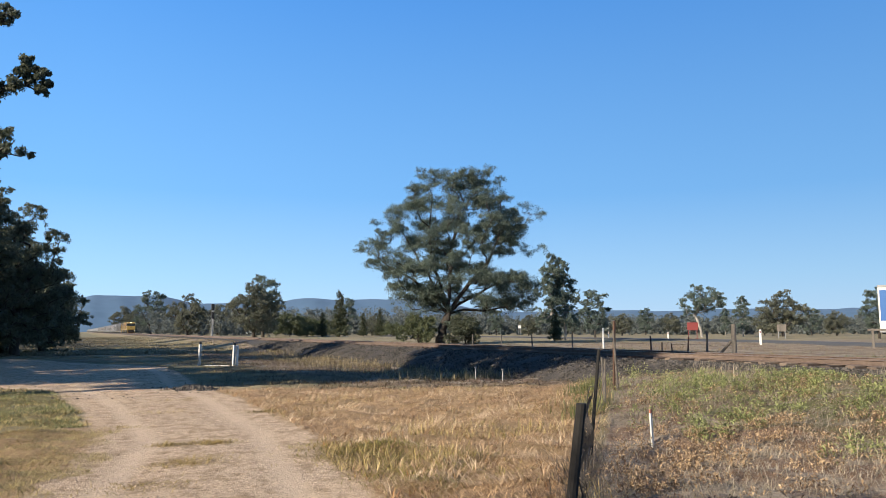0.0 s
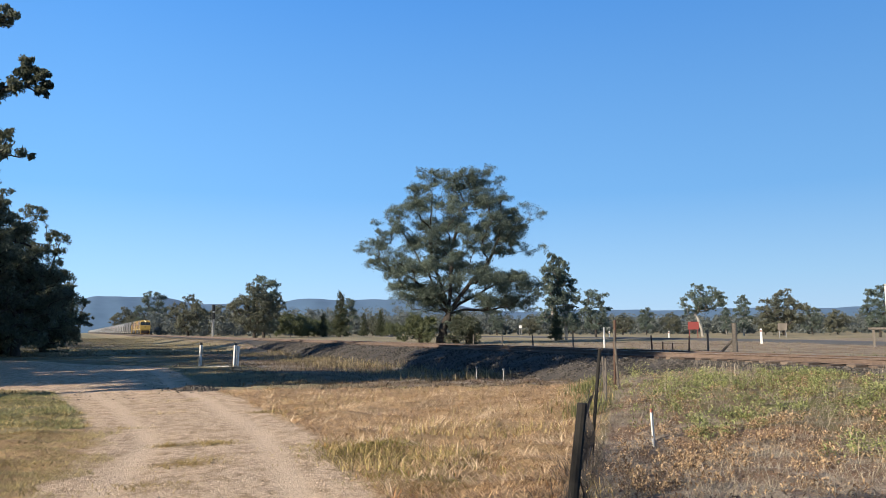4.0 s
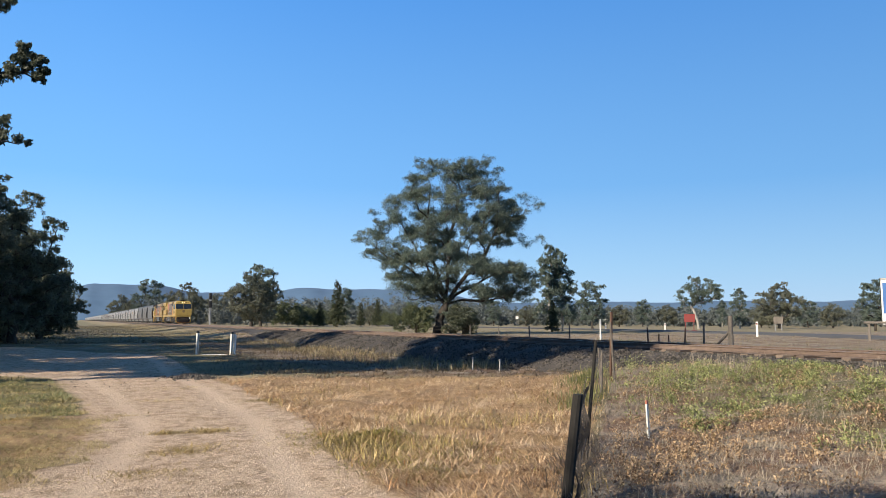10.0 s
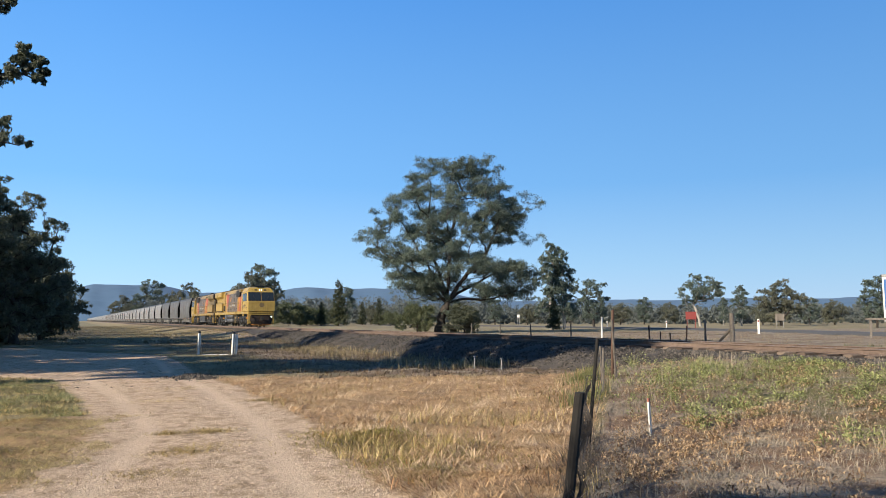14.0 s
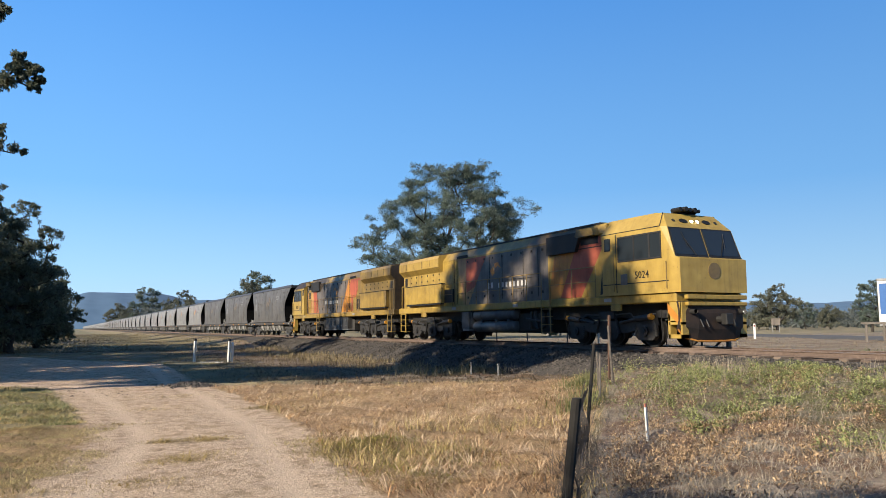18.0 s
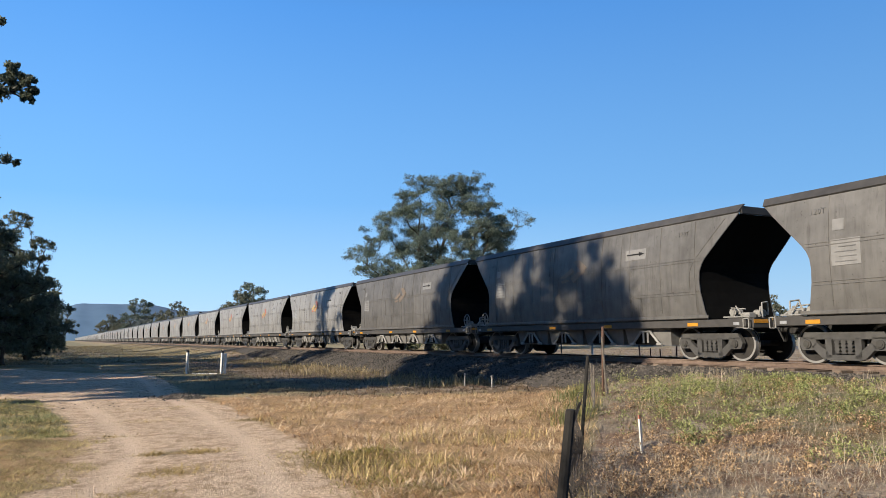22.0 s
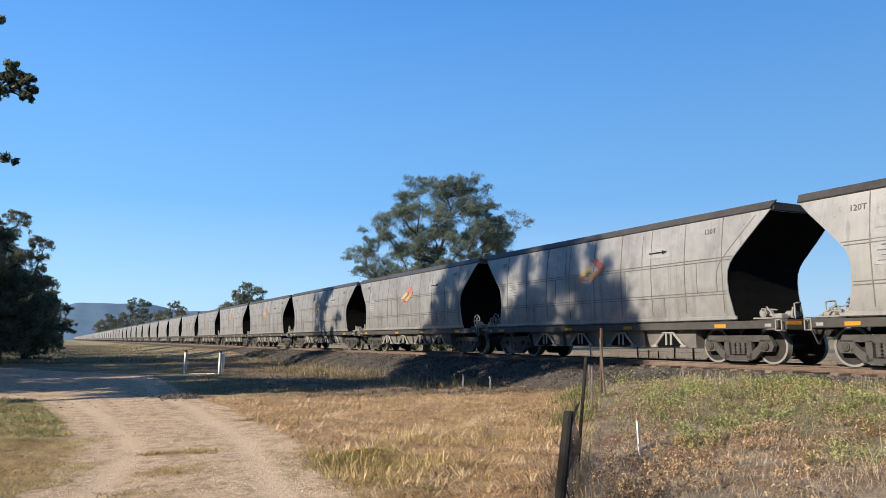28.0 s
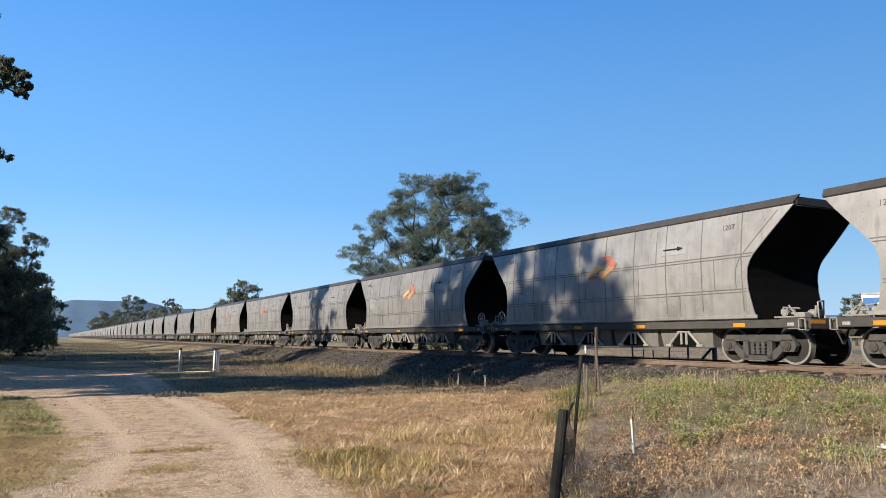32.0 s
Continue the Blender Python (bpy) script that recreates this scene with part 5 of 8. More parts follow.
            part("lead_hand_brake" if lead else "tail_hand_brake", spoked_wheel(0.27), GEAR, w, "pale spoked hand brake wheel", at=pose(-1.18, y0 + d * (0.62 if lead else 0.45), 1.52))
            bm = boxes((-1.1, -0.8, y0 + d * 0.30, y0 + d * 0.62, 1.2, 1.36), bevel=0.03)
            rod(bm, (-1.0, y0 + d * 0.95, 1.38), (-0.7, y0 + d * 0.95, 1.38), 0.12, 10)
            rod(bm, (-0.9, y0 + d * 0.56, 1.29), (-0.9, y0 + d * 0.95, 1.38), 0.04, 6)
            part("brake_gear", bm, GEAR, w, "grimy brake cylinder and valves")
            for s in (-1, 1):
                part("corner_bracket", boxes((s * 1.44, s * 1.456, y0 + d * 0.02, y0 + d * 0.05, 0.90, 1.20), (s * 1.44, s * 1.456, y0 + d * 0.20, y0 + d * 0.23, 0.90, 1.20), (s * 1.44, s * 1.456, y0 + d * 0.02, y0 + d * 0.23, 1.17, 1.20), (s * 1.30, s * 1.456, y0 + d * 0.02, y0 + d * 0.23, 0.90, 0.92)), GEAR, w, "pale corner bracket")
            part("end_reflector", boxes((-1.28, -0.72, y0 - d * 0.012, y0, 1.06, 1.16)), AMBER, w, "orange reflector on the end sill")
            part("end_platform", boxes((-1.25, -0.35, y0, y0 + d * 0.9, 1.181, 1.205)), WAGON_SILL, w, "grimy end platform")
            part("brake_hose", rods(((-0.5, y0, 1.0), (-0.5, y0 - d * 0.14, 0.9), 0.028), ((-0.5, y0 - d * 0.14, 0.9), (-0.46, y0 - d * 0.28, 0.55), 0.028), seg=6), BLACK, w)
            part("valve_gear", rods(((-0.75, y0 + d * 0.15, 1.2), (-0.75, y0 + d * 0.15, 1.62), 0.022), ((-0.75, y0 + d * 0.15, 1.62), (-0.45, y0 + d * 0.2, 1.66), 0.022), ((-0.45, y0 + d * 0.2, 1.66), (-0.40, y0 + d * 0.25, 1.3), 0.022), ((-0.95, y0 + d * 0.1, 1.25), (-0.62, y0 + d * 0.3, 1.52), 0.030), ((-0.6, y0 + d * 0.2, 1.34), (-0.6, y0 + d * 0.5, 1.34), 0.10), seg=7), GEAR, w, "pale valves and bent pipes")
            part("brake_pipe", rods(((-1.2, y0 + d * 0.2, 1.24), (-1.2, y0 + d * 1.1, 1.24), 0.025), ((-1.15, y0 + d * 0.45, 1.22), (-1.15, y0 + d * 0.70, 1.55), 0.022), ((-1.12, y0 + d * 0.85, 1.22), (-1.12, y0 + d * 0.75, 1.50), 0.022), ((-1.05, y0 + d * 0.95, 1.50), (-1.05, y0 + d * 0.45, 1.46), 0.02), seg=6), GEAR, w, "pale bent brake pipes")
        else:
            y0 = 0.30 if lead else WAGON_L - 0.30
            part("end_sill", boxes((-1.30, 1.30, y0, y0 + (0.2 if lead else -0.2), 0.92, 1.18)), WAGON_SILL, w)
    for s in (-1, 1):
        bm = bmesh.new()
        rows = [[(s * 1.315, 0.60, 4.14), (s * 1.315, WAGON_L - 0.30, 4.14)], [(s * 1.36, 0.56, 4.18), (s * 1.36, WAGON_L - 0.26, 4.18)], [(s * 1.22, 0.46, 4.39), (s * 1.22, WAGON_L - 0.22, 4.39)]]
        sheet(bm, rows, (-s * 0.05, 0, -0.01))
        part("top_edge", bm, COAMING, w, "dark inward-sloping top edge")
    for y in (0.56, WAGON_L - 0.32):
        part("top_beam", boxes((-1.26, 1.26, y - 0.05, y + 0.05, 4.12, 4.34), bevel=0.015), SOOT, w)
    # chutes and their door gear between the bogies
    for k in range(4):
        y = 4.55 + k * 2.2
        bm = bmesh.new()
        top = [(-1.25, y - 1.08, 1.19), (1.25, y - 1.08, 1.19), (1.25, y + 1.08, 1.19), (-1.25, y + 1.08, 1.19)]
        low = [(-1.12, y - 0.98, 0.42), (1.12, y - 0.98, 0.42), (1.12, y + 0.98, 0.42), (-1.12, y + 0.98, 0.42)]
        a, b = [bm.verts.new(p) for p in top], [bm.verts.new(p) for p in low]
        bm.faces.new(a), bm.faces.new(b)
        for i in range(4):
            bm.faces.new((a[i], a[(i + 1) % 4], b[(i + 1) % 4], b[i]))
        part("discharge_chute", bm, CHUTE, w, "dusty grey discharge chute")
        if full:
            for s in (-1, 1):
                x = s * 1.27
                gear = rods(((x, y - 0.62, 0.46), (x, y - 0.2, 0.86), 0.04), ((x, y + 0.62, 0.46), (x, y + 0.2, 0.86), 0.04), ((x, y - 0.1, 0.5), (x, y - 0.1, 0.9), 0.035), ((x, y + 0.1, 0.5), (x, y + 0.1, 0.9), 0.035), ((x, y - 0.25, 0.88), (x, y + 0.25, 0.88), 0.04), ((x, y - 0.72, 0.46), (x, y - 0.5, 0.46), 0.05), ((x, y + 0.5, 0.46), (x, y + 0.72, 0.46), 0.05), seg=6)
                part("door_gear", gear, GEAR, w, "V-shaped chute door linkage")
                if s < 0:
                    # a black panel paints the shade in the door gap
                    part("door_opening", slabs(s * 1.232, s * 1.246, [(y - 0.60, 0.47), (y - 0.18, 0.90), (y + 0.18, 0.90), (y + 0.60, 0.47)]), SHADE_BLACK, w, "black panel for the shaded gap behind the linkage")
    part("hopper_floor", boxes((-1.38, 1.38, 1.9, WAGON_L - 1.4, 1.15, 1.22)), SOOT, w)
    if full:
        for y in (2.10, WAGON_L - 2.10):
            wheels += wagon_bogie(w, y)[1]
    else:
        for y in (2.10, WAGON_L - 2.10):
            bm = boxes((-1.05, 1.05, y - 1.15, y + 1.15, 0.3, 0.72), bevel=0.06)
            for dy in (-0.95, 0.95):
                rod(bm, (-0.8, y + dy, 0.49), (0.8, y + dy, 0.49), 0.49, 16)
            part("bogie", bm, RUNGEAR, w)
    return w, wheels


# ---- locomotive: the nose is at y = 0, the tail at y = LOCO_L ----
LOCO_L = 22.1


def grille(parent, s, y0, y1, z0, z1, x, name="vent"):
    v = part(name, boxes((s * (x - 0.02), s * x, y0, y1, z0, z1)), BLACK, parent, "dark louvred vent")
    part("louvre", boxes(*[(s * x, s * (x + 0.012), y0, y1, z0 + (z1 - z0) * (k + 0.2) / 5, z0 + (z1 - z0) * (k + 0.6) / 5) for k in range(5)]), SOOT, v)


def handrail(parent, s, y0, y1, posts, x=1.44, z0=1.75, z1=2.80, mid=True):
    hr = [((s * x, y0, z1), (s * x, y1, z1), 0.02)]
    if mid:
        hr.append(((s * x, y0, (z0 + z1) / 2), (s * x, y1, (z0 + z1) / 2), 0.014))
    top = part("handrail", rods(*hr, seg=6), RAIL_PAINT, parent, "grimy walkway handrail")
    for k in range(posts):
        y = y0 + (y1 - y0) * k / (posts - 1)
        part("post", rods(((s * x, y, z0 - 0.05), (s * x, y, z1), 0.018), seg=6), RAIL_PAINT, top)


def loco_bogie(parent, y):
    b = part("bogie", boxes((-0.9, 0.9, -2.0, 2.0, 0.55, 0.85), bevel=0.05), LOCO_GEAR, parent, "dusty three-axle bogie", at=pose(0, y, 0))
    for s in (-1, 1):
        bm = bmesh.new()
        slab(bm, [(-2.35, 0.72), (-2.25, 0.98), (-1.3, 1.02), (-0.9, 0.86), (0.9, 0.86), (1.3, 1.02), (2.25, 0.98), (2.35, 0.72), (2.25, 0.52), (1.45, 0.56), (1.0, 0.46), (-1.0, 0.46), (-1.45, 0.56), (-2.25, 0.52)], s * 0.98, s * 1.16)
        for yy in (-1.85, 0, 1.85):
            slab(bm, [(yy - 0.34, 0.70), (yy + 0.34, 0.70), (yy + 0.50, 0.36), (yy + 0.34, 0.22), (yy - 0.34, 0.22), (yy - 0.50, 0.36)], s * 0.99, s * 1.15)
        part("side_frame", bm, LOCO_GEAR, b, "heavy cast bogie frame")
        for yy in (-1.85, 0, 1.85):
            bm = bmesh.new()
            rod(bm, (s * 1.1, yy, 0.52), (s * 1.22, yy, 0.52), 0.17, 12)
            rod(bm, (s * 1.22, yy, 0.52), (s * 1.25, yy, 0.52), 0.09, 8)
            part("axle_box", bm, LOCO_GEAR, b)
        for yy in (-2.3, -1.4, 1.4, 2.3):
            bm = bmesh.new()
            for k in range(5):
                rod(bm, (s * 1.1, yy, 0.36 + 0.075 * k), (s * 1.1, yy, 0.40 + 0.075 * k), 0.10, 10)
            rod(bm, (s * 1.1, yy, 0.34), (s * 1.1, yy, 0.74), 0.07, 8)
            part("coil_spring", bm, SOOT, b)
        for e in (-1, 1):
            part("brake_cylinder", rods(((s * 1.22, e * 2.2, 0.98), (s * 1.22, e * 1.5, 0.92), 0.10), ((s * 1.22, e * 1.5, 0.92), (s * 1.22, e * 0.7, 0.80), 0.05)), LOCO_GEAR, b)
            part("cap", rods(((s * 1.22, e * 2.28, 0.99), (s * 1.22, e * 2.16, 0.98), 0.105)), AMBER, b, "dull orange brake cap")
            for dy in (-0.34, 0.34):
                part("brake_shoe", boxes((s * 0.92, s * 1.0, e * (0.92 + dy) - 0.05, e * (0.92 + dy) + 0.05, 0.30, 0.66), bevel=0.015), SOOT, b)
            part("damper", rods(((s * 1.2, e * 0.45, 0.95), (s * 1.2, e * 0.62, 0.42), 0.045), seg=8), SOOT, b)
            part("air_pipe", rods(((s * 1.19, e * 0.2, 1.06), (s * 1.19, e * 1.2, 1.12), 0.022), ((s * 1.19, e * 1.2, 1.12), (s * 1.19, e * 1.35, 0.98), 0.022), ((s * 1.19, e * 1.35, 0.98), (s * 1.19, e * 2.4, 1.08), 0.022), seg=6), BOGIE_GREY, b)
            part("sand_pipe", rods(((s * 1.15, e * 2.6, 1.2), (s * 1.0, e * 2.5, 0.2), 0.02), seg=6), SOOT, b)
        part("traction_box", boxes((s * 1.16, s * 1.26, -0.42, 0.42, 0.92, 1.20), bevel=0.03), LOCO_GEAR, b)
    return b, [wheelset(b, pose(0, yy, 0.52), 0.52, DARK_TREAD) for yy in (-1.85, 0, 1.85)]


def livery(parent, s, x, outline, mat, name, label, lift):
    part(name, slabs(s * (x + 0.001), s * (x + lift), outline), mat, parent, label)


def build_loco():
    lo = tagged(new("diesel_locomotive"), "yellow diesel freight locomotive with sooty grey and red flanks", "locomotive", "locomotives")
    B, C = 1.22, 1.48   # half widths of the hood and of the cab
    part("underframe", boxes((-1.40, 1.40, 0.35, LOCO_L - 0.1, 1.42, 1.72), bevel=0.03), YELLOW, lo, "long yellow frame with walkway")
    part("frame_core", boxes((-0.9, 0.9, 0.6, LOCO_L - 0.4, 0.95, 1.42)), SOOT, lo)
    for s in (-1, 1):
        for y in (3.2, LOCO_L - 3.4):
            part("jacking_pad", boxes((s * 1.30, s * 1.41, y - 0.25, y + 0.25, 1.20, 1.44), bevel=0.02), YELLOW, lo)
        for y in (3.6, 9.6, 15.2):
            part("frame_plate", boxes((s * 1.40, s * 1.408, y - 0.20, y + 0.20, 1.52, 1.64)), DECAL, lo, "small white plate")
    # cab and nose
    bm = bmesh.new()
    prof = [(0.10, 1.72), (0.10, 2.78), (0.28, 2.84), (0.62, 3.80), (1.08, 4.32), (1.5, 4.37), (3.75, 4.37), (3.75, 1.72)]
    wide = [1.42, 1.43, C - 0.03, C - 0.08, 1.10, 1.06, 1.06, C]
    left = [bm.verts.new((-w, y, z)) for (y, z), w in zip(prof, wide)]
    right = [bm.verts.new((w, y, z)) for (y, z), w in zip(prof, wide)]
    shl = [bm.verts.new((-C, 3.75, 3.84)), bm.verts.new((-C, 0.85, 3.84))]
    shr = [bm.verts.new((C, 3.75, 3.84)), bm.verts.new((C, 0.85, 3.84))]
    lowl, lowr = bm.verts.new((-C, 0.5, 1.72)), bm.verts.new((C, 0.5, 1.72))
    midl, midr = bm.verts.new((-C, 0.5, 2.80)), bm.verts.new((C, 0.5, 2.80))
    for i in range(6):
        bm.faces.new((left[i], left[i + 1], right[i + 1], right[i]))
    bm.faces.new((left[6], shl[0], left[7], right[7], shr[0], right[6]))
    for a, b, sh, lo1, mi in ((left, -1, shl, lowl, midl), (right, 1, shr, lowr, midr)):
        bm.faces.new((a[0], lo1, mi, a[2], a[1]))
        bm.faces.new((a[2], mi, sh[1], a[3]))
        bm.faces.new((lo1, a[7], sh[0], sh[1], mi))
        bm.faces.new((a[3], sh[1], a[4]))
        bm.faces.new((sh[1], sh[0], a[6], a[5], a[4]))
    part("cab", bm, CAB_YELLOW, lo, "full-width yellow driving cab")
    # windscreens lie on the raked front
    for s in (-1, 1):
        bm = bmesh.new()
        def rake(x, t, off):
            y, z = 0.28 + (0.62 - 0.28) * t, 2.84 + (3.80 - 2.84) * t
            return (x, y - 0.94 * off, z + 0.33 * off)
        q = [(s * 0.07, 0.07), (s * 1.36, 0.07), (s * 1.32, 0.95), (s * 0.07, 0.95)]
        f = [bm.verts.new(rake(x, t, 0.012)) for x, t in q]
        g = [bm.verts.new(rake(x, t, -0.01)) for x, t in q]
        bm.faces.new(f), bm.faces.new(g[::-1])
        for i in range(4):
            bm.faces.new((f[i], f[(i + 1) % 4], g[(i + 1) % 4], g[i]))
        part("windscreen", bm, GLASS, lo, "dark windscreen")
        bm = bmesh.new()
        q = [(s * 0.02, 0.02), (s * 1.415, 0.02), (s * 1.375, 1.0), (s * 0.02, 1.0)]
        f = [bm.verts.new(rake(x, t, 0.005)) for x, t in q]
        g = [bm.verts.new(rake(x, t, -0.01)) for x, t in q]
        bm.faces.new(f), bm.faces.new(g[::-1])
        for i in range(4):
            bm.faces.new((f[i], f[(i + 1) % 4], g[(i + 1) % 4], g[i]))
        part("windscreen_seal", bm, BLACK, lo, "black windscreen surround")
        part("wiper", rods((rake(s * 0.55, 0.06, 0.03), rake(s * 0.85, 0.62, 0.03), 0.012), (rake(s * 0.80, 0.30, 0.035), rake(s * 0.90, 0.85, 0.035), 0.010), seg=5), BLACK, lo)
        part("roof_gutter", rods(((s * 1.482, 0.86, 3.845), (s * 1.482, 3.74, 3.845), 0.014), ((s * 1.482, 0.86, 3.845), (s * 1.105, 1.09, 4.325), 0.014), seg=5), SOOT, lo)
        for y, top in ((0.62, 2.7), (3.12, 3.1)):
            part("cab_handrail", rods(((s * 1.50, y, 1.85), (s * 1.50, y, top), 0.016), seg=5), RAIL_PAINT, lo)
        for y0, y1 in ((0.86, 1.32), (1.40, 2.06), (2.12, 2.86)):
            win = part("side_window", boxes((s * (C - 0.02), s * (C + 0.015), y0, y1, 2.88, 3.64)), DUSTY_GLASS, lo, "dusty grey cab side window")
            part("frame", boxes((s * C, s * (C + 0.025), y0 - 0.04, y1 + 0.04, 3.64, 3.69), (s * C, s * (C + 0.025), y0 - 0.04, y1 + 0.04, 2.83, 2.88), (s * C, s * (C + 0.025), y0 - 0.04, y0, 2.88, 3.64), (s * C, s * (C + 0.025), y1, y1 + 0.04, 2.88, 3.64)), SOOT, win, "blackened window frame")
        part("cab_line", boxes((s * C, s * (C + 0.01), 0.55, 3.70, 2.08, 2.11)), SOOT, lo)
        part("door_edge", boxes((s * C, s * (C + 0.012), 2.98, 3.01, 1.8, 3.8)), SOOT, lo)
        part("cab_plate", boxes((s * C, s * (C + 0.012), 2.45, 2.78, 2.06, 2.42)), LOCO_GREY, lo, "small faded badge")
        part("small_window", boxes((s * (C - 0.02), s * (C + 0.012), 3.28, 3.60, 3.26, 3.70)), GLASS, lo)
        # pilot and steps
        part("corner_step", boxes((s * 1.12, s * 1.38, 0.15, 0.75, 0.30, 0.42), (s * 1.12, s * 1.38, 0.15, 0.72, 0.72, 0.80), (s * 1.12, s * 1.38, 0.15, 0.22, 0.30, 1.42), (s * 1.12, s * 1.38, 0.66, 0.75, 0.30, 1.42)), CAB_YELLOW, lo, "yellow corner step well")
        part("corner_stripe", slabs(s * 1.381, s * 1.388, [(0.16, 0.86), (0.74, 1.40), (0.74, 1.10), (0.30, 0.72)]), ORANGE, lo, "slanting orange corner stripe")
        part("corner_plate", boxes((s * 1.36, s * 1.38, 0.18, 0.74, 0.84, 1.42)), CAB_YELLOW, lo)
        part("ditch_light", rods(((s * 1.05, -0.005, 1.12), (s * 1.05, 0.10, 1.12), 0.05), seg=12), HEADLIGHT if s > 0 else SOOT, lo, "lit round ditch light" if s > 0 else "unlit round ditch light")
        hood = bmesh.new()
        sheet(hood, [[(s * 1.05 + 0.075 * math.cos(2 * math.pi * k / 12), y, 1.12 + 0.075 * math.sin(2 * math.pi * k / 12)) for k in range(13)] for y in (-0.10, 0.10)], (0, 0, 0.004))
        part("lamp_hood", hood, SOOT, lo, "black lamp hood")
        # lamps set into the raked brow
        for lx, lr, wide, mat, name, label in ((0.50, 0.10, 1.7, BLACK, "marker_light", "dark oval marker light"), (0.13, 0.055, 1.0, HEADLIGHT, "headlight", "lit headlamp"), (0.92, 0.06, 1.0, SOOT, "class_light", "small dark lamp")):
            bm = bmesh.new()
            at = Vector((0, 0.84, 4.05))
            out = Vector((0, -0.75, 0.66))
            rod(bm, at - out * 0.03, at + out * 0.02, lr, 16)
            for v in bm.verts:
                v.co.x = v.co.x * wide + s * lx
            part(name, bm, mat, lo, label)
        part("screen_edge", boxes((s * 1.37, s * 1.43, 0.28, 0.34, 2.84, 2.90), (s * 0.05, s * 1.42, 0.24, 0.30, 2.80, 2.86), bevel=0.01), SOOT, lo)
    part("roof_horn", rods(((-0.45, 1.35, 4.47), (-0.45, 0.95, 4.47), 0.07), ((-0.25, 1.35, 4.48), (-0.25, 0.9, 4.48), 0.08), ((-0.02, 1.35, 4.47), (-0.02, 0.95, 4.47), 0.07), ((0.2, 1.35, 4.47), (0.2, 0.95, 4.47), 0.08), ((0.4, 1.35, 4.45), (0.4, 1.0, 4.45), 0.06), ((-0.5, 1.3, 4.40), (0.5, 1.3, 4.40), 0.05)), BLACK, lo, "cluster of black air horns")
    bm = bmesh.new()
    low = [(-1.40, 0.58), (-1.22, 0.32), (-0.8, 0.22), (0, 0.20), (0.8, 0.22), (1.22, 0.32), (1.40, 0.58)]
    sheet(bm, [[(x, 0.02 + 0.22 * (x / 1.4) ** 4 + back, z0 + (1.44 - z0) * t) for x, z0 in low] for t, back in ((0, 0.10), (0.3, 0.0), (0.7, 0.0), (1, 0.06))], (0, 0.05, 0))
    part("pilot", bm, PILOT_RUST, lo, "curved black and rusty pilot plate")
    part("pilot_edge", rods(*[((a[0], 0.10 + 0.22 * (a[0] / 1.4) ** 4, a[1]), (b[0], 0.10 + 0.22 * (b[0] / 1.4) ** 4, b[1]), 0.03) for a, b in zip(low, low[1:])], seg=6), ORANGE, lo, "worn yellow lower edge of the pilot")
    part("anticlimber", boxes((-1.28, 1.28, -0.02, 0.14, 1.50, 1.64), (-1.28, 1.28, -0.02, 0.14, 1.30, 1.42), bevel=0.02), YELLOW, lo, "ribbed yellow buffer beam")
    part("nose_badge", rods(((0, 0.085, 2.40), (0, 0.12, 2.40), 0.26), seg=20), FADED_BADGE, lo, "faded round nose badge")
    bm = bmesh.new()
    rod(bm, (0, 0.3, 0.88), (0, -0.25, 0.88), 0.11, 8)
    box(bm, -0.16, 0.16, -0.45, -0.22, 0.70, 1.06, bevel=0.03)
    part("coupler", bm, SOOT, lo, "knuckle coupler")
    for x in (-0.75, -0.5, 0.5, 0.75):
        part("brake_hose", rods(((x, 0.2, 1.2), (x * 0.92, -0.04, 0.65), 0.03)), BLACK, lo)
    # the hood
    part("engine_hood", boxes((-B, B, 3.75, LOCO_L - 0.45, 1.72, 4.02), bevel=0.02), YELLOW, lo, "long yellow engine hood")
    bm = bmesh.new()
    roof = [(-B, 4.0), (-0.96, 4.38), (0.96, 4.38), (B, 4.0)]
    a = [bm.verts.new((x, 3.75, z)) for x, z in roof]
    b = [bm.verts.new((x, LOCO_L - 0.45, z)) for x, z in roof]
    for i in range(3):
        bm.faces.new((a[i], a[i + 1], b[i + 1], b[i]))
    bm.faces.new(a), bm.faces.new(b[::-1])
    bm.faces.new((a[0], b[0], b[3], a[3]))
    part("hood_roof", bm, YELLOW, lo, "yellow chamfered hood roof")
    part("hood_shoulder", boxes((-B, B, 3.72, 3.80, 1.72, 4.3)), YELLOW, lo)
    part("roof_walk", boxes((-0.98, 0.98, 4.4, LOCO_L - 0.9, 4.375, 4.45)), SOOT, lo, "sooty black roof top")
    part("exhaust", boxes((-0.45, 0.45, 8.6, 9.8, 4.40, 4.52), bevel=0.03), SOOT, lo)
    part("radiator_fan", rods(((0, 17.6, 4.38), (0, 17.6, 4.48), 0.8), ((0, 19.6, 4.38), (0, 19.6, 4.48), 0.8), seg=20), SOOT, lo)
    for s in (-1, 1):
        # grey flank with slanted red and orange bands
        front = 7.4 if s < 0 else 4.0
        livery(lo, s, B, [(front, 1.74), (front, 3.92), (13.7, 3.92), (12.2, 1.74)] if s > 0 else [(front, 1.74), (front, 3.92), (12.3, 3.92), (14.0, 1.74)], LOCO_GREY, "grey_flank", "sooty grey painted flank", 0.008)
        if s < 0:
            livery(lo, s, B, [(12.3, 3.92), (14.2, 3.92), (14.2, 2.3), (13.4, 2.55)], RED, "red_band", "faded red slanted band", 0.012)
            livery(lo, s, B, [(14.2, 3.92), (15.1, 3.92), (14.5, 1.74), (14.0, 1.74), (13.4, 2.55), (14.2, 2.3)], FADED_PANEL, "orange_band", "faded orange slanted band", 0.010)
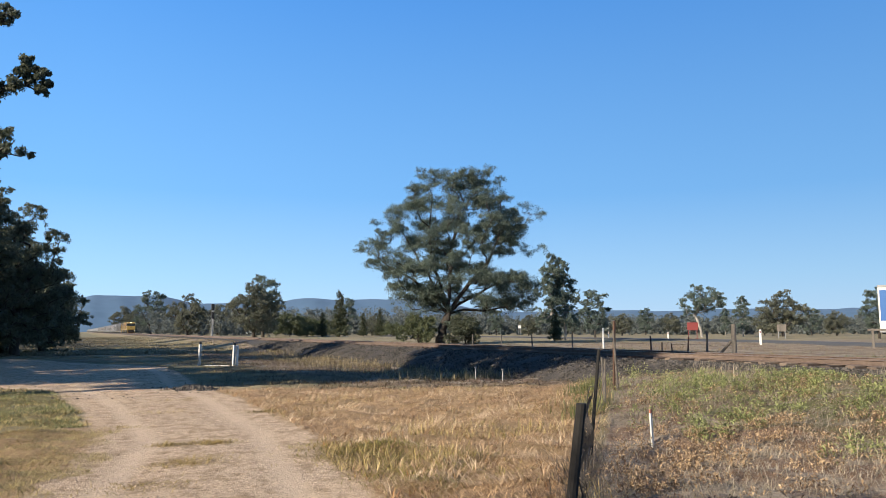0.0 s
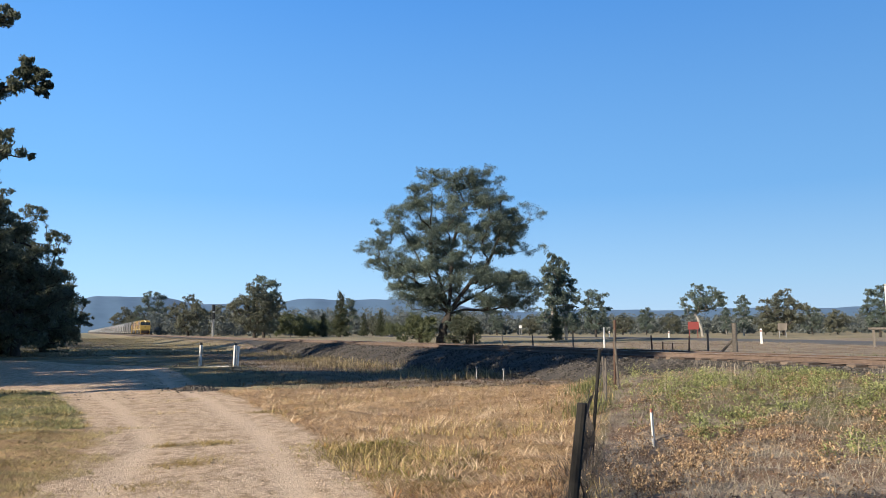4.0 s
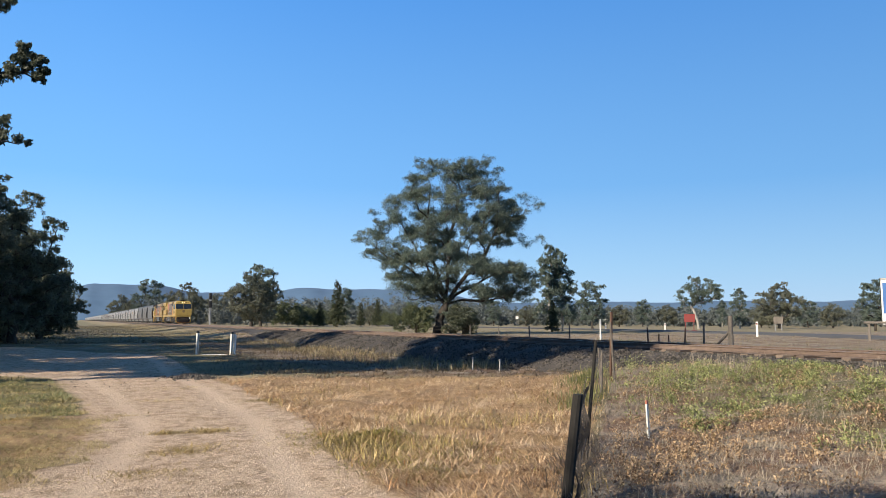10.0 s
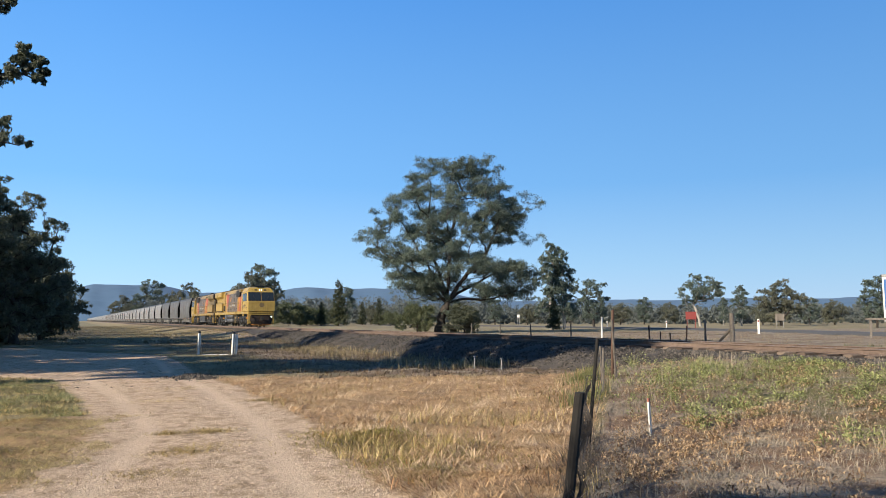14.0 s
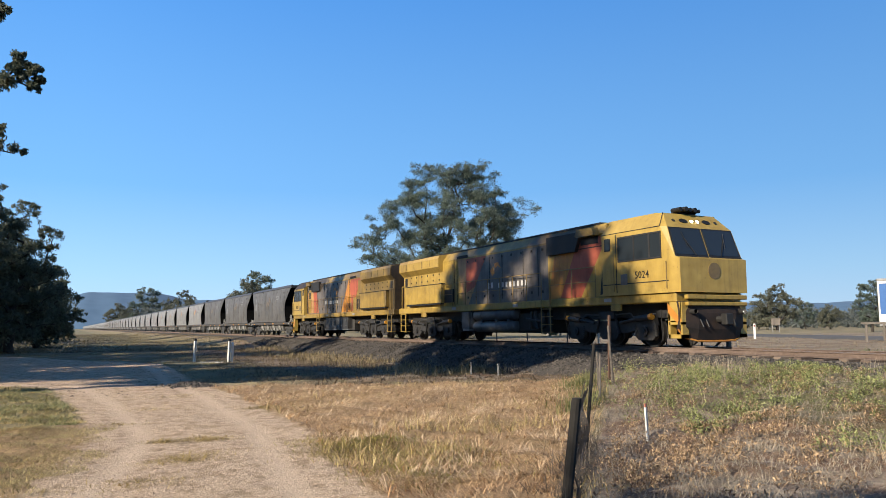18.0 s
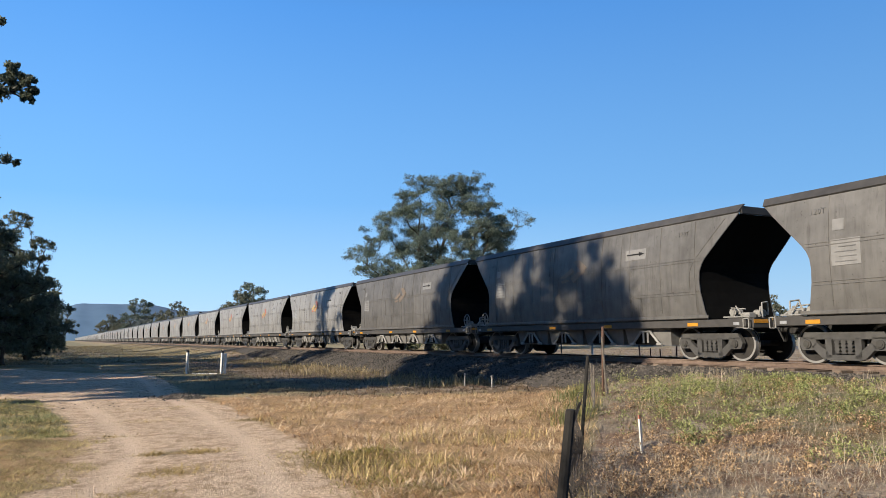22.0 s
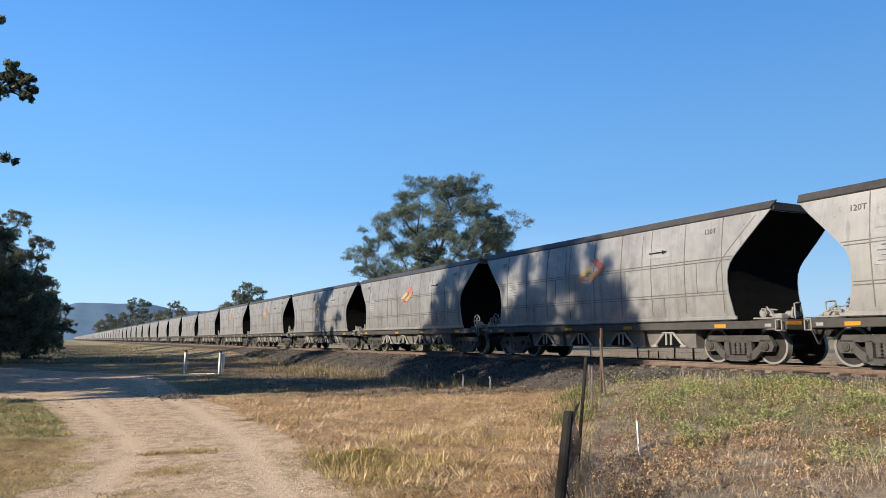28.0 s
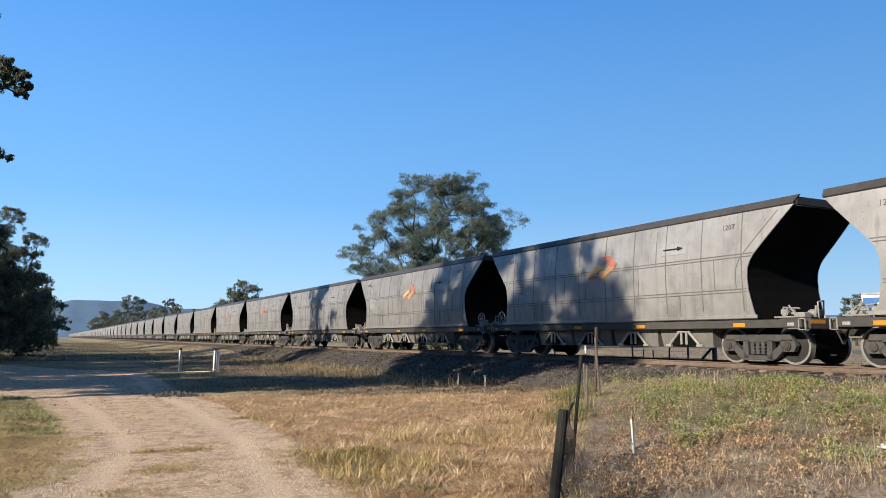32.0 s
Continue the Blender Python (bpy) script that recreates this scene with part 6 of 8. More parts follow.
            livery(lo, s, B, [(3.78, 1.9), (3.78, 3.5), (4.5, 3.5), (5.6, 1.9)], YELLOW, "yellow_band", "yellow slanted band", 0.010)
            livery(lo, s, B, [(4.1, 3.9), (5.4, 3.9), (6.6, 1.76), (5.3, 1.76), (4.0, 3.5)], RED, "red_band", "faded red slanted band", 0.014)
            livery(lo, s, B, [(5.4, 3.9), (7.0, 3.3), (7.4, 1.76), (6.2, 1.76)], ORANGE, "orange_band", "faded orange slanted band", 0.012)
        else:
            livery(lo, s, B, [(13.7, 3.92), (14.5, 3.92), (14.2, 1.74), (12.2, 1.74)], ORANGE, "orange_band", "faded orange slanted band", 0.012)
            livery(lo, s, B, [(13.9, 3.6), (14.3, 3.92), (16.1, 3.92), (15.2, 2.75), (14.6, 2.55), (14.55, 1.80), (14.2, 1.80), (14.2, 2.6)], RED, "red_band", "faded red slanted band", 0.014)
            livery(lo, s, B, [(3.8, 1.8), (3.8, 3.42), (5.5, 3.42), (5.8, 1.8)], FADED_PANEL, "orange_band", "faded pale orange panel", 0.012)
            livery(lo, s, B, [(5.8, 1.8), (5.5, 3.42), (6.3, 3.42), (6.9, 1.8)], RED, "red_band", "faded red panel", 0.012)
        # lettering of the operator stands as plain bars
        for k in range(11):
            if k != 2:
                t0 = 12.1 - 0.31 * k if s < 0 else 8.6 + 0.28 * k
                part("lettering_bar", boxes((s * (B + 0.012), s * (B + 0.020), t0 - 0.075, t0 + 0.075, 2.40, 2.66 if k < 2 else 2.62)), LETTER_WHITE, lo, "white lettering bar")
        l0 = 11.0 if s < 0 else 10.4
        part("flank_badge", slabs(s * (B + 0.010), s * (B + 0.018), [(l0, 3.25), (l0 + 0.25, 3.55), (l0 + 0.6, 3.5), (l0 + 0.5, 3.3), (l0 + 0.3, 3.38)], [(l0 + 0.65, 3.4), (l0 + 0.95, 3.2), (l0 + 0.75, 2.95), (l0 + 0.55, 3.05)]), ORANGE, lo, "orange flame badge")
        for y in (8.1, 9.2, 10.9, 12.0) if s < 0 else (6.6, 8.2, 9.8, 11.4, 13.0):
            part("door_seam", boxes((s * (B + 0.008), s * (B + 0.020), y - 0.015, y + 0.015, 1.9, 3.85)), SOOT, lo)
        # crew door, painted shade behind the cab, latches and hinges along the flank
        part("cab_recess", slabs(s * (B + 0.004), s * (B + 0.016), [(3.77, 1.80), (3.77, 3.9), (3.95, 3.7), (4.05, 2.7), (4.2, 1.80)]), BLACK, lo, "black panel painted as shade behind the cab")
        if s > 0:
            door = part("crew_door", boxes((s * B, s * (B + 0.03), 4.30, 4.95, 1.85, 3.62), bevel=0.01), YELLOW, lo, "yellow crew door")
            part("pane", boxes((s * (B + 0.028), s * (B + 0.036), 4.42, 4.80, 2.95, 3.45)), DUSTY_GLASS, door)
        for k in range(9):
            y = (7.75 + 0.78 * k) if s < 0 else (7.0 + 0.86 * k)
            for z in (2.02, 3.72):
                part("hinge", boxes((s * (B + 0.008), s * (B + 0.034), y, y + 0.07, z, z + 0.10)), SOOT, lo)
        for y in (13.9, 15.35) if s > 0 else (15.15, 15.45):
            part("body_seam", boxes((s * (B + 0.004), s * (B + 0.02), y - 0.012, y + 0.012, 1.8, 4.0)), SOOT, lo)
        # vents under the roof by the cab
        part("vent_box", slabs(s * (B - 0.02), s * (B + 0.16), [(5.45, 3.46), (7.3, 3.46), (7.3, 4.16), (5.1, 4.16)]), SOOT, lo, "black dynamic brake housing")
        part("vent_mouth", boxes((s * (B - 0.01), s * (B + 0.03), 4.25, 5.25, 3.66, 3.92)), BLACK, lo)
        part("vent_hood", slabs(s * (B - 0.02), s * (B + 0.26), [(4.15, 3.94), (4.30, 4.22), (5.2, 4.22), (5.3, 3.98), (5.2, 3.94)]), YELLOW, lo, "yellow vent hood")
        part("mid_seam", boxes((s * (B + 0.014), s * (B + 0.022), 3.8, 7.3, 3.52, 3.56)), SOOT, lo)
        grille(lo, s, 14.05, 15.1, 3.98, 4.12, B + 0.03)
        # radiator compartment flares out at the tail
        part("radiator_wing", flare_mesh(s), YELLOW, lo, "flared radiator compartment")
        part("side_box", boxes((s * B, s * 1.45, 16.5, 20.9, 1.90, 2.86), bevel=0.02), YELLOW, lo, "flat yellow equipment box")
        for k in range(4):
            y = 17.7 + 1.0 * k
            part("wing_seam", boxes((s * 1.485, s * 1.497, y - 0.012, y + 0.012, 3.78, 4.14)), SOOT, lo)
        part("box_lip", boxes((s * (B + 0.01), s * 1.47, 16.45, 20.95, 2.86, 2.89)), SOOT, lo)
        # black blocks stand in for the shaded gaps under and beside the box
        part("box_foot", boxes((s * (B + 0.01), s * 1.42, 16.6, 20.8, 1.82, 1.90)), BLACK, lo)
        part("box_gap", boxes((s * B, s * (B + 0.06), 15.5, 16.45, 1.9, 2.55)), BLACK, lo)
        part("flank_door", boxes((s * B, s * (B + 0.02), 15.6, 16.35, 2.65, 3.8), bevel=0.008), YELLOW, lo)
        for k in range(6):
            y = 17.1 + 0.70 * k
            for z in (3.06, 3.34):
                part("latch", boxes((s * B, s * (B + 0.025), y, y + 0.07, z, z + 0.08)), SOOT, lo)
        handrail(lo, s, 7.6, 15.0, 8)
        handrail(lo, s, 4.2, 7.0, 3)
        handrail(lo, s, 15.3, 16.3, 2)
        ladder = part("ladder", rods(((s * 1.42, 7.05, 0.40), (s * 1.42, 7.05, 1.75), 0.025), ((s * 1.42, 7.65, 0.40), (s * 1.42, 7.65, 1.75), 0.025), seg=6), RAIL_PAINT, lo, "grimy step ladder")
        for z in (0.45, 0.75, 1.05, 1.35):
            part("rung", boxes((s * 1.28, s * 1.44, 7.05, 7.65, z, z + 0.03)), RAIL_PAINT, ladder)
        tail = part("tail_steps", rods(((s * 1.38, 21.05, 0.40), (s * 1.38, 21.05, 1.75), 0.03), ((s * 1.38, 21.7, 0.40), (s * 1.38, 21.7, 1.75), 0.03), seg=6), YELLOW, lo, "yellow tail steps")
        for z in (0.42, 0.75, 1.08, 1.38):
            part("rung", boxes((s * 1.12, s * 1.40, 21.05, 21.7, z, z + 0.03)), YELLOW, tail)
        part("tail_rail", rods(((s * 1.34, 21.3, 1.75), (s * 1.34, 21.3, 2.95), 0.022), ((s * 1.34, 21.3, 2.95), (s * 1.30, 21.75, 2.95), 0.022), ((s * 1.30, 21.75, 2.95), (s * 1.30, 21.75, 1.75), 0.022), seg=6), YELLOW, lo)
        part("tail_window", boxes((s * B, s * (B + 0.012), 21.15, 21.45, 2.95, 3.4)), BLACK, lo)
        # under the frame: air tanks on one side, fuel tank and boxes on the other
        if s < 0:
            for z in (0.70, 1.21):
                t = bmesh.new()
                rod(t, (s * 1.13, 9.95, z), (s * 1.13, 13.36, z), 0.235, 20)
                for y in (9.95, 13.36):
                    bmesh.ops.create_uvsphere(t, u_segments=20, v_segments=8, radius=0.235, matrix=Matrix.Translation((s * 1.13, y, z)) @ Matrix.Diagonal((1, 0.45, 1, 1)))
                for f in t.faces:
                    f.smooth = len(f.verts) < 5
                tank = part("air_tank", t, TANK_GREY, lo, "long grey air reservoir")
                for y in (10.35, 11.35, 12.6):
                    part("strap", rods(((s * 1.13, y, z), (s * 1.13, y + 0.03, z), 0.243), seg=20), TANK_GREY, tank)
                    part("bracket", boxes((s * 1.10, s * 1.32, y - 0.04, y + 0.07, z + 0.20, z + 0.31), bevel=0.01), TANK_GREY, tank)
            kit = part("equipment_box", boxes((s * 0.9, s * 1.36, 13.76, 14.49, 0.60, 1.40), bevel=0.02), TANK_GREY, lo, "grey equipment box")
            part("cover", boxes((s * 1.36, s * 1.385, 13.82, 14.43, 0.72, 1.34), bevel=0.01), TANK_GREY, kit)
            part("foot", boxes((s * 1.0, s * 1.34, 13.80, 14.40, 0.50, 0.60), bevel=0.01), GALV, kit)
            part("drain_pipe", rods(((s * 1.30, 13.62, 1.50), (s * 1.30, 13.52, 0.60), 0.03), seg=8), TANK_GREY, lo)
            part("compressor", boxes((s * 0.8, s * 1.2, 7.9, 8.9, 0.6, 1.3), bevel=0.08), RUNGEAR, lo)
            part("pipework", rods(((s * 1.25, 7.9, 0.9), (s * 1.25, 9.0, 1.0), 0.05), ((s * 1.25, 8.2, 0.6), (s * 1.25, 8.3, 1.3), 0.06), ((s * 1.25, 8.7, 0.6), (s * 1.25, 8.6, 1.3), 0.05)), RUNGEAR, lo)
        else:
            for k in range(3):
                y = 9.1 + 1.62 * k
                bx = part("battery_box", boxes((s * 0.9, s * 1.34, y, y + 1.58, 0.62, 1.38), bevel=0.015), BOX_DARK, lo, "dark grey battery box with latches")
                part("latch", boxes(*[(s * 1.34, s * 1.36, y + dy, y + dy + 0.12, z, z + 0.05) for dy in (0.25, 1.15) for z in (0.78, 1.18)]), GALV, bx)
            part("box_rail", boxes((s * 0.9, s * 1.38, 9.0, 14.0, 0.54, 0.60)), GALV, lo)
    part("fuel_tank", boxes((-1.05, 1.05, 7.6, 14.2, 0.42, 1.30), bevel=0.10), SOOT, lo, "black fuel tank")
    # the dark brown includes the shade between the coupled locomotives
    part("tail_wall", tail_plate(), BROWN_SOOT_SHADE, lo, "end wall of the hood, brown soot with shade painted in")
    part("tail_coupler", rods(((0, LOCO_L - 0.3, 0.88), (0, LOCO_L + 0.35, 0.88), 0.12)), SOOT, lo)
    wheels = []
    for y in (3.9, LOCO_L - 3.9):
        wheels.append(loco_bogie(lo, y)[1])
    return lo, wheels


def tail_plate():
    """The end wall follows the hood and the flared radiator wings."""
    prof = [(-1.17, 1.75), (1.17, 1.75), (1.17, 3.46), (1.44, 3.76), (1.44, 4.14), (1.38, 4.28), (0.88, 4.34), (-0.88, 4.34), (-1.38, 4.28), (-1.44, 4.14), (-1.44, 3.76), (-1.17, 3.46)]
    bm = bmesh.new()
    a = [bm.verts.new((x, LOCO_L - 0.42, z)) for x, z in prof]
    b = [bm.verts.new((x, LOCO_L - 0.36, z)) for x, z in prof]
    bm.faces.new(a), bm.faces.new(b[::-1])
    for i in range(len(prof)):
        j = (i + 1) % len(prof)
        bm.faces.new((a[j], a[i], b[i], b[j]))
    return bm


def flare_mesh(s):
    bm = bmesh.new()
    prof = [(1.20, 3.46), (1.49, 3.74), (1.49, 4.16), (1.42, 4.32), (0.9, 4.39), (0.9, 3.46)]
    a = [bm.verts.new((s * x, 16.7, z)) for x, z in prof]
    b = [bm.verts.new((s * x, LOCO_L - 0.40, z)) for x, z in prof]
    bm.faces.new(a), bm.faces.new(b[::-1])
    for i in range(len(prof)):
        j = (i + 1) % len(prof)
        bm.faces.new((a[i], a[j], b[j], b[i]))
    return bm


loco_1, loco_wheels = build_loco()
loco_2 = copy_thing(loco_1, pose(0, 0, 0, 0, 0, 180))
part("sooty_roof", slabs(-1.07, 1.07, [(1.0, 4.30), (1.5, 4.385), (3.75, 4.385), (3.75, 4.37), (1.5, 4.36)]), BROWN_SOOT_SHADE, loco_2, "brown soot on the cab roof")
for s in (-1, 1):
    bm = bmesh.new()
    q = [(s * 1.487, 0.9, 3.845), (s * 1.487, 3.75, 3.845), (s * 1.075, 3.75, 4.376), (s * 1.075, 1.5, 4.376), (s * 1.105, 1.12, 4.325)]
    q2 = [(x - s * 0.01, y, z - 0.012) for x, y, z in q]
    f, g = [bm.verts.new(p) for p in q], [bm.verts.new(p) for p in q2]
    bm.faces.new(f), bm.faces.new(g[::-1])
    for i in range(5):
        bm.faces.new((f[i], f[(i + 1) % 5], g[(i + 1) % 5], g[i]))
    part("sooty_flank", bm, BROWN_SOOT_SHADE, loco_2, "brown soot on the cab shoulder")
    part("sooty_hood", slabs(s * 1.236, s * 1.242, [(5.3, 3.42), (5.3, 3.98), (8.2, 3.98), (7.4, 3.5)]), BROWN_SOOT_SHADE, loco_2, "soot staining below the exhaust")
for o in loco_1.children:
    if o.name.startswith("side_window"):
        o.material_slots[0].link = "OBJECT"
        o.material_slots[0].material = GLASS
        o["label"] = "dark cab side window"
for o in loco_2.children_recursive:
    if o.type == "MESH" and o.material_slots and o.material_slots[0].material in (YELLOW, CAB_YELLOW):
        sooty = YELLOW_SOOT_SHADE if o.material_slots[0].material == YELLOW else CAB_SOOTY
        o.material_slots[0].link = "OBJECT"
        o.material_slots[0].material = sooty
loco_2["label"] = "sooty yellow diesel locomotive coupled back to front"
for lo, s, number in ((loco_1, -1, "5024"), (loco_2, 1, "5031")):
    part("fleet_number", words(number, 0.34, BLACK, "fleet_number"), BLACK, lo, "black fleet number", at=pose(s * 1.488, 1.75, 2.24, 0, 0, 0) @ pose(0, 0, 0, 90, 0, 90 if s > 0 else -90))

wagon, wagon_wheels = build_wagon(True)
far_wagon, _ = build_wagon(False)
WAGONS, FAR_WAGONS = 26, 64
wagons = [wagon] + [copy_thing(wagon, pose(0, 0, 0)) for i in range(WAGONS - 1)] + [far_wagon] + [copy_thing(far_wagon, pose(0, 0, 0)) for i in range(FAR_WAGONS - 1)]

# the first wagons carry more coal dust
for w in wagons[:3]:
    for o in w.children:
        if o.name.startswith(("hopper_side", "lower_flange")):
            o.material_slots[0].link = "OBJECT"
            o.material_slots[0].material = WAGON_DUSTY
        elif o.name.startswith(("rib", "seam", "edge_seam", "patch_seam")):
            o.material_slots[0].link = "OBJECT"
            o.material_slots[0].material = WAGON_DUSTY
        elif o.name.startswith(("arrow_panel", "data_panel", "small_panel")):
            o.material_slots[0].link = "OBJECT"
            o.material_slots[0].material = DULL_DECAL
        elif o.name.startswith("badge_"):
            o.material_slots[0].link = "OBJECT"
            o.material_slots[0].material = BADGE_DULL
            o["label"] = "arm of a badge almost hidden by coal dust"
    w["label"] = "dark grey coal hopper wagon dulled with coal dust"

# hand brakes stand only at every second coupling
for n, w in enumerate(wagons[:WAGONS]):
    for o in list(w.children):
        if o.name.startswith("lead_hand_brake" if n % 2 else "tail_hand_brake"):
            bpy.data.objects.remove(o)
        elif "hand_brake" in o.name:
            o.name = "hand_brake"


# ---- loose and small things ----
def on_land(x, y):
    return float(land_z(x, y))


def post_thing(name, x, y, high, r, mat, label, category, lean=(0, 0), square=False, group="", sunk=0.3):
    z = on_land(x, y)
    bm = bmesh.new()
    if square:
        box(bm, -r, r, -r, r, -sunk, high, bevel=r * 0.25)
    else:
        rod(bm, (0, 0, -sunk), (0, 0, high), r, 10, r * 0.85)
    for v in bm.verts:
        t = max(0.0, v.co.z) / high
        v.co += Vector((lean[0] * t, lean[1] * t, 0)) + Vector((noise.noise((v.co.z * 3, x, 1)), noise.noise((v.co.z * 3, y, 2)), 0)) * r * 0.25
    ob = new(name, mesh_of(name, bm, mat))
    ob.matrix_basis = pose(x, y, z)
    return tagged(ob, label, category, group)


# the old fence that runs up to the line
post_thing("fence_post", 3.98, 5.6, 0.98, 0.055, CHARRED, "leaning black weathered timber fence post", "fence post", (0.15, -0.075), group="old fence posts")
post_thing("fence_post", 6.13, 8.09, 1.43, 0.026, CHARRED, "thin dark old timber fence post", "fence post", (0.20, -0.03), group="old fence posts")
post_thing("fence_post", 11.47, 14.08, 1.64, 0.027, RUST, "tall rusty brown fence post", "fence post", (0.10, 0.04), square=True, group="old fence posts")
post_thing("fence_post", 11.55, 14.0, 1.40, 0.03, OLD_WOOD, "grey split timber leaning on a rusty post", "fence post", (-0.12, 0.0), group="old fence posts")
post_thing("fence_post", 9.6, 12.1, 0.95, 0.03, OLD_WOOD, "thin grey fence dropper", "fence post", (0.05, 0.0), group="old fence posts")
post_thing("fence_post", 10.3, 12.95, 0.9, 0.03, OLD_WOOD, "thin grey fence dropper", "fence post", (-0.06, 0.0), group="old fence posts")
FENCE = [(3.98 + 0.10, 5.55), (6.2, 8.1), (9.62, 12.1), (11.4, 14.15)]


def fence_wires():
    for k, h in enumerate((0.25, 0.50, 0.75, 0.92)):
        line = []
        for (ax, ay), (bx, by) in zip(FENCE, FENCE[1:]):
            for i in range(7):
                t = i / 6
                x, y = ax + (bx - ax) * t, ay + (by - ay) * t
                p = (x, y, on_land(x, y) + h - 0.10 * math.sin(math.pi * t) + 0.02 * noise.noise((x * 2, h, 0)))
                if i or not line:
                    line.append(p)
        v, f = limb(line, 0.004, 0.004, 4)
        tagged(new("fence_wire", raw_mesh("fence_wire", np.array([tuple(q) for q in v]), np.array(f), WIRE)), "slack rusty fence wire strung between old posts", "wire", "fence wires")
    # netting beside the first post, sagging and rusted
    bm = bmesh.new()
    (ax, ay), (bx, by) = FENCE[0], FENCE[1]
    def net(u, v):
        x, y = ax + (bx - ax) * u, ay + (by - ay) * u
        return Vector((x + 0.05 * math.sin(v * 9 + u * 5), y, on_land(x, y) + 0.02 + 0.86 * v * (1 - 0.15 * math.sin(math.pi * u))))
    nu, nv = 34, 11
    for i in range(nu):
        for j in range(nv):
            a, b = net(i / nu, j / nv), net((i + 0.5) / nu, (j + 1) / nv)
            rod(bm, a, b, 0.0058, 3)
            rod(bm, b, net((i + 1) / nu, j / nv), 0.0058, 3)
    tagged(new("wire_netting", mesh_of("wire_netting", bm, OLD_NET)), "rusty wire netting hanging on the old fence", "netting")


fence_wires()

# survey stake
stake = tagged(new("survey_stake"), "white wooden survey stake with a red top", "stake")
stake.matrix_basis = pose(7.45, 8.32, on_land(7.45, 8.32), 0, -4, 20)
part("shaft", boxes((-0.022, 0.022, -0.012, 0.012, -0.2, 0.49)), WHITE, stake)
part("tip", boxes((-0.022, 0.022, -0.012, 0.012, 0.49, 0.54)), BADGE_RED, stake, "red painted tip")

# short pegs at the foot of the ballast
for x, y, high in ((12.3, 22.4, 0.42), (12.9, 21.6, 0.40)):
    peg = tagged(new("trackside_peg"), "short pale steel peg with a bent top below the ballast", "peg", "trackside pegs")
    peg.matrix_basis = pose(x, y, on_land(x, y), 0, 3, 30)
    part("shaft", boxes((-0.018, 0.018, -0.018, 0.018, -0.2, high), bevel=0.004), GALV, peg)
    part("head", boxes((-0.07, 0.05, -0.02, 0.02, high, high + 0.05), bevel=0.008), GALV, peg, "pale flat head")

# white culvert posts by the gravel track
for x, y, twin in ((5.27, 37.1, False), (6.75, 36.4, True)):
    m = tagged(new("culvert_post"), "white painted steel marker post with a dark cap", "marker post", "culvert posts")
    m.matrix_basis = pose(x, y, on_land(x, y), 0, 2, 28)
    part("shaft", boxes((-0.062, 0.062, -0.05, 0.05, -0.3, 1.0), bevel=0.012), WHITE, m)
    part("cap", boxes((-0.07, 0.07, -0.045, 0.045, 1.0, 1.10), bevel=0.02), BLACK, m, "dark cap")
    part("groove", boxes((-0.02, 0.02, -0.056, -0.05, 0.0, 0.98)), GALV, m)
    if twin:
        part("second_shaft", boxes((0.13, 0.24, -0.05, 0.05, -0.3, 0.98), bevel=0.012), WHITE, m)
bar = tagged(new("culvert_rail", mesh_of("culvert_rail", boxes((-0.62, 0.62, -0.025, 0.025, -0.05, 0.03), bevel=0.012), WHITE)), "low white rail lying between two marker posts", "rail")
bar.matrix_basis = pose(6.0, 36.7, on_land(6.0, 36.7), 0, 0, -25)

# railway signal
sig = tagged(new("railway_signal"), "tall pale railway signal mast with black lamp heads", "railway signal")
sig.matrix_basis = pose(20.5, 130.5, 0.3)
part("mast", rods(((0, 0, 0), (0, 0, 5.0), 0.11)), GALV, sig)
for z in (4.9, 3.5):
    head = part("signal_head", boxes((-0.25, 0.25, -0.16, 0.16, z, z + 1.1), bevel=0.05), BLACK, sig, "black signal head")
    part("hood", rods(((0, -0.15, z + 0.75), (0, -0.38, z + 0.75), 0.11), ((0, -0.15, z + 0.35), (0, -0.38, z + 0.35), 0.11)), BLACK, head)
part("ladder", rods(((-0.2, 0.2, 0), (-0.2, 0.2, 4.9), 0.025), ((0.2, 0.2, 0), (0.2, 0.2, 4.9), 0.025), seg=5), GALV, sig)
part("base", boxes((-0.3, 0.3, -0.3, 0.3, -0.2, 0.15), bevel=0.03), WHITE, sig)

# the fence beyond the line
FAR_FENCE_X = 22.0
for az, high, r, mat, label in ((42.0, 0.95, 0.04, RUST, "thin dark fence post beside the line"), (42.7, 0.70, 0.03, RUST, "short dark fence dropper"), (43.5, 0.66, 0.03, RUST, "short dark fence dropper"), (44.5, 0.95, 0.035, RUST, "thin dark fence post beside the line"), (45.9, 1.20, 0.045, OLD_WOOD, "grey timber fence post"), (47.75, 1.45, 0.10, OLD_WOOD, "stout grey timber strainer post"), (36.2, 1.0, 0.04, OLD_WOOD, "grey timber fence post"), (33.2, 1.0, 0.04, OLD_WOOD, "grey timber fence post"), (30.8, 1.0, 0.04, OLD_WOOD, "grey timber fence post"), (28.6, 1.0, 0.04, OLD_WOOD, "grey timber fence post"), (38.5, 1.35, 0.05, WHITE, "pale painted fence post")):
    y = FAR_FENCE_X / math.tan(radians(az))
    post_thing("line_fence_post", FAR_FENCE_X, y, high, r, mat, label, "fence post", (rng.normal(0, 0.03), rng.normal(0, 0.03)), group="far fence posts")
y = FAR_FENCE_X / math.tan(radians(47.75))
brace = tagged(new("fence_brace", mesh_of("fence_brace", rods(((0, 0, 0.85), (0.0, 0.95, 0.05), 0.05)), OLD_WOOD)), "slanting timber brace against a strainer post", "fence brace")
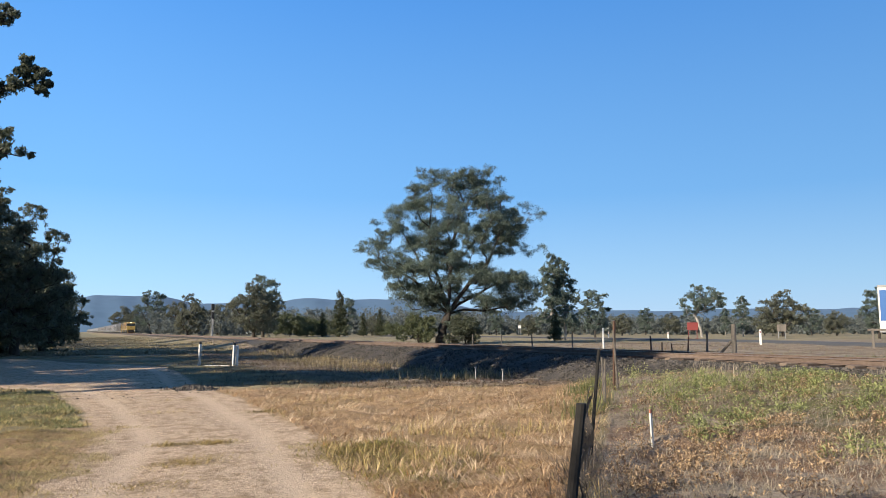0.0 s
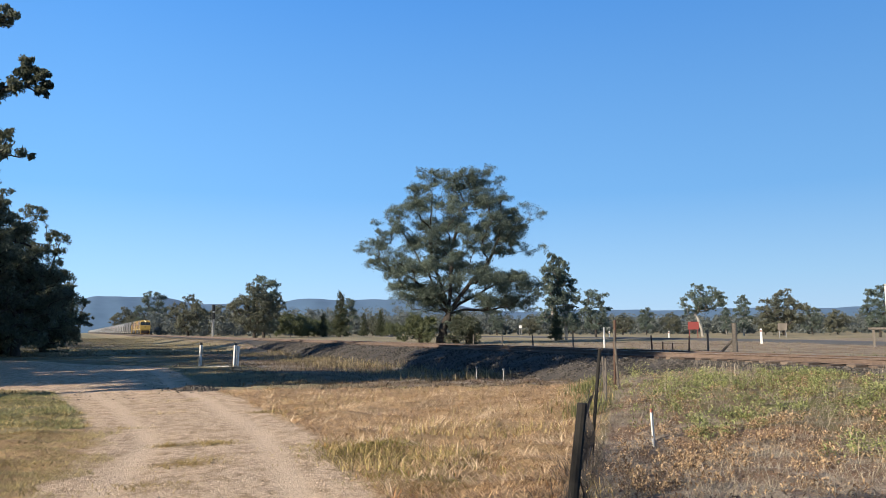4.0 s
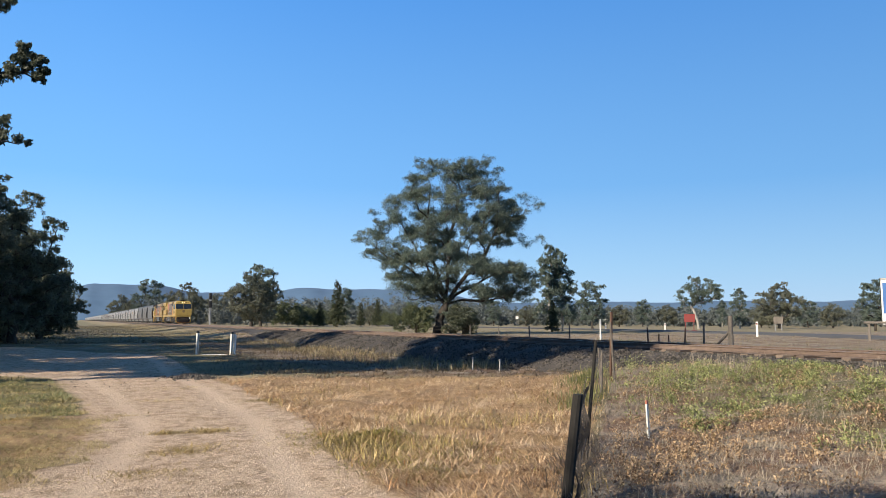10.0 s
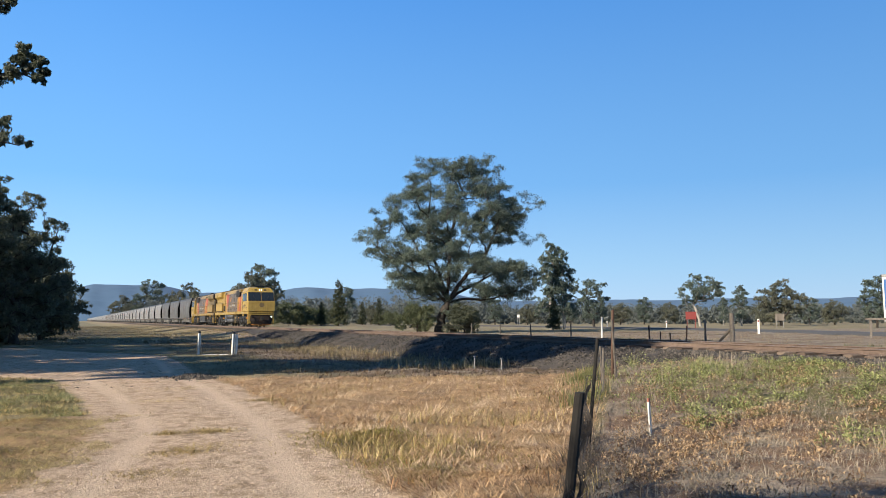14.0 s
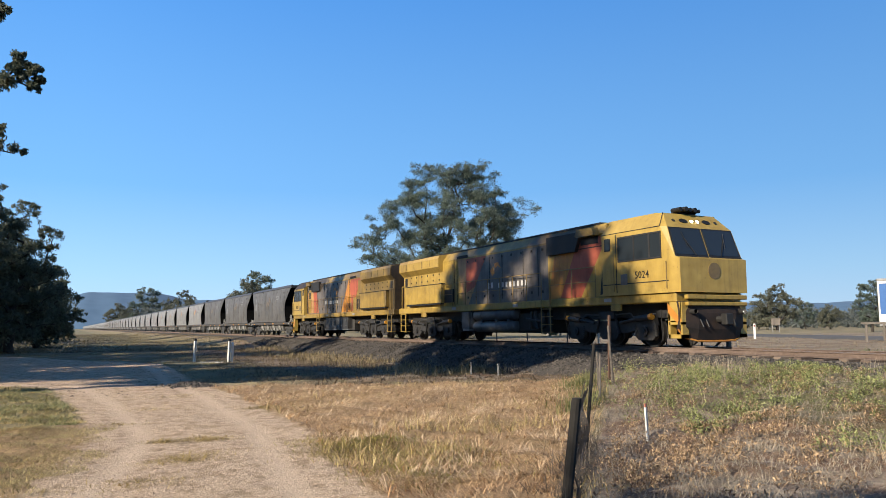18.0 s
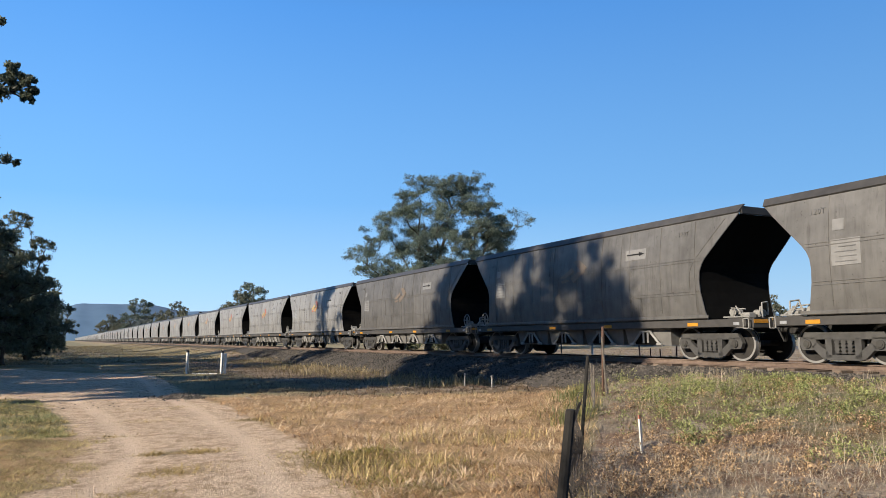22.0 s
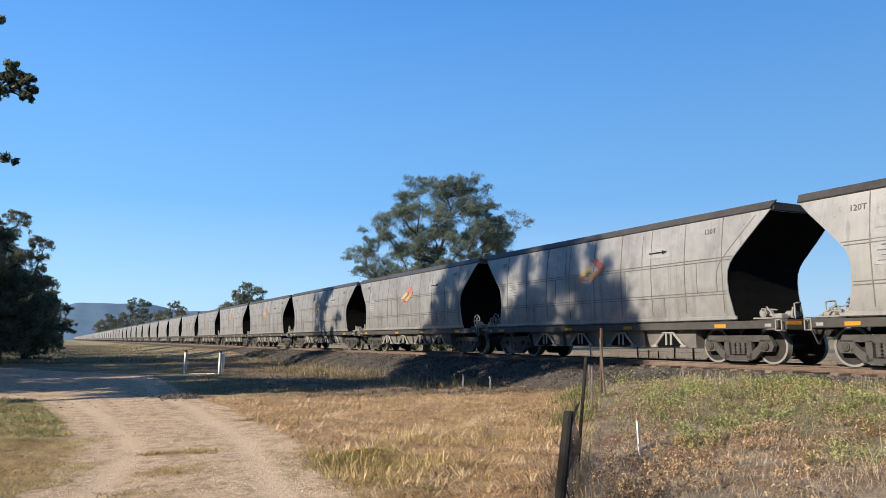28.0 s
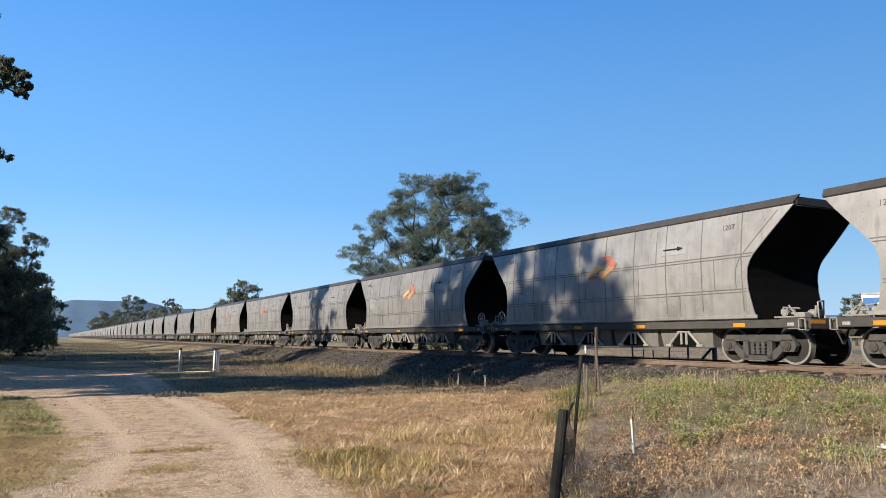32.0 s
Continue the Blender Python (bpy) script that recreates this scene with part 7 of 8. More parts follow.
brace.matrix_basis = pose(FAR_FENCE_X, y + 0.08, on_land(FAR_FENCE_X, y))
for h in (0.4, 0.65, 0.85):
    wire = rods(((FAR_FENCE_X, 20, 0.42 + h), (FAR_FENCE_X, 60, 0.42 + h), 0.005), seg=4)
    tagged(new("fence_wire", mesh_of("fence_wire", wire, WIRE)), "straight fence wire along the railway", "wire", "fence wires")

# sealed road, guide posts and signs beyond the line
def road_strip():
    v, f = [], []
    line = [place(az, d) for az, d in ((22, 170), (32, 135), (40, 108), (46, 92), (52, 78), (58, 66), (66, 56), (80, 48))]
    pts = [Vector((x, y, 0)) for x, y in line]
    for i, p in enumerate(pts):
        way = (pts[min(i + 1, len(pts) - 1)] - pts[max(i - 1, 0)]).normalized()
        n = Vector((-way.y, way.x, 0))
        for k, (off, dz) in enumerate(((-4.2, -0.25), (-3.4, 0.10), (0, 0.17), (3.4, 0.10), (4.2, -0.25))):
            q = p + n * off
            v.append((q.x, q.y, 0.42 + dz))
    for i in range(len(pts) - 1):
        for k in range(4):
            f.append((i * 5 + k, i * 5 + k + 1, (i + 1) * 5 + k + 1, (i + 1) * 5 + k))
    tagged(new("road", raw_mesh("road", v, f, BITUMEN, True)), "grey sealed country road across the field", "road", kind="structure")


road_strip()
for az, dist, high in ((49.5, 66, 1.25), (43.2, 100, 1.0), (38.9, 112, 1.0)):
    x, y = place(az, dist)
    g = tagged(new("guide_post"), "white roadside guide post", "guide post", "guide posts")
    g.matrix_basis = pose(x, y, 0.42, 0, 0, -az)
    part("shaft", boxes((-0.09, 0.09, -0.03, 0.03, -0.2, high), bevel=0.015), WHITE, g)
    part("reflector", boxes((-0.05, 0.05, -0.038, -0.03, high - 0.25, high - 0.1)), SIGN_RED, g)
x, y = place(44.95, 100)
sgn = tagged(new("road_sign"), "red board on two legs beside the road", "road sign")
sgn.matrix_basis = pose(x, y, 0.42, 0, 0, -42)
part("board", boxes((-0.66, 0.66, -0.03, 0.03, 1.2, 2.2), bevel=0.01), SIGN_RED, sgn)
for sx in (-0.5, 0.5):
    part("leg", boxes((sx - 0.04, sx + 0.04, -0.04, 0.04, -0.2, 1.15)), SIGN_RED, sgn)
    part("foot", boxes((sx - 0.35, sx + 0.35, -0.3, 0.3, 0.0, 0.14)), SIGN_RED, sgn)
for az, dist, w, z0, z1, mat, label in ((50.9, 115, 0.6, 1.0, 2.0, OLD_WOOD, "grey back of a small roadside board"), (32.2, 160, 0.3, 1.7, 2.3, WHITE, "small white road sign on a thin post")):
    x, y = place(az, dist)
    s = tagged(new("road_sign"), label, "road sign")
    s.matrix_basis = pose(x, y, 0.42, 0, 0, -az)
    part("board", boxes((-w, w, -0.02, 0.02, z0, z1), bevel=0.008), mat, s)
    for sx in (-w * 0.7, w * 0.7):
        part("leg", boxes((sx - 0.04, sx + 0.04, 0.02, 0.09, -0.2, z1)), GALV, s)


def build_trailer():
    """A box trailer at the edge of the road."""
    t = tagged(new("box_trailer"), "white box trailer with a blue side panel, rolling to rest", "trailer")
    part("box_body", boxes((0, 11.0, 0, 2.5, 1.15, 4.15), bevel=0.05), WHITE, t)
    panel = part("side_panel", boxes((0.10, 10.7, -0.025, 0.0, 1.75, 3.85), bevel=0.008), SIGN_BLUE, t, "blue printed panel")
    for k in range(5):
        bm = bmesh.new()
        for i in range(14):
            a, b = radians(50 + 260 * i / 14), radians(50 + 260 * (i + 1) / 14)
            q = [(1.3 + 1.9 * k + r * math.cos(c), -0.03, 2.85 + r * math.sin(c)) for r, c in ((0.72, a), (0.72, b), (0.5, b), (0.5, a))]
            bm.faces.new([bm.verts.new(p) for p in q])
        part("painted_arc", bm, LETTER_WHITE, panel, "white painted arc")
    part("top_rail", boxes((-0.02, 11.0, -0.04, 0.02, 4.05, 4.2), bevel=0.01), GALV, t)
    part("chassis", boxes((0.1, 10.8, 0.5, 2.0, 0.85, 1.15)), SOOT, t)
    part("skirt", boxes((0.0, 11.0, -0.01, 0.03, 0.95, 1.15)), GALV, t)
    for k in range(3):
        wh = part("wheel", rods(((0, -0.19, 0), (0, 0.19, 0), 0.50), seg=20), BLACK, t, at=pose(0.9 + 1.25 * k, 0.21, 0.50))
        part("hub", rods(((0, -0.21, 0), (0, -0.11, 0), 0.27), seg=14), GALV, wh)
        part("wheel_nut", rods(*[((0.16 * math.cos(a), -0.23, 0.16 * math.sin(a)), (0.16 * math.cos(a), -0.20, 0.16 * math.sin(a)), 0.025) for a in (0, 1.05, 2.09, 3.14, 4.19, 5.24)], seg=6), SOOT, wh)
    return t


trailer = build_trailer()
x, y = place(56.45, 58)
gate = tagged(new("yard_rail"), "grey timber rail on two posts beside the trailer", "fence")
gate.matrix_basis = pose(x, y, on_land(x, y), 0, 0, -57)
for px in (0.0, 1.05):
    part("post", boxes((px - 0.08, px + 0.08, -0.08, 0.08, -0.3, 1.34), bevel=0.02), OLD_WOOD, gate)
part("rail", boxes((-0.3, 1.6, -0.13, -0.08, 1.18, 1.32), bevel=0.012), OLD_WOOD, gate)

# a torn white bag among the weeds
bm = bmesh.new()
bmesh.ops.create_icosphere(bm, subdivisions=3, radius=0.12)
for v in bm.verts:
    k = 1 + 0.7 * noise.noise(v.co * 14)
    v.co = Vector((v.co.x * k * 1.5, v.co.y * k, abs(v.co.z) * 0.45 * k))
bag = tagged(new("plastic_bag", mesh_of("plastic_bag", bm, WHITE)), "crumpled white plastic bag among withered weeds", "litter")
bag.matrix_basis = pose(9.75, 6.0, on_land(9.75, 6.0), 0, 0, 30)


# ---- grass, weeds and stones ----
DEAD = leaf_material("bleached dead stalks", (0.18, 0.145, 0.10), (0.46, 0.39, 0.29), 0.15)

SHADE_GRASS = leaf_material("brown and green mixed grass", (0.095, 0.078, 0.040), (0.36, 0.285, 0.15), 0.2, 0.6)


def blades(name, x, y, high, wide, upright, mat, label, seed, spread=65, combed=0.0):
    """Thin bent blades, each of two faces, standing or lying round the points."""
    r = np.random.default_rng(seed)
    n = len(x)
    z = land_z(x, y)
    h = high * (0.5 + r.random(n))
    a = r.random(n) * 2 * np.pi * (1 - combed) + combed * 7 * wave(x, y, 0.45, 2.2)
    tilt = np.radians(upright + spread * r.random(n) ** 1.6)
    d = np.stack([np.cos(a) * np.cos(tilt), np.sin(a) * np.cos(tilt), np.sin(tilt)], 1)
    side = np.stack([-np.sin(a), np.cos(a), np.zeros(n)], 1) * (wide * (0.6 + 0.8 * r.random(n)))[:, None]
    p = np.stack([x, y, z - 0.01], 1)
    # each blade arches over and ends in a drooping tip
    sag = (0.25 + 0.5 * r.random(n))[:, None] * np.array([[0, 0, 1.0]])
    low = p + d * (h * 0.40)[:, None]
    d2 = d - sag * 0.5
    mid = low + d2 * (h * 0.35)[:, None]
    tip = mid + (d2 - sag * 0.9) * (h * 0.30)[:, None]
    v = np.stack([p - side / 2, p + side / 2, low + side * 0.45, low - side * 0.45, mid + side * 0.3, mid - side * 0.3, tip, tip + side * 0.1], 1).reshape(-1, 3)
    i = np.arange(n)[:, None] * 8
    f = np.concatenate([i + np.array([[0, 1, 2, 3]]), i + np.array([[3, 2, 4, 5]]), i + np.array([[5, 4, 7, 6]])])
    return tagged(new(name, raw_mesh(name, v, f, mat)), label, "grass", kind="stuff")


def scatter(n, x0, x1, y0, y1, near_power, keep, seed):
    r = np.random.default_rng(seed)
    x = x0 + (x1 - x0) * r.random(n)
    y = y0 + (y1 - y0) * r.random(n) ** near_power
    k = keep(x, y)
    ok = r.random(n) < k
    return x[ok], y[ok]


def patchy(x, y, scale, seed):
    return 0.5 + 0.5 * wave(x, y, scale, seed)


# straw ends at the shadow's edge; darker grass and earth carry the shade
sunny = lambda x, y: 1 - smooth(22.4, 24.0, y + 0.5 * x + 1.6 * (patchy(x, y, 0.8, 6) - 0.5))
x, y = scatter(230000, 2.6, 16.0, 5.0, 24.5, 1.6, lambda x, y: (road_depth(x, y) < -0.05) * smooth(0.25, -0.35, fence_side(x, y)) * sunny(x, y) * (0.5 + 0.5 * patchy(x, y, 0.9, 2)), 51)
blades("straw_grass", x, y, 0.17, 0.008, 0, STRAW, "matted sunlit dry straw grass", 61, 42, 0.55)
x, y = scatter(42000, 2.6, 17.5, 5.0, 27.0, 1.6, lambda x, y: (road_depth(x, y) < -0.05) * smooth(0.25, -0.35, fence_side(x, y)) * sunny(x, y) * smooth(0.4, 0.8, patchy(x, y, 0.55, 3.3)), 151)
blades("standing_straw", x, y, 0.15, 0.007, 15, STRAW, "standing tufts of dry straw", 161, 55)
BLEACHED = leaf_material("bleached straw", (0.48, 0.33, 0.19), (0.86, 0.68, 0.46), 0.2)
x, y = scatter(150000, 2.6, 16.0, 5.0, 24.5, 1.7, lambda x, y: (road_depth(x, y) < -0.05) * smooth(0.25, -0.35, fence_side(x, y)) * sunny(x, y) * smooth(0.42, 0.72, 0.6 * patchy(x, y, 0.55, 9) + 0.4 * patchy(x, y, 0.16, 4)), 152)
blades("bleached_straw", x, y, 0.21, 0.008, 4, BLEACHED, "bleached curling straw in loose swirls", 162, 45, 0.7)
x, y = scatter(90000, 2.6, 16.0, 5.0, 24.0, 1.6, lambda x, y: (road_depth(x, y) < 0.1) * smooth(0.6, -0.2, fence_side(x, y)) * sunny(x, y) * smooth(0.5, 0.78, patchy(x, y, 1.0, 5)) * (0.35 + 0.65 * (1 - smooth(9, 13, y))), 52)
blades("olive_grass", x, y, 0.22, 0.009, 12, STRAW_OLIVE, "half-dry olive grass tufts", 62)
VERGE_GREEN = leaf_material("pale green verge grass", (0.15, 0.155, 0.060), (0.40, 0.385, 0.175), 0.25, 0.5)
VERGE_GOLD = leaf_material("golden verge grass", (0.20, 0.150, 0.055), (0.54, 0.43, 0.19), 0.2, 0.5)
left_edge = lambda x, y: road_depth(x, y) < -0.10 + 0.32 * (1 - smooth(12.5, 14, y)) + 1.1 * (patchy(x, y, 0.45, 11) - 0.5)
x, y = scatter(190000, -5.0, 0.9, 6.0, 14.0, 1.4, lambda x, y: left_edge(x, y) * (0.30 + 0.70 * smooth(0.25, 0.6, patchy(x, y, 0.7, 7))), 53)
blades("verge_grass", x, y, 0.095, 0.006, 6, VERGE_GOLD, "matted golden verge grass beside the wheel tracks", 63, 40, 0.5)
x, y = scatter(90000, -7.0, 0.9, 14.4, 27.0, 1.4, lambda x, y: left_edge(x, y) * (0.25 + 0.75 * smooth(0.3, 0.6, patchy(x, y, 0.8, 7))), 53)
blades("verge_rough_grass", x, y, 0.10, 0.009, 8, STRAW_OLIVE, "olive and straw rough grass on the verge", 163, 48, 0.4)
YELLOW_GREEN = leaf_material("yellow green grass", (0.16, 0.13, 0.03), (0.42, 0.36, 0.10), 0.25, 0.5)
x, y = scatter(60000, 2.4, 6.0, 6.4, 11.5, 1.0, lambda x, y: np.exp(-((x - 3.75) / 0.55) ** 2 - ((y - 9.9) / 0.7) ** 2) + 0.6 * np.exp(-((x - 3.5) / 0.5) ** 2 - ((y - 7.9) / 0.6) ** 2) + 0.4 * np.exp(-((x - 4.6) / 0.5) ** 2 - ((y - 8.6) / 0.8) ** 2), 171)
blades("green_grass_patch", x, y, 0.10, 0.008, 10, YELLOW_GREEN, "yellow-green grass at the edge of the gravel", 172, 50)
RUSSET = leaf_material("russet dead grass", (0.22, 0.10, 0.035), (0.52, 0.29, 0.11), 0.2, 0.5)
x, y = scatter(16000, 2.6, 9.0, 6.0, 22.0, 1.3, lambda x, y: (road_depth(x, y) < 0.05) * smooth(0.3, -0.3, fence_side(x, y)) * (0.7 * np.exp(-((road_depth(x, y) + 0.15) / 0.22) ** 2) + 0.25) * smooth(0.5, 0.75, patchy(x, y, 0.4, 7.7)), 173)
blades("russet_grass", x, y, 0.16, 0.010, 10, RUSSET, "russet dead tufts between straw and gravel", 174, 55)
TUFT_STRAW = leaf_material("track tuft straw", (0.22, 0.16, 0.055), (0.50, 0.37, 0.15), 0.2)
TUFTS = [(1.87, 11.65, 0.18, 560), (1.27, 11.6, 0.14, 360), (1.36, 10.1, 0.24, 640), (0.69, 8.7, 0.24, 300), (3.55, 15.4, 0.22, 420), (3.5, 10.4, 0.35, 800), (3.3, 9.6, 0.3, 700), (1.6, 16.5, 0.3, 200), (0.7, 14.0, 0.25, 200), (2.2, 19.0, 0.4, 220)]
tr = np.random.default_rng(54)
x = np.concatenate([cx + tr.normal(0, rad * 1.1, 2 * n) for cx, cy, rad, n in TUFTS])
y = np.concatenate([cy + tr.normal(0, rad * 0.7, 2 * n) for cx, cy, rad, n in TUFTS])
blades("track_tufts", x, y, 0.10, 0.009, 0, TUFT_STRAW, "dry tufts on the crown of the gravel track", 64, 45)
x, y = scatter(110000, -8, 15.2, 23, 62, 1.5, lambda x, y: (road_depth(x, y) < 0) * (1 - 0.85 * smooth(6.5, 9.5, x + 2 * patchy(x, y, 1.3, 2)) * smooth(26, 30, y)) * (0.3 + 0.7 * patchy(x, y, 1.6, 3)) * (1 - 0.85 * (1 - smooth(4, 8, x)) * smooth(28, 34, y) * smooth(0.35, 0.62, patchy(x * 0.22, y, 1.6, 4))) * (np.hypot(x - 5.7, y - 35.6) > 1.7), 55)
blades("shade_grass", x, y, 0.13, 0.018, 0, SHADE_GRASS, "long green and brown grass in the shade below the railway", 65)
# brown grass, coloured darker to widen the shaded band
BANK_GRASS_SHADE = leaf_material("dull brown bank grass", (0.055, 0.040, 0.024), (0.19, 0.135, 0.078), 0.2, 0.6)
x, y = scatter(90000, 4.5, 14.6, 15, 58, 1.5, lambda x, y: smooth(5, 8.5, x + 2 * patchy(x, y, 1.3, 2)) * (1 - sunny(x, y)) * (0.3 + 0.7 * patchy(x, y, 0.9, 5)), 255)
blades("foot_grass", x, y, 0.17, 0.016, 10, BANK_GRASS_SHADE, "brown grass along the foot of the ballast, darkened as shade", 265, 45)
x, y = scatter(120000, -12, 16.4, 58, 230, 1.5, lambda x, y: (road_depth(x, y) < 0) * (0.2 + 0.8 * patchy(x, y, 2.6, 3)), 155)
blades("verge_far_grass", x, y, 0.16, 0.07, 0, SHADE_GRASS, "rough brown grass along the far verge", 165)
x, y = scatter(50000, -5.0, 0.5, 14.3, 24.0, 1.2, lambda x, y: (road_depth(x, y) < -0.1) * smooth(0.3, 0.6, patchy(x, y, 0.8, 11)), 156)
blades("verge_green_grass", x, y, 0.10, 0.010, 10, VERGE_GREEN, "patches of green grass on the verge", 166)
x, y = scatter(9000, 7.5, 12.0, 11.2, 15.5, 1.0, lambda x, y: np.exp(-((fence_side(x, y) + 0.35) / 0.45) ** 2) * smooth(0.3, 0.7, patchy(x, y, 0.5, 4)), 157)
blades("fence_grass", x, y, 0.34, 0.012, 40, GRASS_GREEN, "tall green grass along the old fence", 167)
x, y = scatter(9000, 8.0, 16.2, 5.0, 16.0, 1.0, lambda x, y: smooth(0.4, 0.85, patchy(x, y, 0.9, 12)) * smooth(0.3, 1.0, fence_side(x, y)) * (0.3 + 0.7 * smooth(11, 14, x)), 158)
blades("pale_stalks", x, y, 0.42, 0.006, 55, DEAD, "tall pale seed stalks beside the line", 168, 30)
BRAMBLE = leaf_material("dark dead stems", (0.045, 0.034, 0.026), (0.16, 0.125, 0.092), 0.2)
x, y = scatter(16000, 3.4, 7.0, 5.0, 9.2, 1.0, lambda x, y: np.exp(-((fence_side(x, y) + 0.02) / 0.20) ** 2) * smooth(0.35, 0.7, patchy(x, y, 0.35, 4.4)), 160)
blades("fence_tangle", x, y, 0.24, 0.007, 20, BRAMBLE, "dark dead stems tangled along the netting", 170, 55, 0.4)
x, y = scatter(3500, 20.0, 23.0, 9.0, 14.5, 1.0, lambda x, y: smooth(0.4, 0.7, patchy(x, y, 0.7, 3)), 159)
blades("rusty_weeds", x, y, 0.34, 0.02, 35, WEED_DRY, "rust-brown withered weeds beyond the line", 169)
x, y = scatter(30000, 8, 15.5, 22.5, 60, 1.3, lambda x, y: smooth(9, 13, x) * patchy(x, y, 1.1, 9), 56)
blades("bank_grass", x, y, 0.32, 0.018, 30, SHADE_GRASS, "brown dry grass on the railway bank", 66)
x, y = scatter(40000, 20.2, 60, 10, 75, 1.2, lambda x, y: 0.3 + 0.7 * patchy(x, y, 3.0, 1), 57)
blades("field_grass", x, y, 0.15, 0.016, 8, SHADE_GRASS, "pale dry field grass beyond the line", 67)
x, y = scatter(14000, 19.8, 30, 8, 36, 1.2, lambda x, y: smooth(0.45, 0.7, patchy(x, y, 1.8, 6)), 58)
blades("line_weeds", x, y, 0.22, 0.03, 20, GRASS_GREEN, "green weeds along the far side of the line", 68)
x, y = scatter(170000, 4.0, 16.6, 3.5, 18.0, 1.3, lambda x, y: smooth(-0.2, 0.3, fence_side(x, y)) * (0.15 + 0.85 * smooth(0.3, 0.75, 0.6 * patchy(x, y, 0.7, 8) + 0.4 * patchy(x, y, 0.2, 3))), 59)
blades("dead_stalks", x, y, 0.16, 0.006, 6, DEAD, "grey and straw-coloured dead stalks", 69, 60)


def patches(spots, x, y):
    """How thick a plant stands at x, y: uneven patches (x, y, reach across, reach away) that lie across the slope."""
    out = np.zeros_like(x)
    for cx, cy, ra, rb in spots:
        a, b = 0.8965 * (x - cx) - 0.443 * (y - cy), 0.443 * (x - cx) + 0.8965 * (y - cy)
        out = np.maximum(out, np.exp(-(a / ra) ** 2 - (b / rb) ** 2))
    return out * smooth(0.43, 0.57, 0.65 * patchy(x, y, 0.42, 6.1) + 0.35 * patchy(x, y, 0.15, 2.7))


def weeds(name, keep, count, size, mat, label, seed, high=0.10, per=30, reach=0.13):
    """Low broad-leaved plants: leaves that spread and arch from the heart of each plant."""
    r = np.random.default_rng(seed)
    x, y = scatter(count, 4.2, 17.0, 3.6, 20.0, 1.25, keep, seed)
    n = len(x) * per
    big = np.repeat(0.6 + 0.8 * r.random(len(x)), per)
    a = r.random(n) * 2 * np.pi
    off = np.abs(r.normal(0, 0.6, n)) * reach * big
    X, Y = np.repeat(x, per) + np.cos(a) * off, np.repeat(y, per) + np.sin(a) * off
    dome = np.maximum(0.1, 1 - (off / (reach * 1.6 * big)) ** 2) * big
    p = np.stack([X, Y, land_z(X, Y) + high * dome * r.random(n) ** 0.7 + 0.005], 1)
    a = a + r.normal(0, 0.7, n)
    el = np.radians(8 + 66 * r.random(n))
    d = np.stack([np.cos(a) * np.cos(el), np.sin(a) * np.cos(el), np.sin(el)], 1)
    sd = np.stack([-np.sin(a), np.cos(a), r.normal(0, 0.3, n)], 1)
    L = (size * (0.5 + 0.9 * r.random(n)))[:, None]
    bend = np.array([0, 0, -0.4]) * L
    v = np.stack([p, p + d * L * 0.45 + sd * L * 0.12, p + d * L + bend, p + d * L * 0.45 - sd * L * 0.12], 1).reshape(-1, 3)
    f = np.arange(n)[:, None] * 4 + np.array([[0, 1, 2, 3]])
    tagged(new(name, raw_mesh(name, v, f, mat)), label, "weeds", kind="stuff")


GREEN_SPOTS = [(9.5, 9.3, 0.9, 0.9), (11.9, 8.6, 0.9, 1.1), (11.1, 13.4, 0.5, 1.0), (12.6, 11.4, 1.8, 1.2), (9.1, 6.2, 0.4, 0.5), (13.1, 13.4, 0.9, 0.9), (15.0, 11.6, 1.5, 1.3), (10.4, 10.6, 0.8, 0.7), (13.6, 9.6, 0.8, 0.8), (8.5, 8.4, 0.35, 0.4)]
BROWN_SPOTS = [(6.7, 8.0, 0.8, 0.9), (7.9, 7.9, 0.8, 0.8), (8.7, 7.6, 0.8, 0.8), (9.8, 7.9, 0.7, 0.9), (6.4, 6.9, 0.8, 0.7), (7.3, 6.7, 0.9, 0.7), (8.4, 6.6, 0.6, 0.5), (11.0, 11.0, 0.9, 0.5), (12.6, 9.6, 0.7, 0.7), (14.0, 11.0, 1.2, 0.6), (5.6, 6.2, 0.6, 0.7), (10.8, 7.0, 0.5, 0.6)]
right_of = lambda x, y: smooth(0.15, 0.6, fence_side(x, y)) * (1 - smooth(15.6, 16.4, x))
weeds("green_weeds", lambda x, y: right_of(x, y) * (0.05 * smooth(9, 12, x) + 0.95 * patches(GREEN_SPOTS, x, y)), 11000, 0.085, WEED, "fresh green broad-leaved weeds on the slope", 71, 0.17, 36, 0.13)
weeds("withered_weeds", lambda x, y: right_of(x, y) * (0.06 + 0.94 * patches(BROWN_SPOTS, x, y)), 10500, 0.075, WEED_DRY, "brown withered weeds on bare earth", 72, 0.13, 30, 0.12)
weeds("fence_weeds", lambda x, y: np.exp(-((fence_side(x, y) - 0.3) / 0.45) ** 2) * smooth(10.2, 11.5, y), 700, 0.08, WEED, "green weeds growing along the old fence", 73, 0.34, 40)


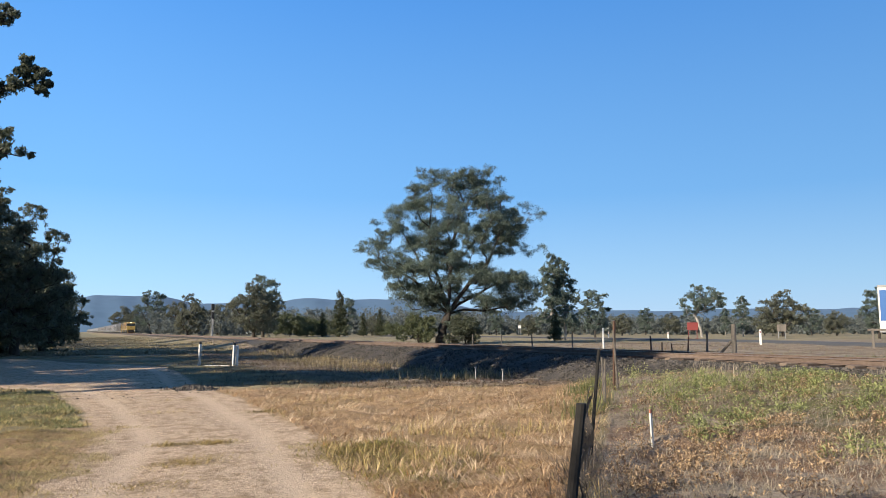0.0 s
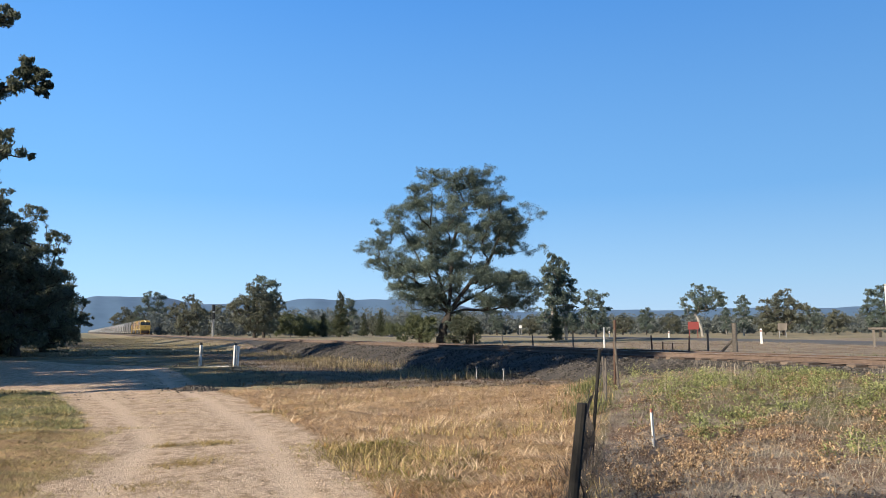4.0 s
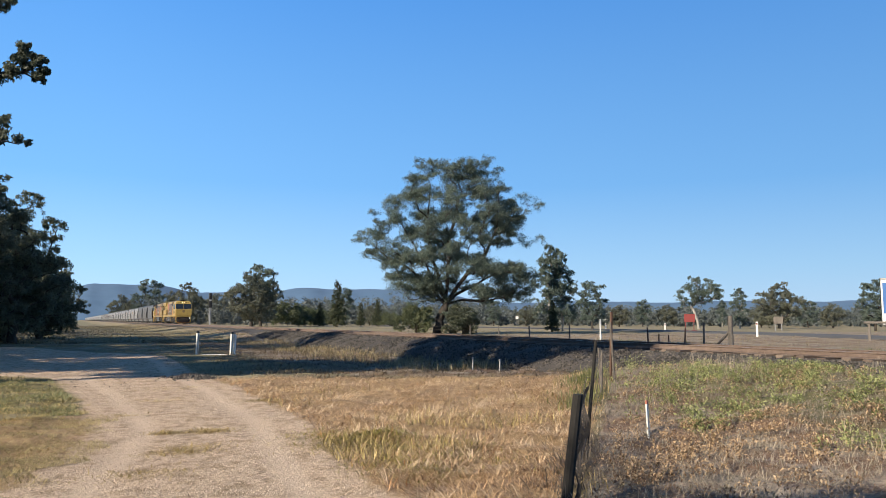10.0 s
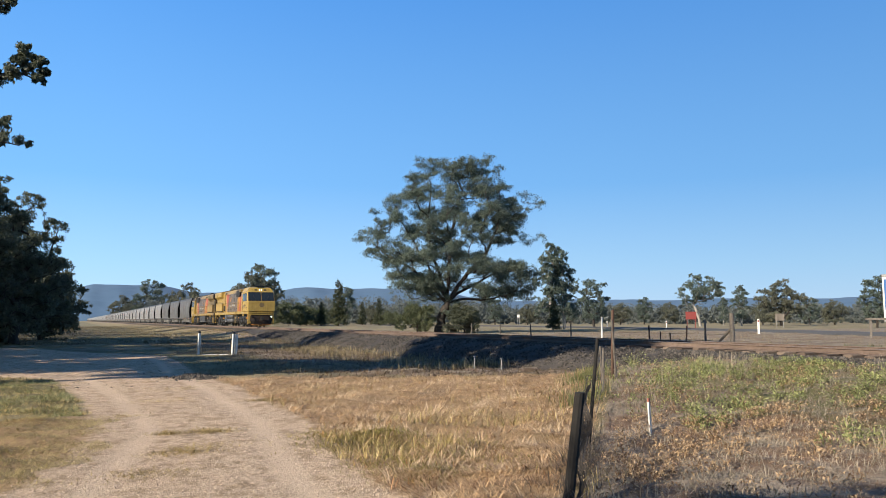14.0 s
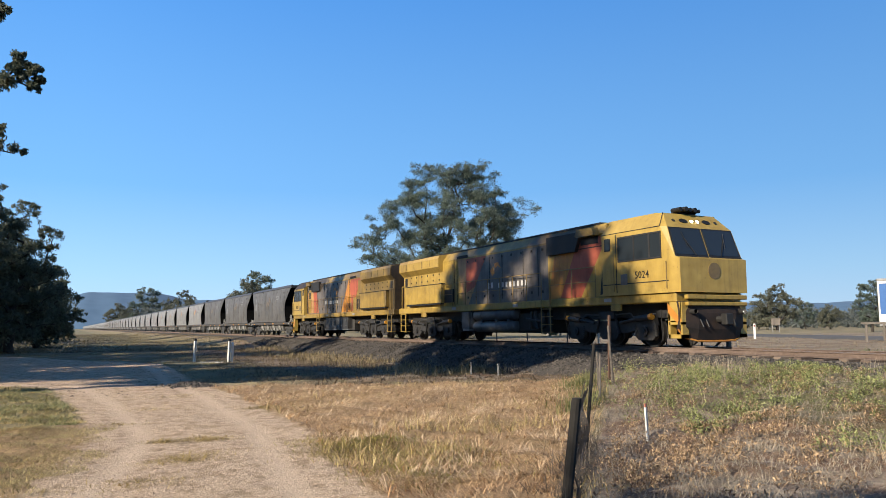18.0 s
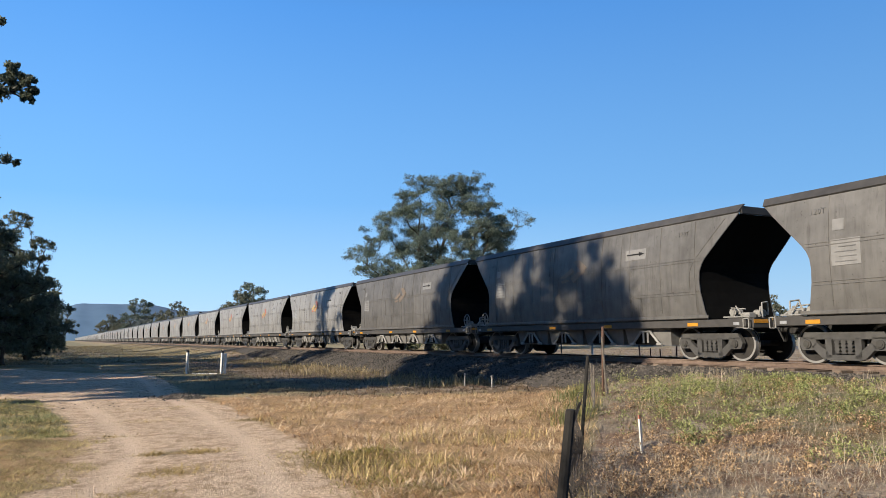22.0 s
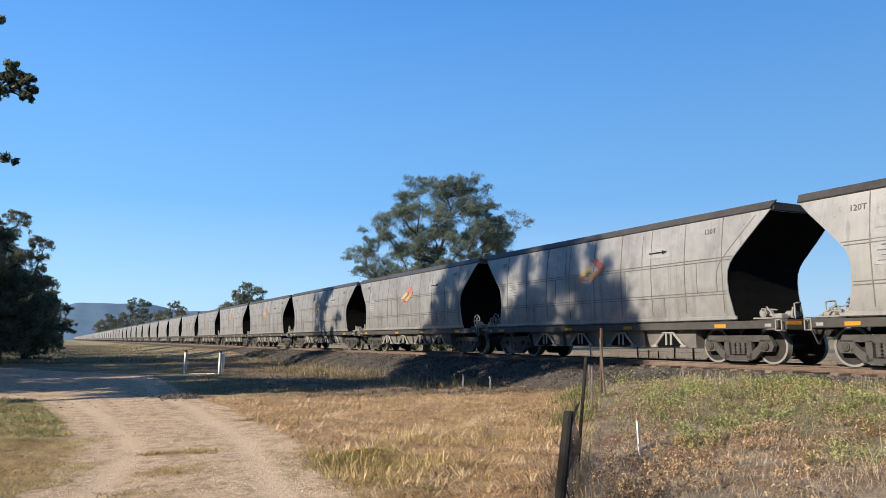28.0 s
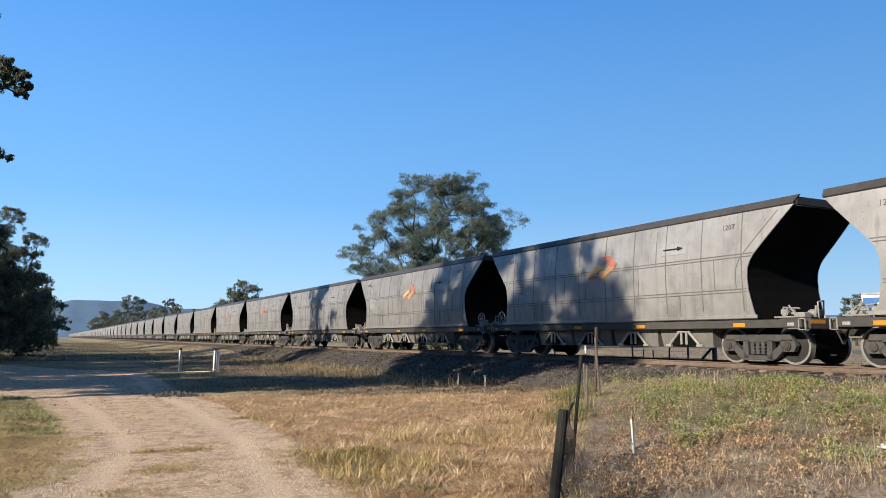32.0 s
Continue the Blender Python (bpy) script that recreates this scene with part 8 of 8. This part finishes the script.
def pebbles():
    r = np.random.default_rng(81)
    x, y = scatter(80000, -1.5, 3.8, 6.3, 26, 1.9, lambda x, y: (road_depth(x, y) > -0.15) * (0.35 + 0.65 * patchy(x, y, 0.5, 3)), 82)
    n = len(x)
    s = 0.004 + 0.008 * r.random(n) ** 2.2 + 0.010 * (r.random(n) > 0.994)
    base = np.array([(1, 0, 0), (-1, 0, 0), (0, 1, 0), (0, -1, 0), (0, 0, 0.8)])
    tri = np.array([(0, 2, 4), (2, 1, 4), (1, 3, 4), (3, 0, 4)])
    pts = base[None] * (0.7 + 0.6 * r.random((n, 5, 1))) * s[:, None, None] + np.stack([x, y, land_z(x, y)], 1)[:, None]
    f = tri[None] + (np.arange(n) * 5)[:, None, None]
    m = material("track pebble", (0.30, 0.222, 0.160), (0.50, 0.385, 0.285), 0.9, random_island=0.9)
    tagged(new("track_pebbles", raw_mesh("track_pebbles", pts.reshape(-1, 3), f.reshape(-1, 3), m)), "pale loose pebbles on the gravel track", "gravel", kind="stuff")


pebbles()


def clods():
    """Darker stones and clods where the track fades into the verge."""
    r = np.random.default_rng(83)
    x, y = scatter(5000, -12.0, 5.0, 20, 46, 1.3, lambda x, y: np.exp(-(road_depth(x, y) / 1.6) ** 2) * (0.25 + 0.75 * patchy(x, y, 0.9, 3)), 84)
    n = len(x)
    s = 0.012 + 0.035 * r.random(n) ** 3
    base = np.array([(1, 0, 0), (-1, 0, 0), (0, 1, 0), (0, -1, 0), (0, 0, 0.7)])
    tri = np.array([(0, 2, 4), (2, 1, 4), (1, 3, 4), (3, 0, 4)])
    pts = base[None] * (0.6 + 0.8 * r.random((n, 5, 1))) * s[:, None, None] + np.stack([x, y, land_z(x, y)], 1)[:, None]
    f = tri[None] + (np.arange(n) * 5)[:, None, None]
    m = material("dusty clod", (0.10, 0.076, 0.058), (0.27, 0.21, 0.165), 0.95, random_island=0.8)
    tagged(new("track_clods", raw_mesh("track_clods", pts.reshape(-1, 3), f.reshape(-1, 3), m)), "dusty clods and stones along the edge of the track", "gravel", kind="stuff")


clods()


def stone_heap():
    """Dark broken stones raked into a low heap where the shade crosses the edge of the track."""
    r = np.random.default_rng(85)
    n = 420
    x, y = 3.05 + r.normal(0, 0.34, n), 22.4 + r.normal(0, 0.55, n)
    rise = 0.10 * np.exp(-((x - 3.05) / 0.4) ** 2 - ((y - 22.4) / 0.6) ** 2) * r.random(n)
    s = 0.025 + 0.035 * r.random(n)
    base = np.array([(1, 0, 0), (-1, 0, 0), (0, 1, 0), (0, -1, 0), (0, 0, 0.8)])
    tri = np.array([(0, 2, 4), (2, 1, 4), (1, 3, 4), (3, 0, 4)])
    pts = base[None] * (0.6 + 0.8 * r.random((n, 5, 1))) * s[:, None, None] + np.stack([x, y, land_z(x, y) + rise], 1)[:, None]
    f = tri[None] + (np.arange(n) * 5)[:, None, None]
    tagged(new("stone_heap", raw_mesh("stone_heap", pts.reshape(-1, 3), f.reshape(-1, 3), STONE)), "low heap of dark broken stones at the track's edge", "stones", kind="stuff")


stone_heap()
build_sleepers()


# ---- motion ----
def travelled(t):
    """Metres the train has gone towards -Y, counted from 18 s."""
    return float(np.interp(t, [0, 6, 13, 16.5, 18, 21, 23, 28, 32], [-288.4, -192.2, -80.2, -24.1, 0.0, 48.2, 79.52, 159.15, 222.8]))


def motions():
    # the trailer rolls its last third of a metre and stands
    tx, ty = place(57.25, 59)
    rolled = [(0, -0.38), (0.5, -0.24), (1, -0.13), (1.5, -0.05), (2, 0.0), (32, 0.0)]
    walk(trailer, [(t, pose(tx, ty, 0.5, 0, 0, -57) @ pose(d, 0, 0)) for t, d in rolled])
    for wheel in [o for o in trailer.children if o.name.startswith("wheel")]:
        seat = wheel.matrix_basis.copy()
        walk(wheel, [(t, seat @ Matrix.Rotation(d / 0.5, 4, "Y")) for t, d in rolled])

    times = [0, 2, 4, 6, 8, 10, 12, 13, 15, 16.5, 17.3, 18, 19, 20, 21, 22, 23, 24, 26, 28, 30, 32]

    def run(thing, y18, turn=0):
        walk(thing, [(t, pose(TRACK_X, y18 - travelled(t), RAIL_TOP_Z, 0, 0, turn)) for t in times])

    run(loco_1, 16.70)
    run(loco_2, 61.5, 180)
    for n, w in enumerate(wagons):
        run(w, 61.9 + WAGON_L * n)

    def roll(sets, radius, sign):
        """All sets of one seat on their bogies roll alike and share one keyed turn."""
        first = sets[0]
        seat = first.matrix_basis.copy()
        steps = [k / FPS for k in range(0, 32 * FPS + 1)]
        walk(first, [(t, seat @ Matrix.Rotation(sign * travelled(t) / radius, 4, "X")) for t in steps])
        for other in sets[1:]:
            other.rotation_mode = "QUATERNION"
            other.animation_data_create()
            other.animation_data.action = first.animation_data.action
            other.animation_data.action_slot = first.animation_data.action_slot

    def wheels_of(thing):
        return [o for o in thing.children_recursive if o.name.startswith("wheelset")]

    def by_seat(things):
        seats = {}
        for thing in things:
            for o in wheels_of(thing):
                seats.setdefault(round(o.location.y, 2), []).append(o)
        return seats.values()

    for sets in by_seat(wagons[:WAGONS]):
        roll(sets, 0.49, 1)
    for sets in by_seat([loco_1]):
        roll(sets, 0.52, 1)
    for sets in by_seat([loco_2]):
        roll(sets, 0.52, -1)


motions()
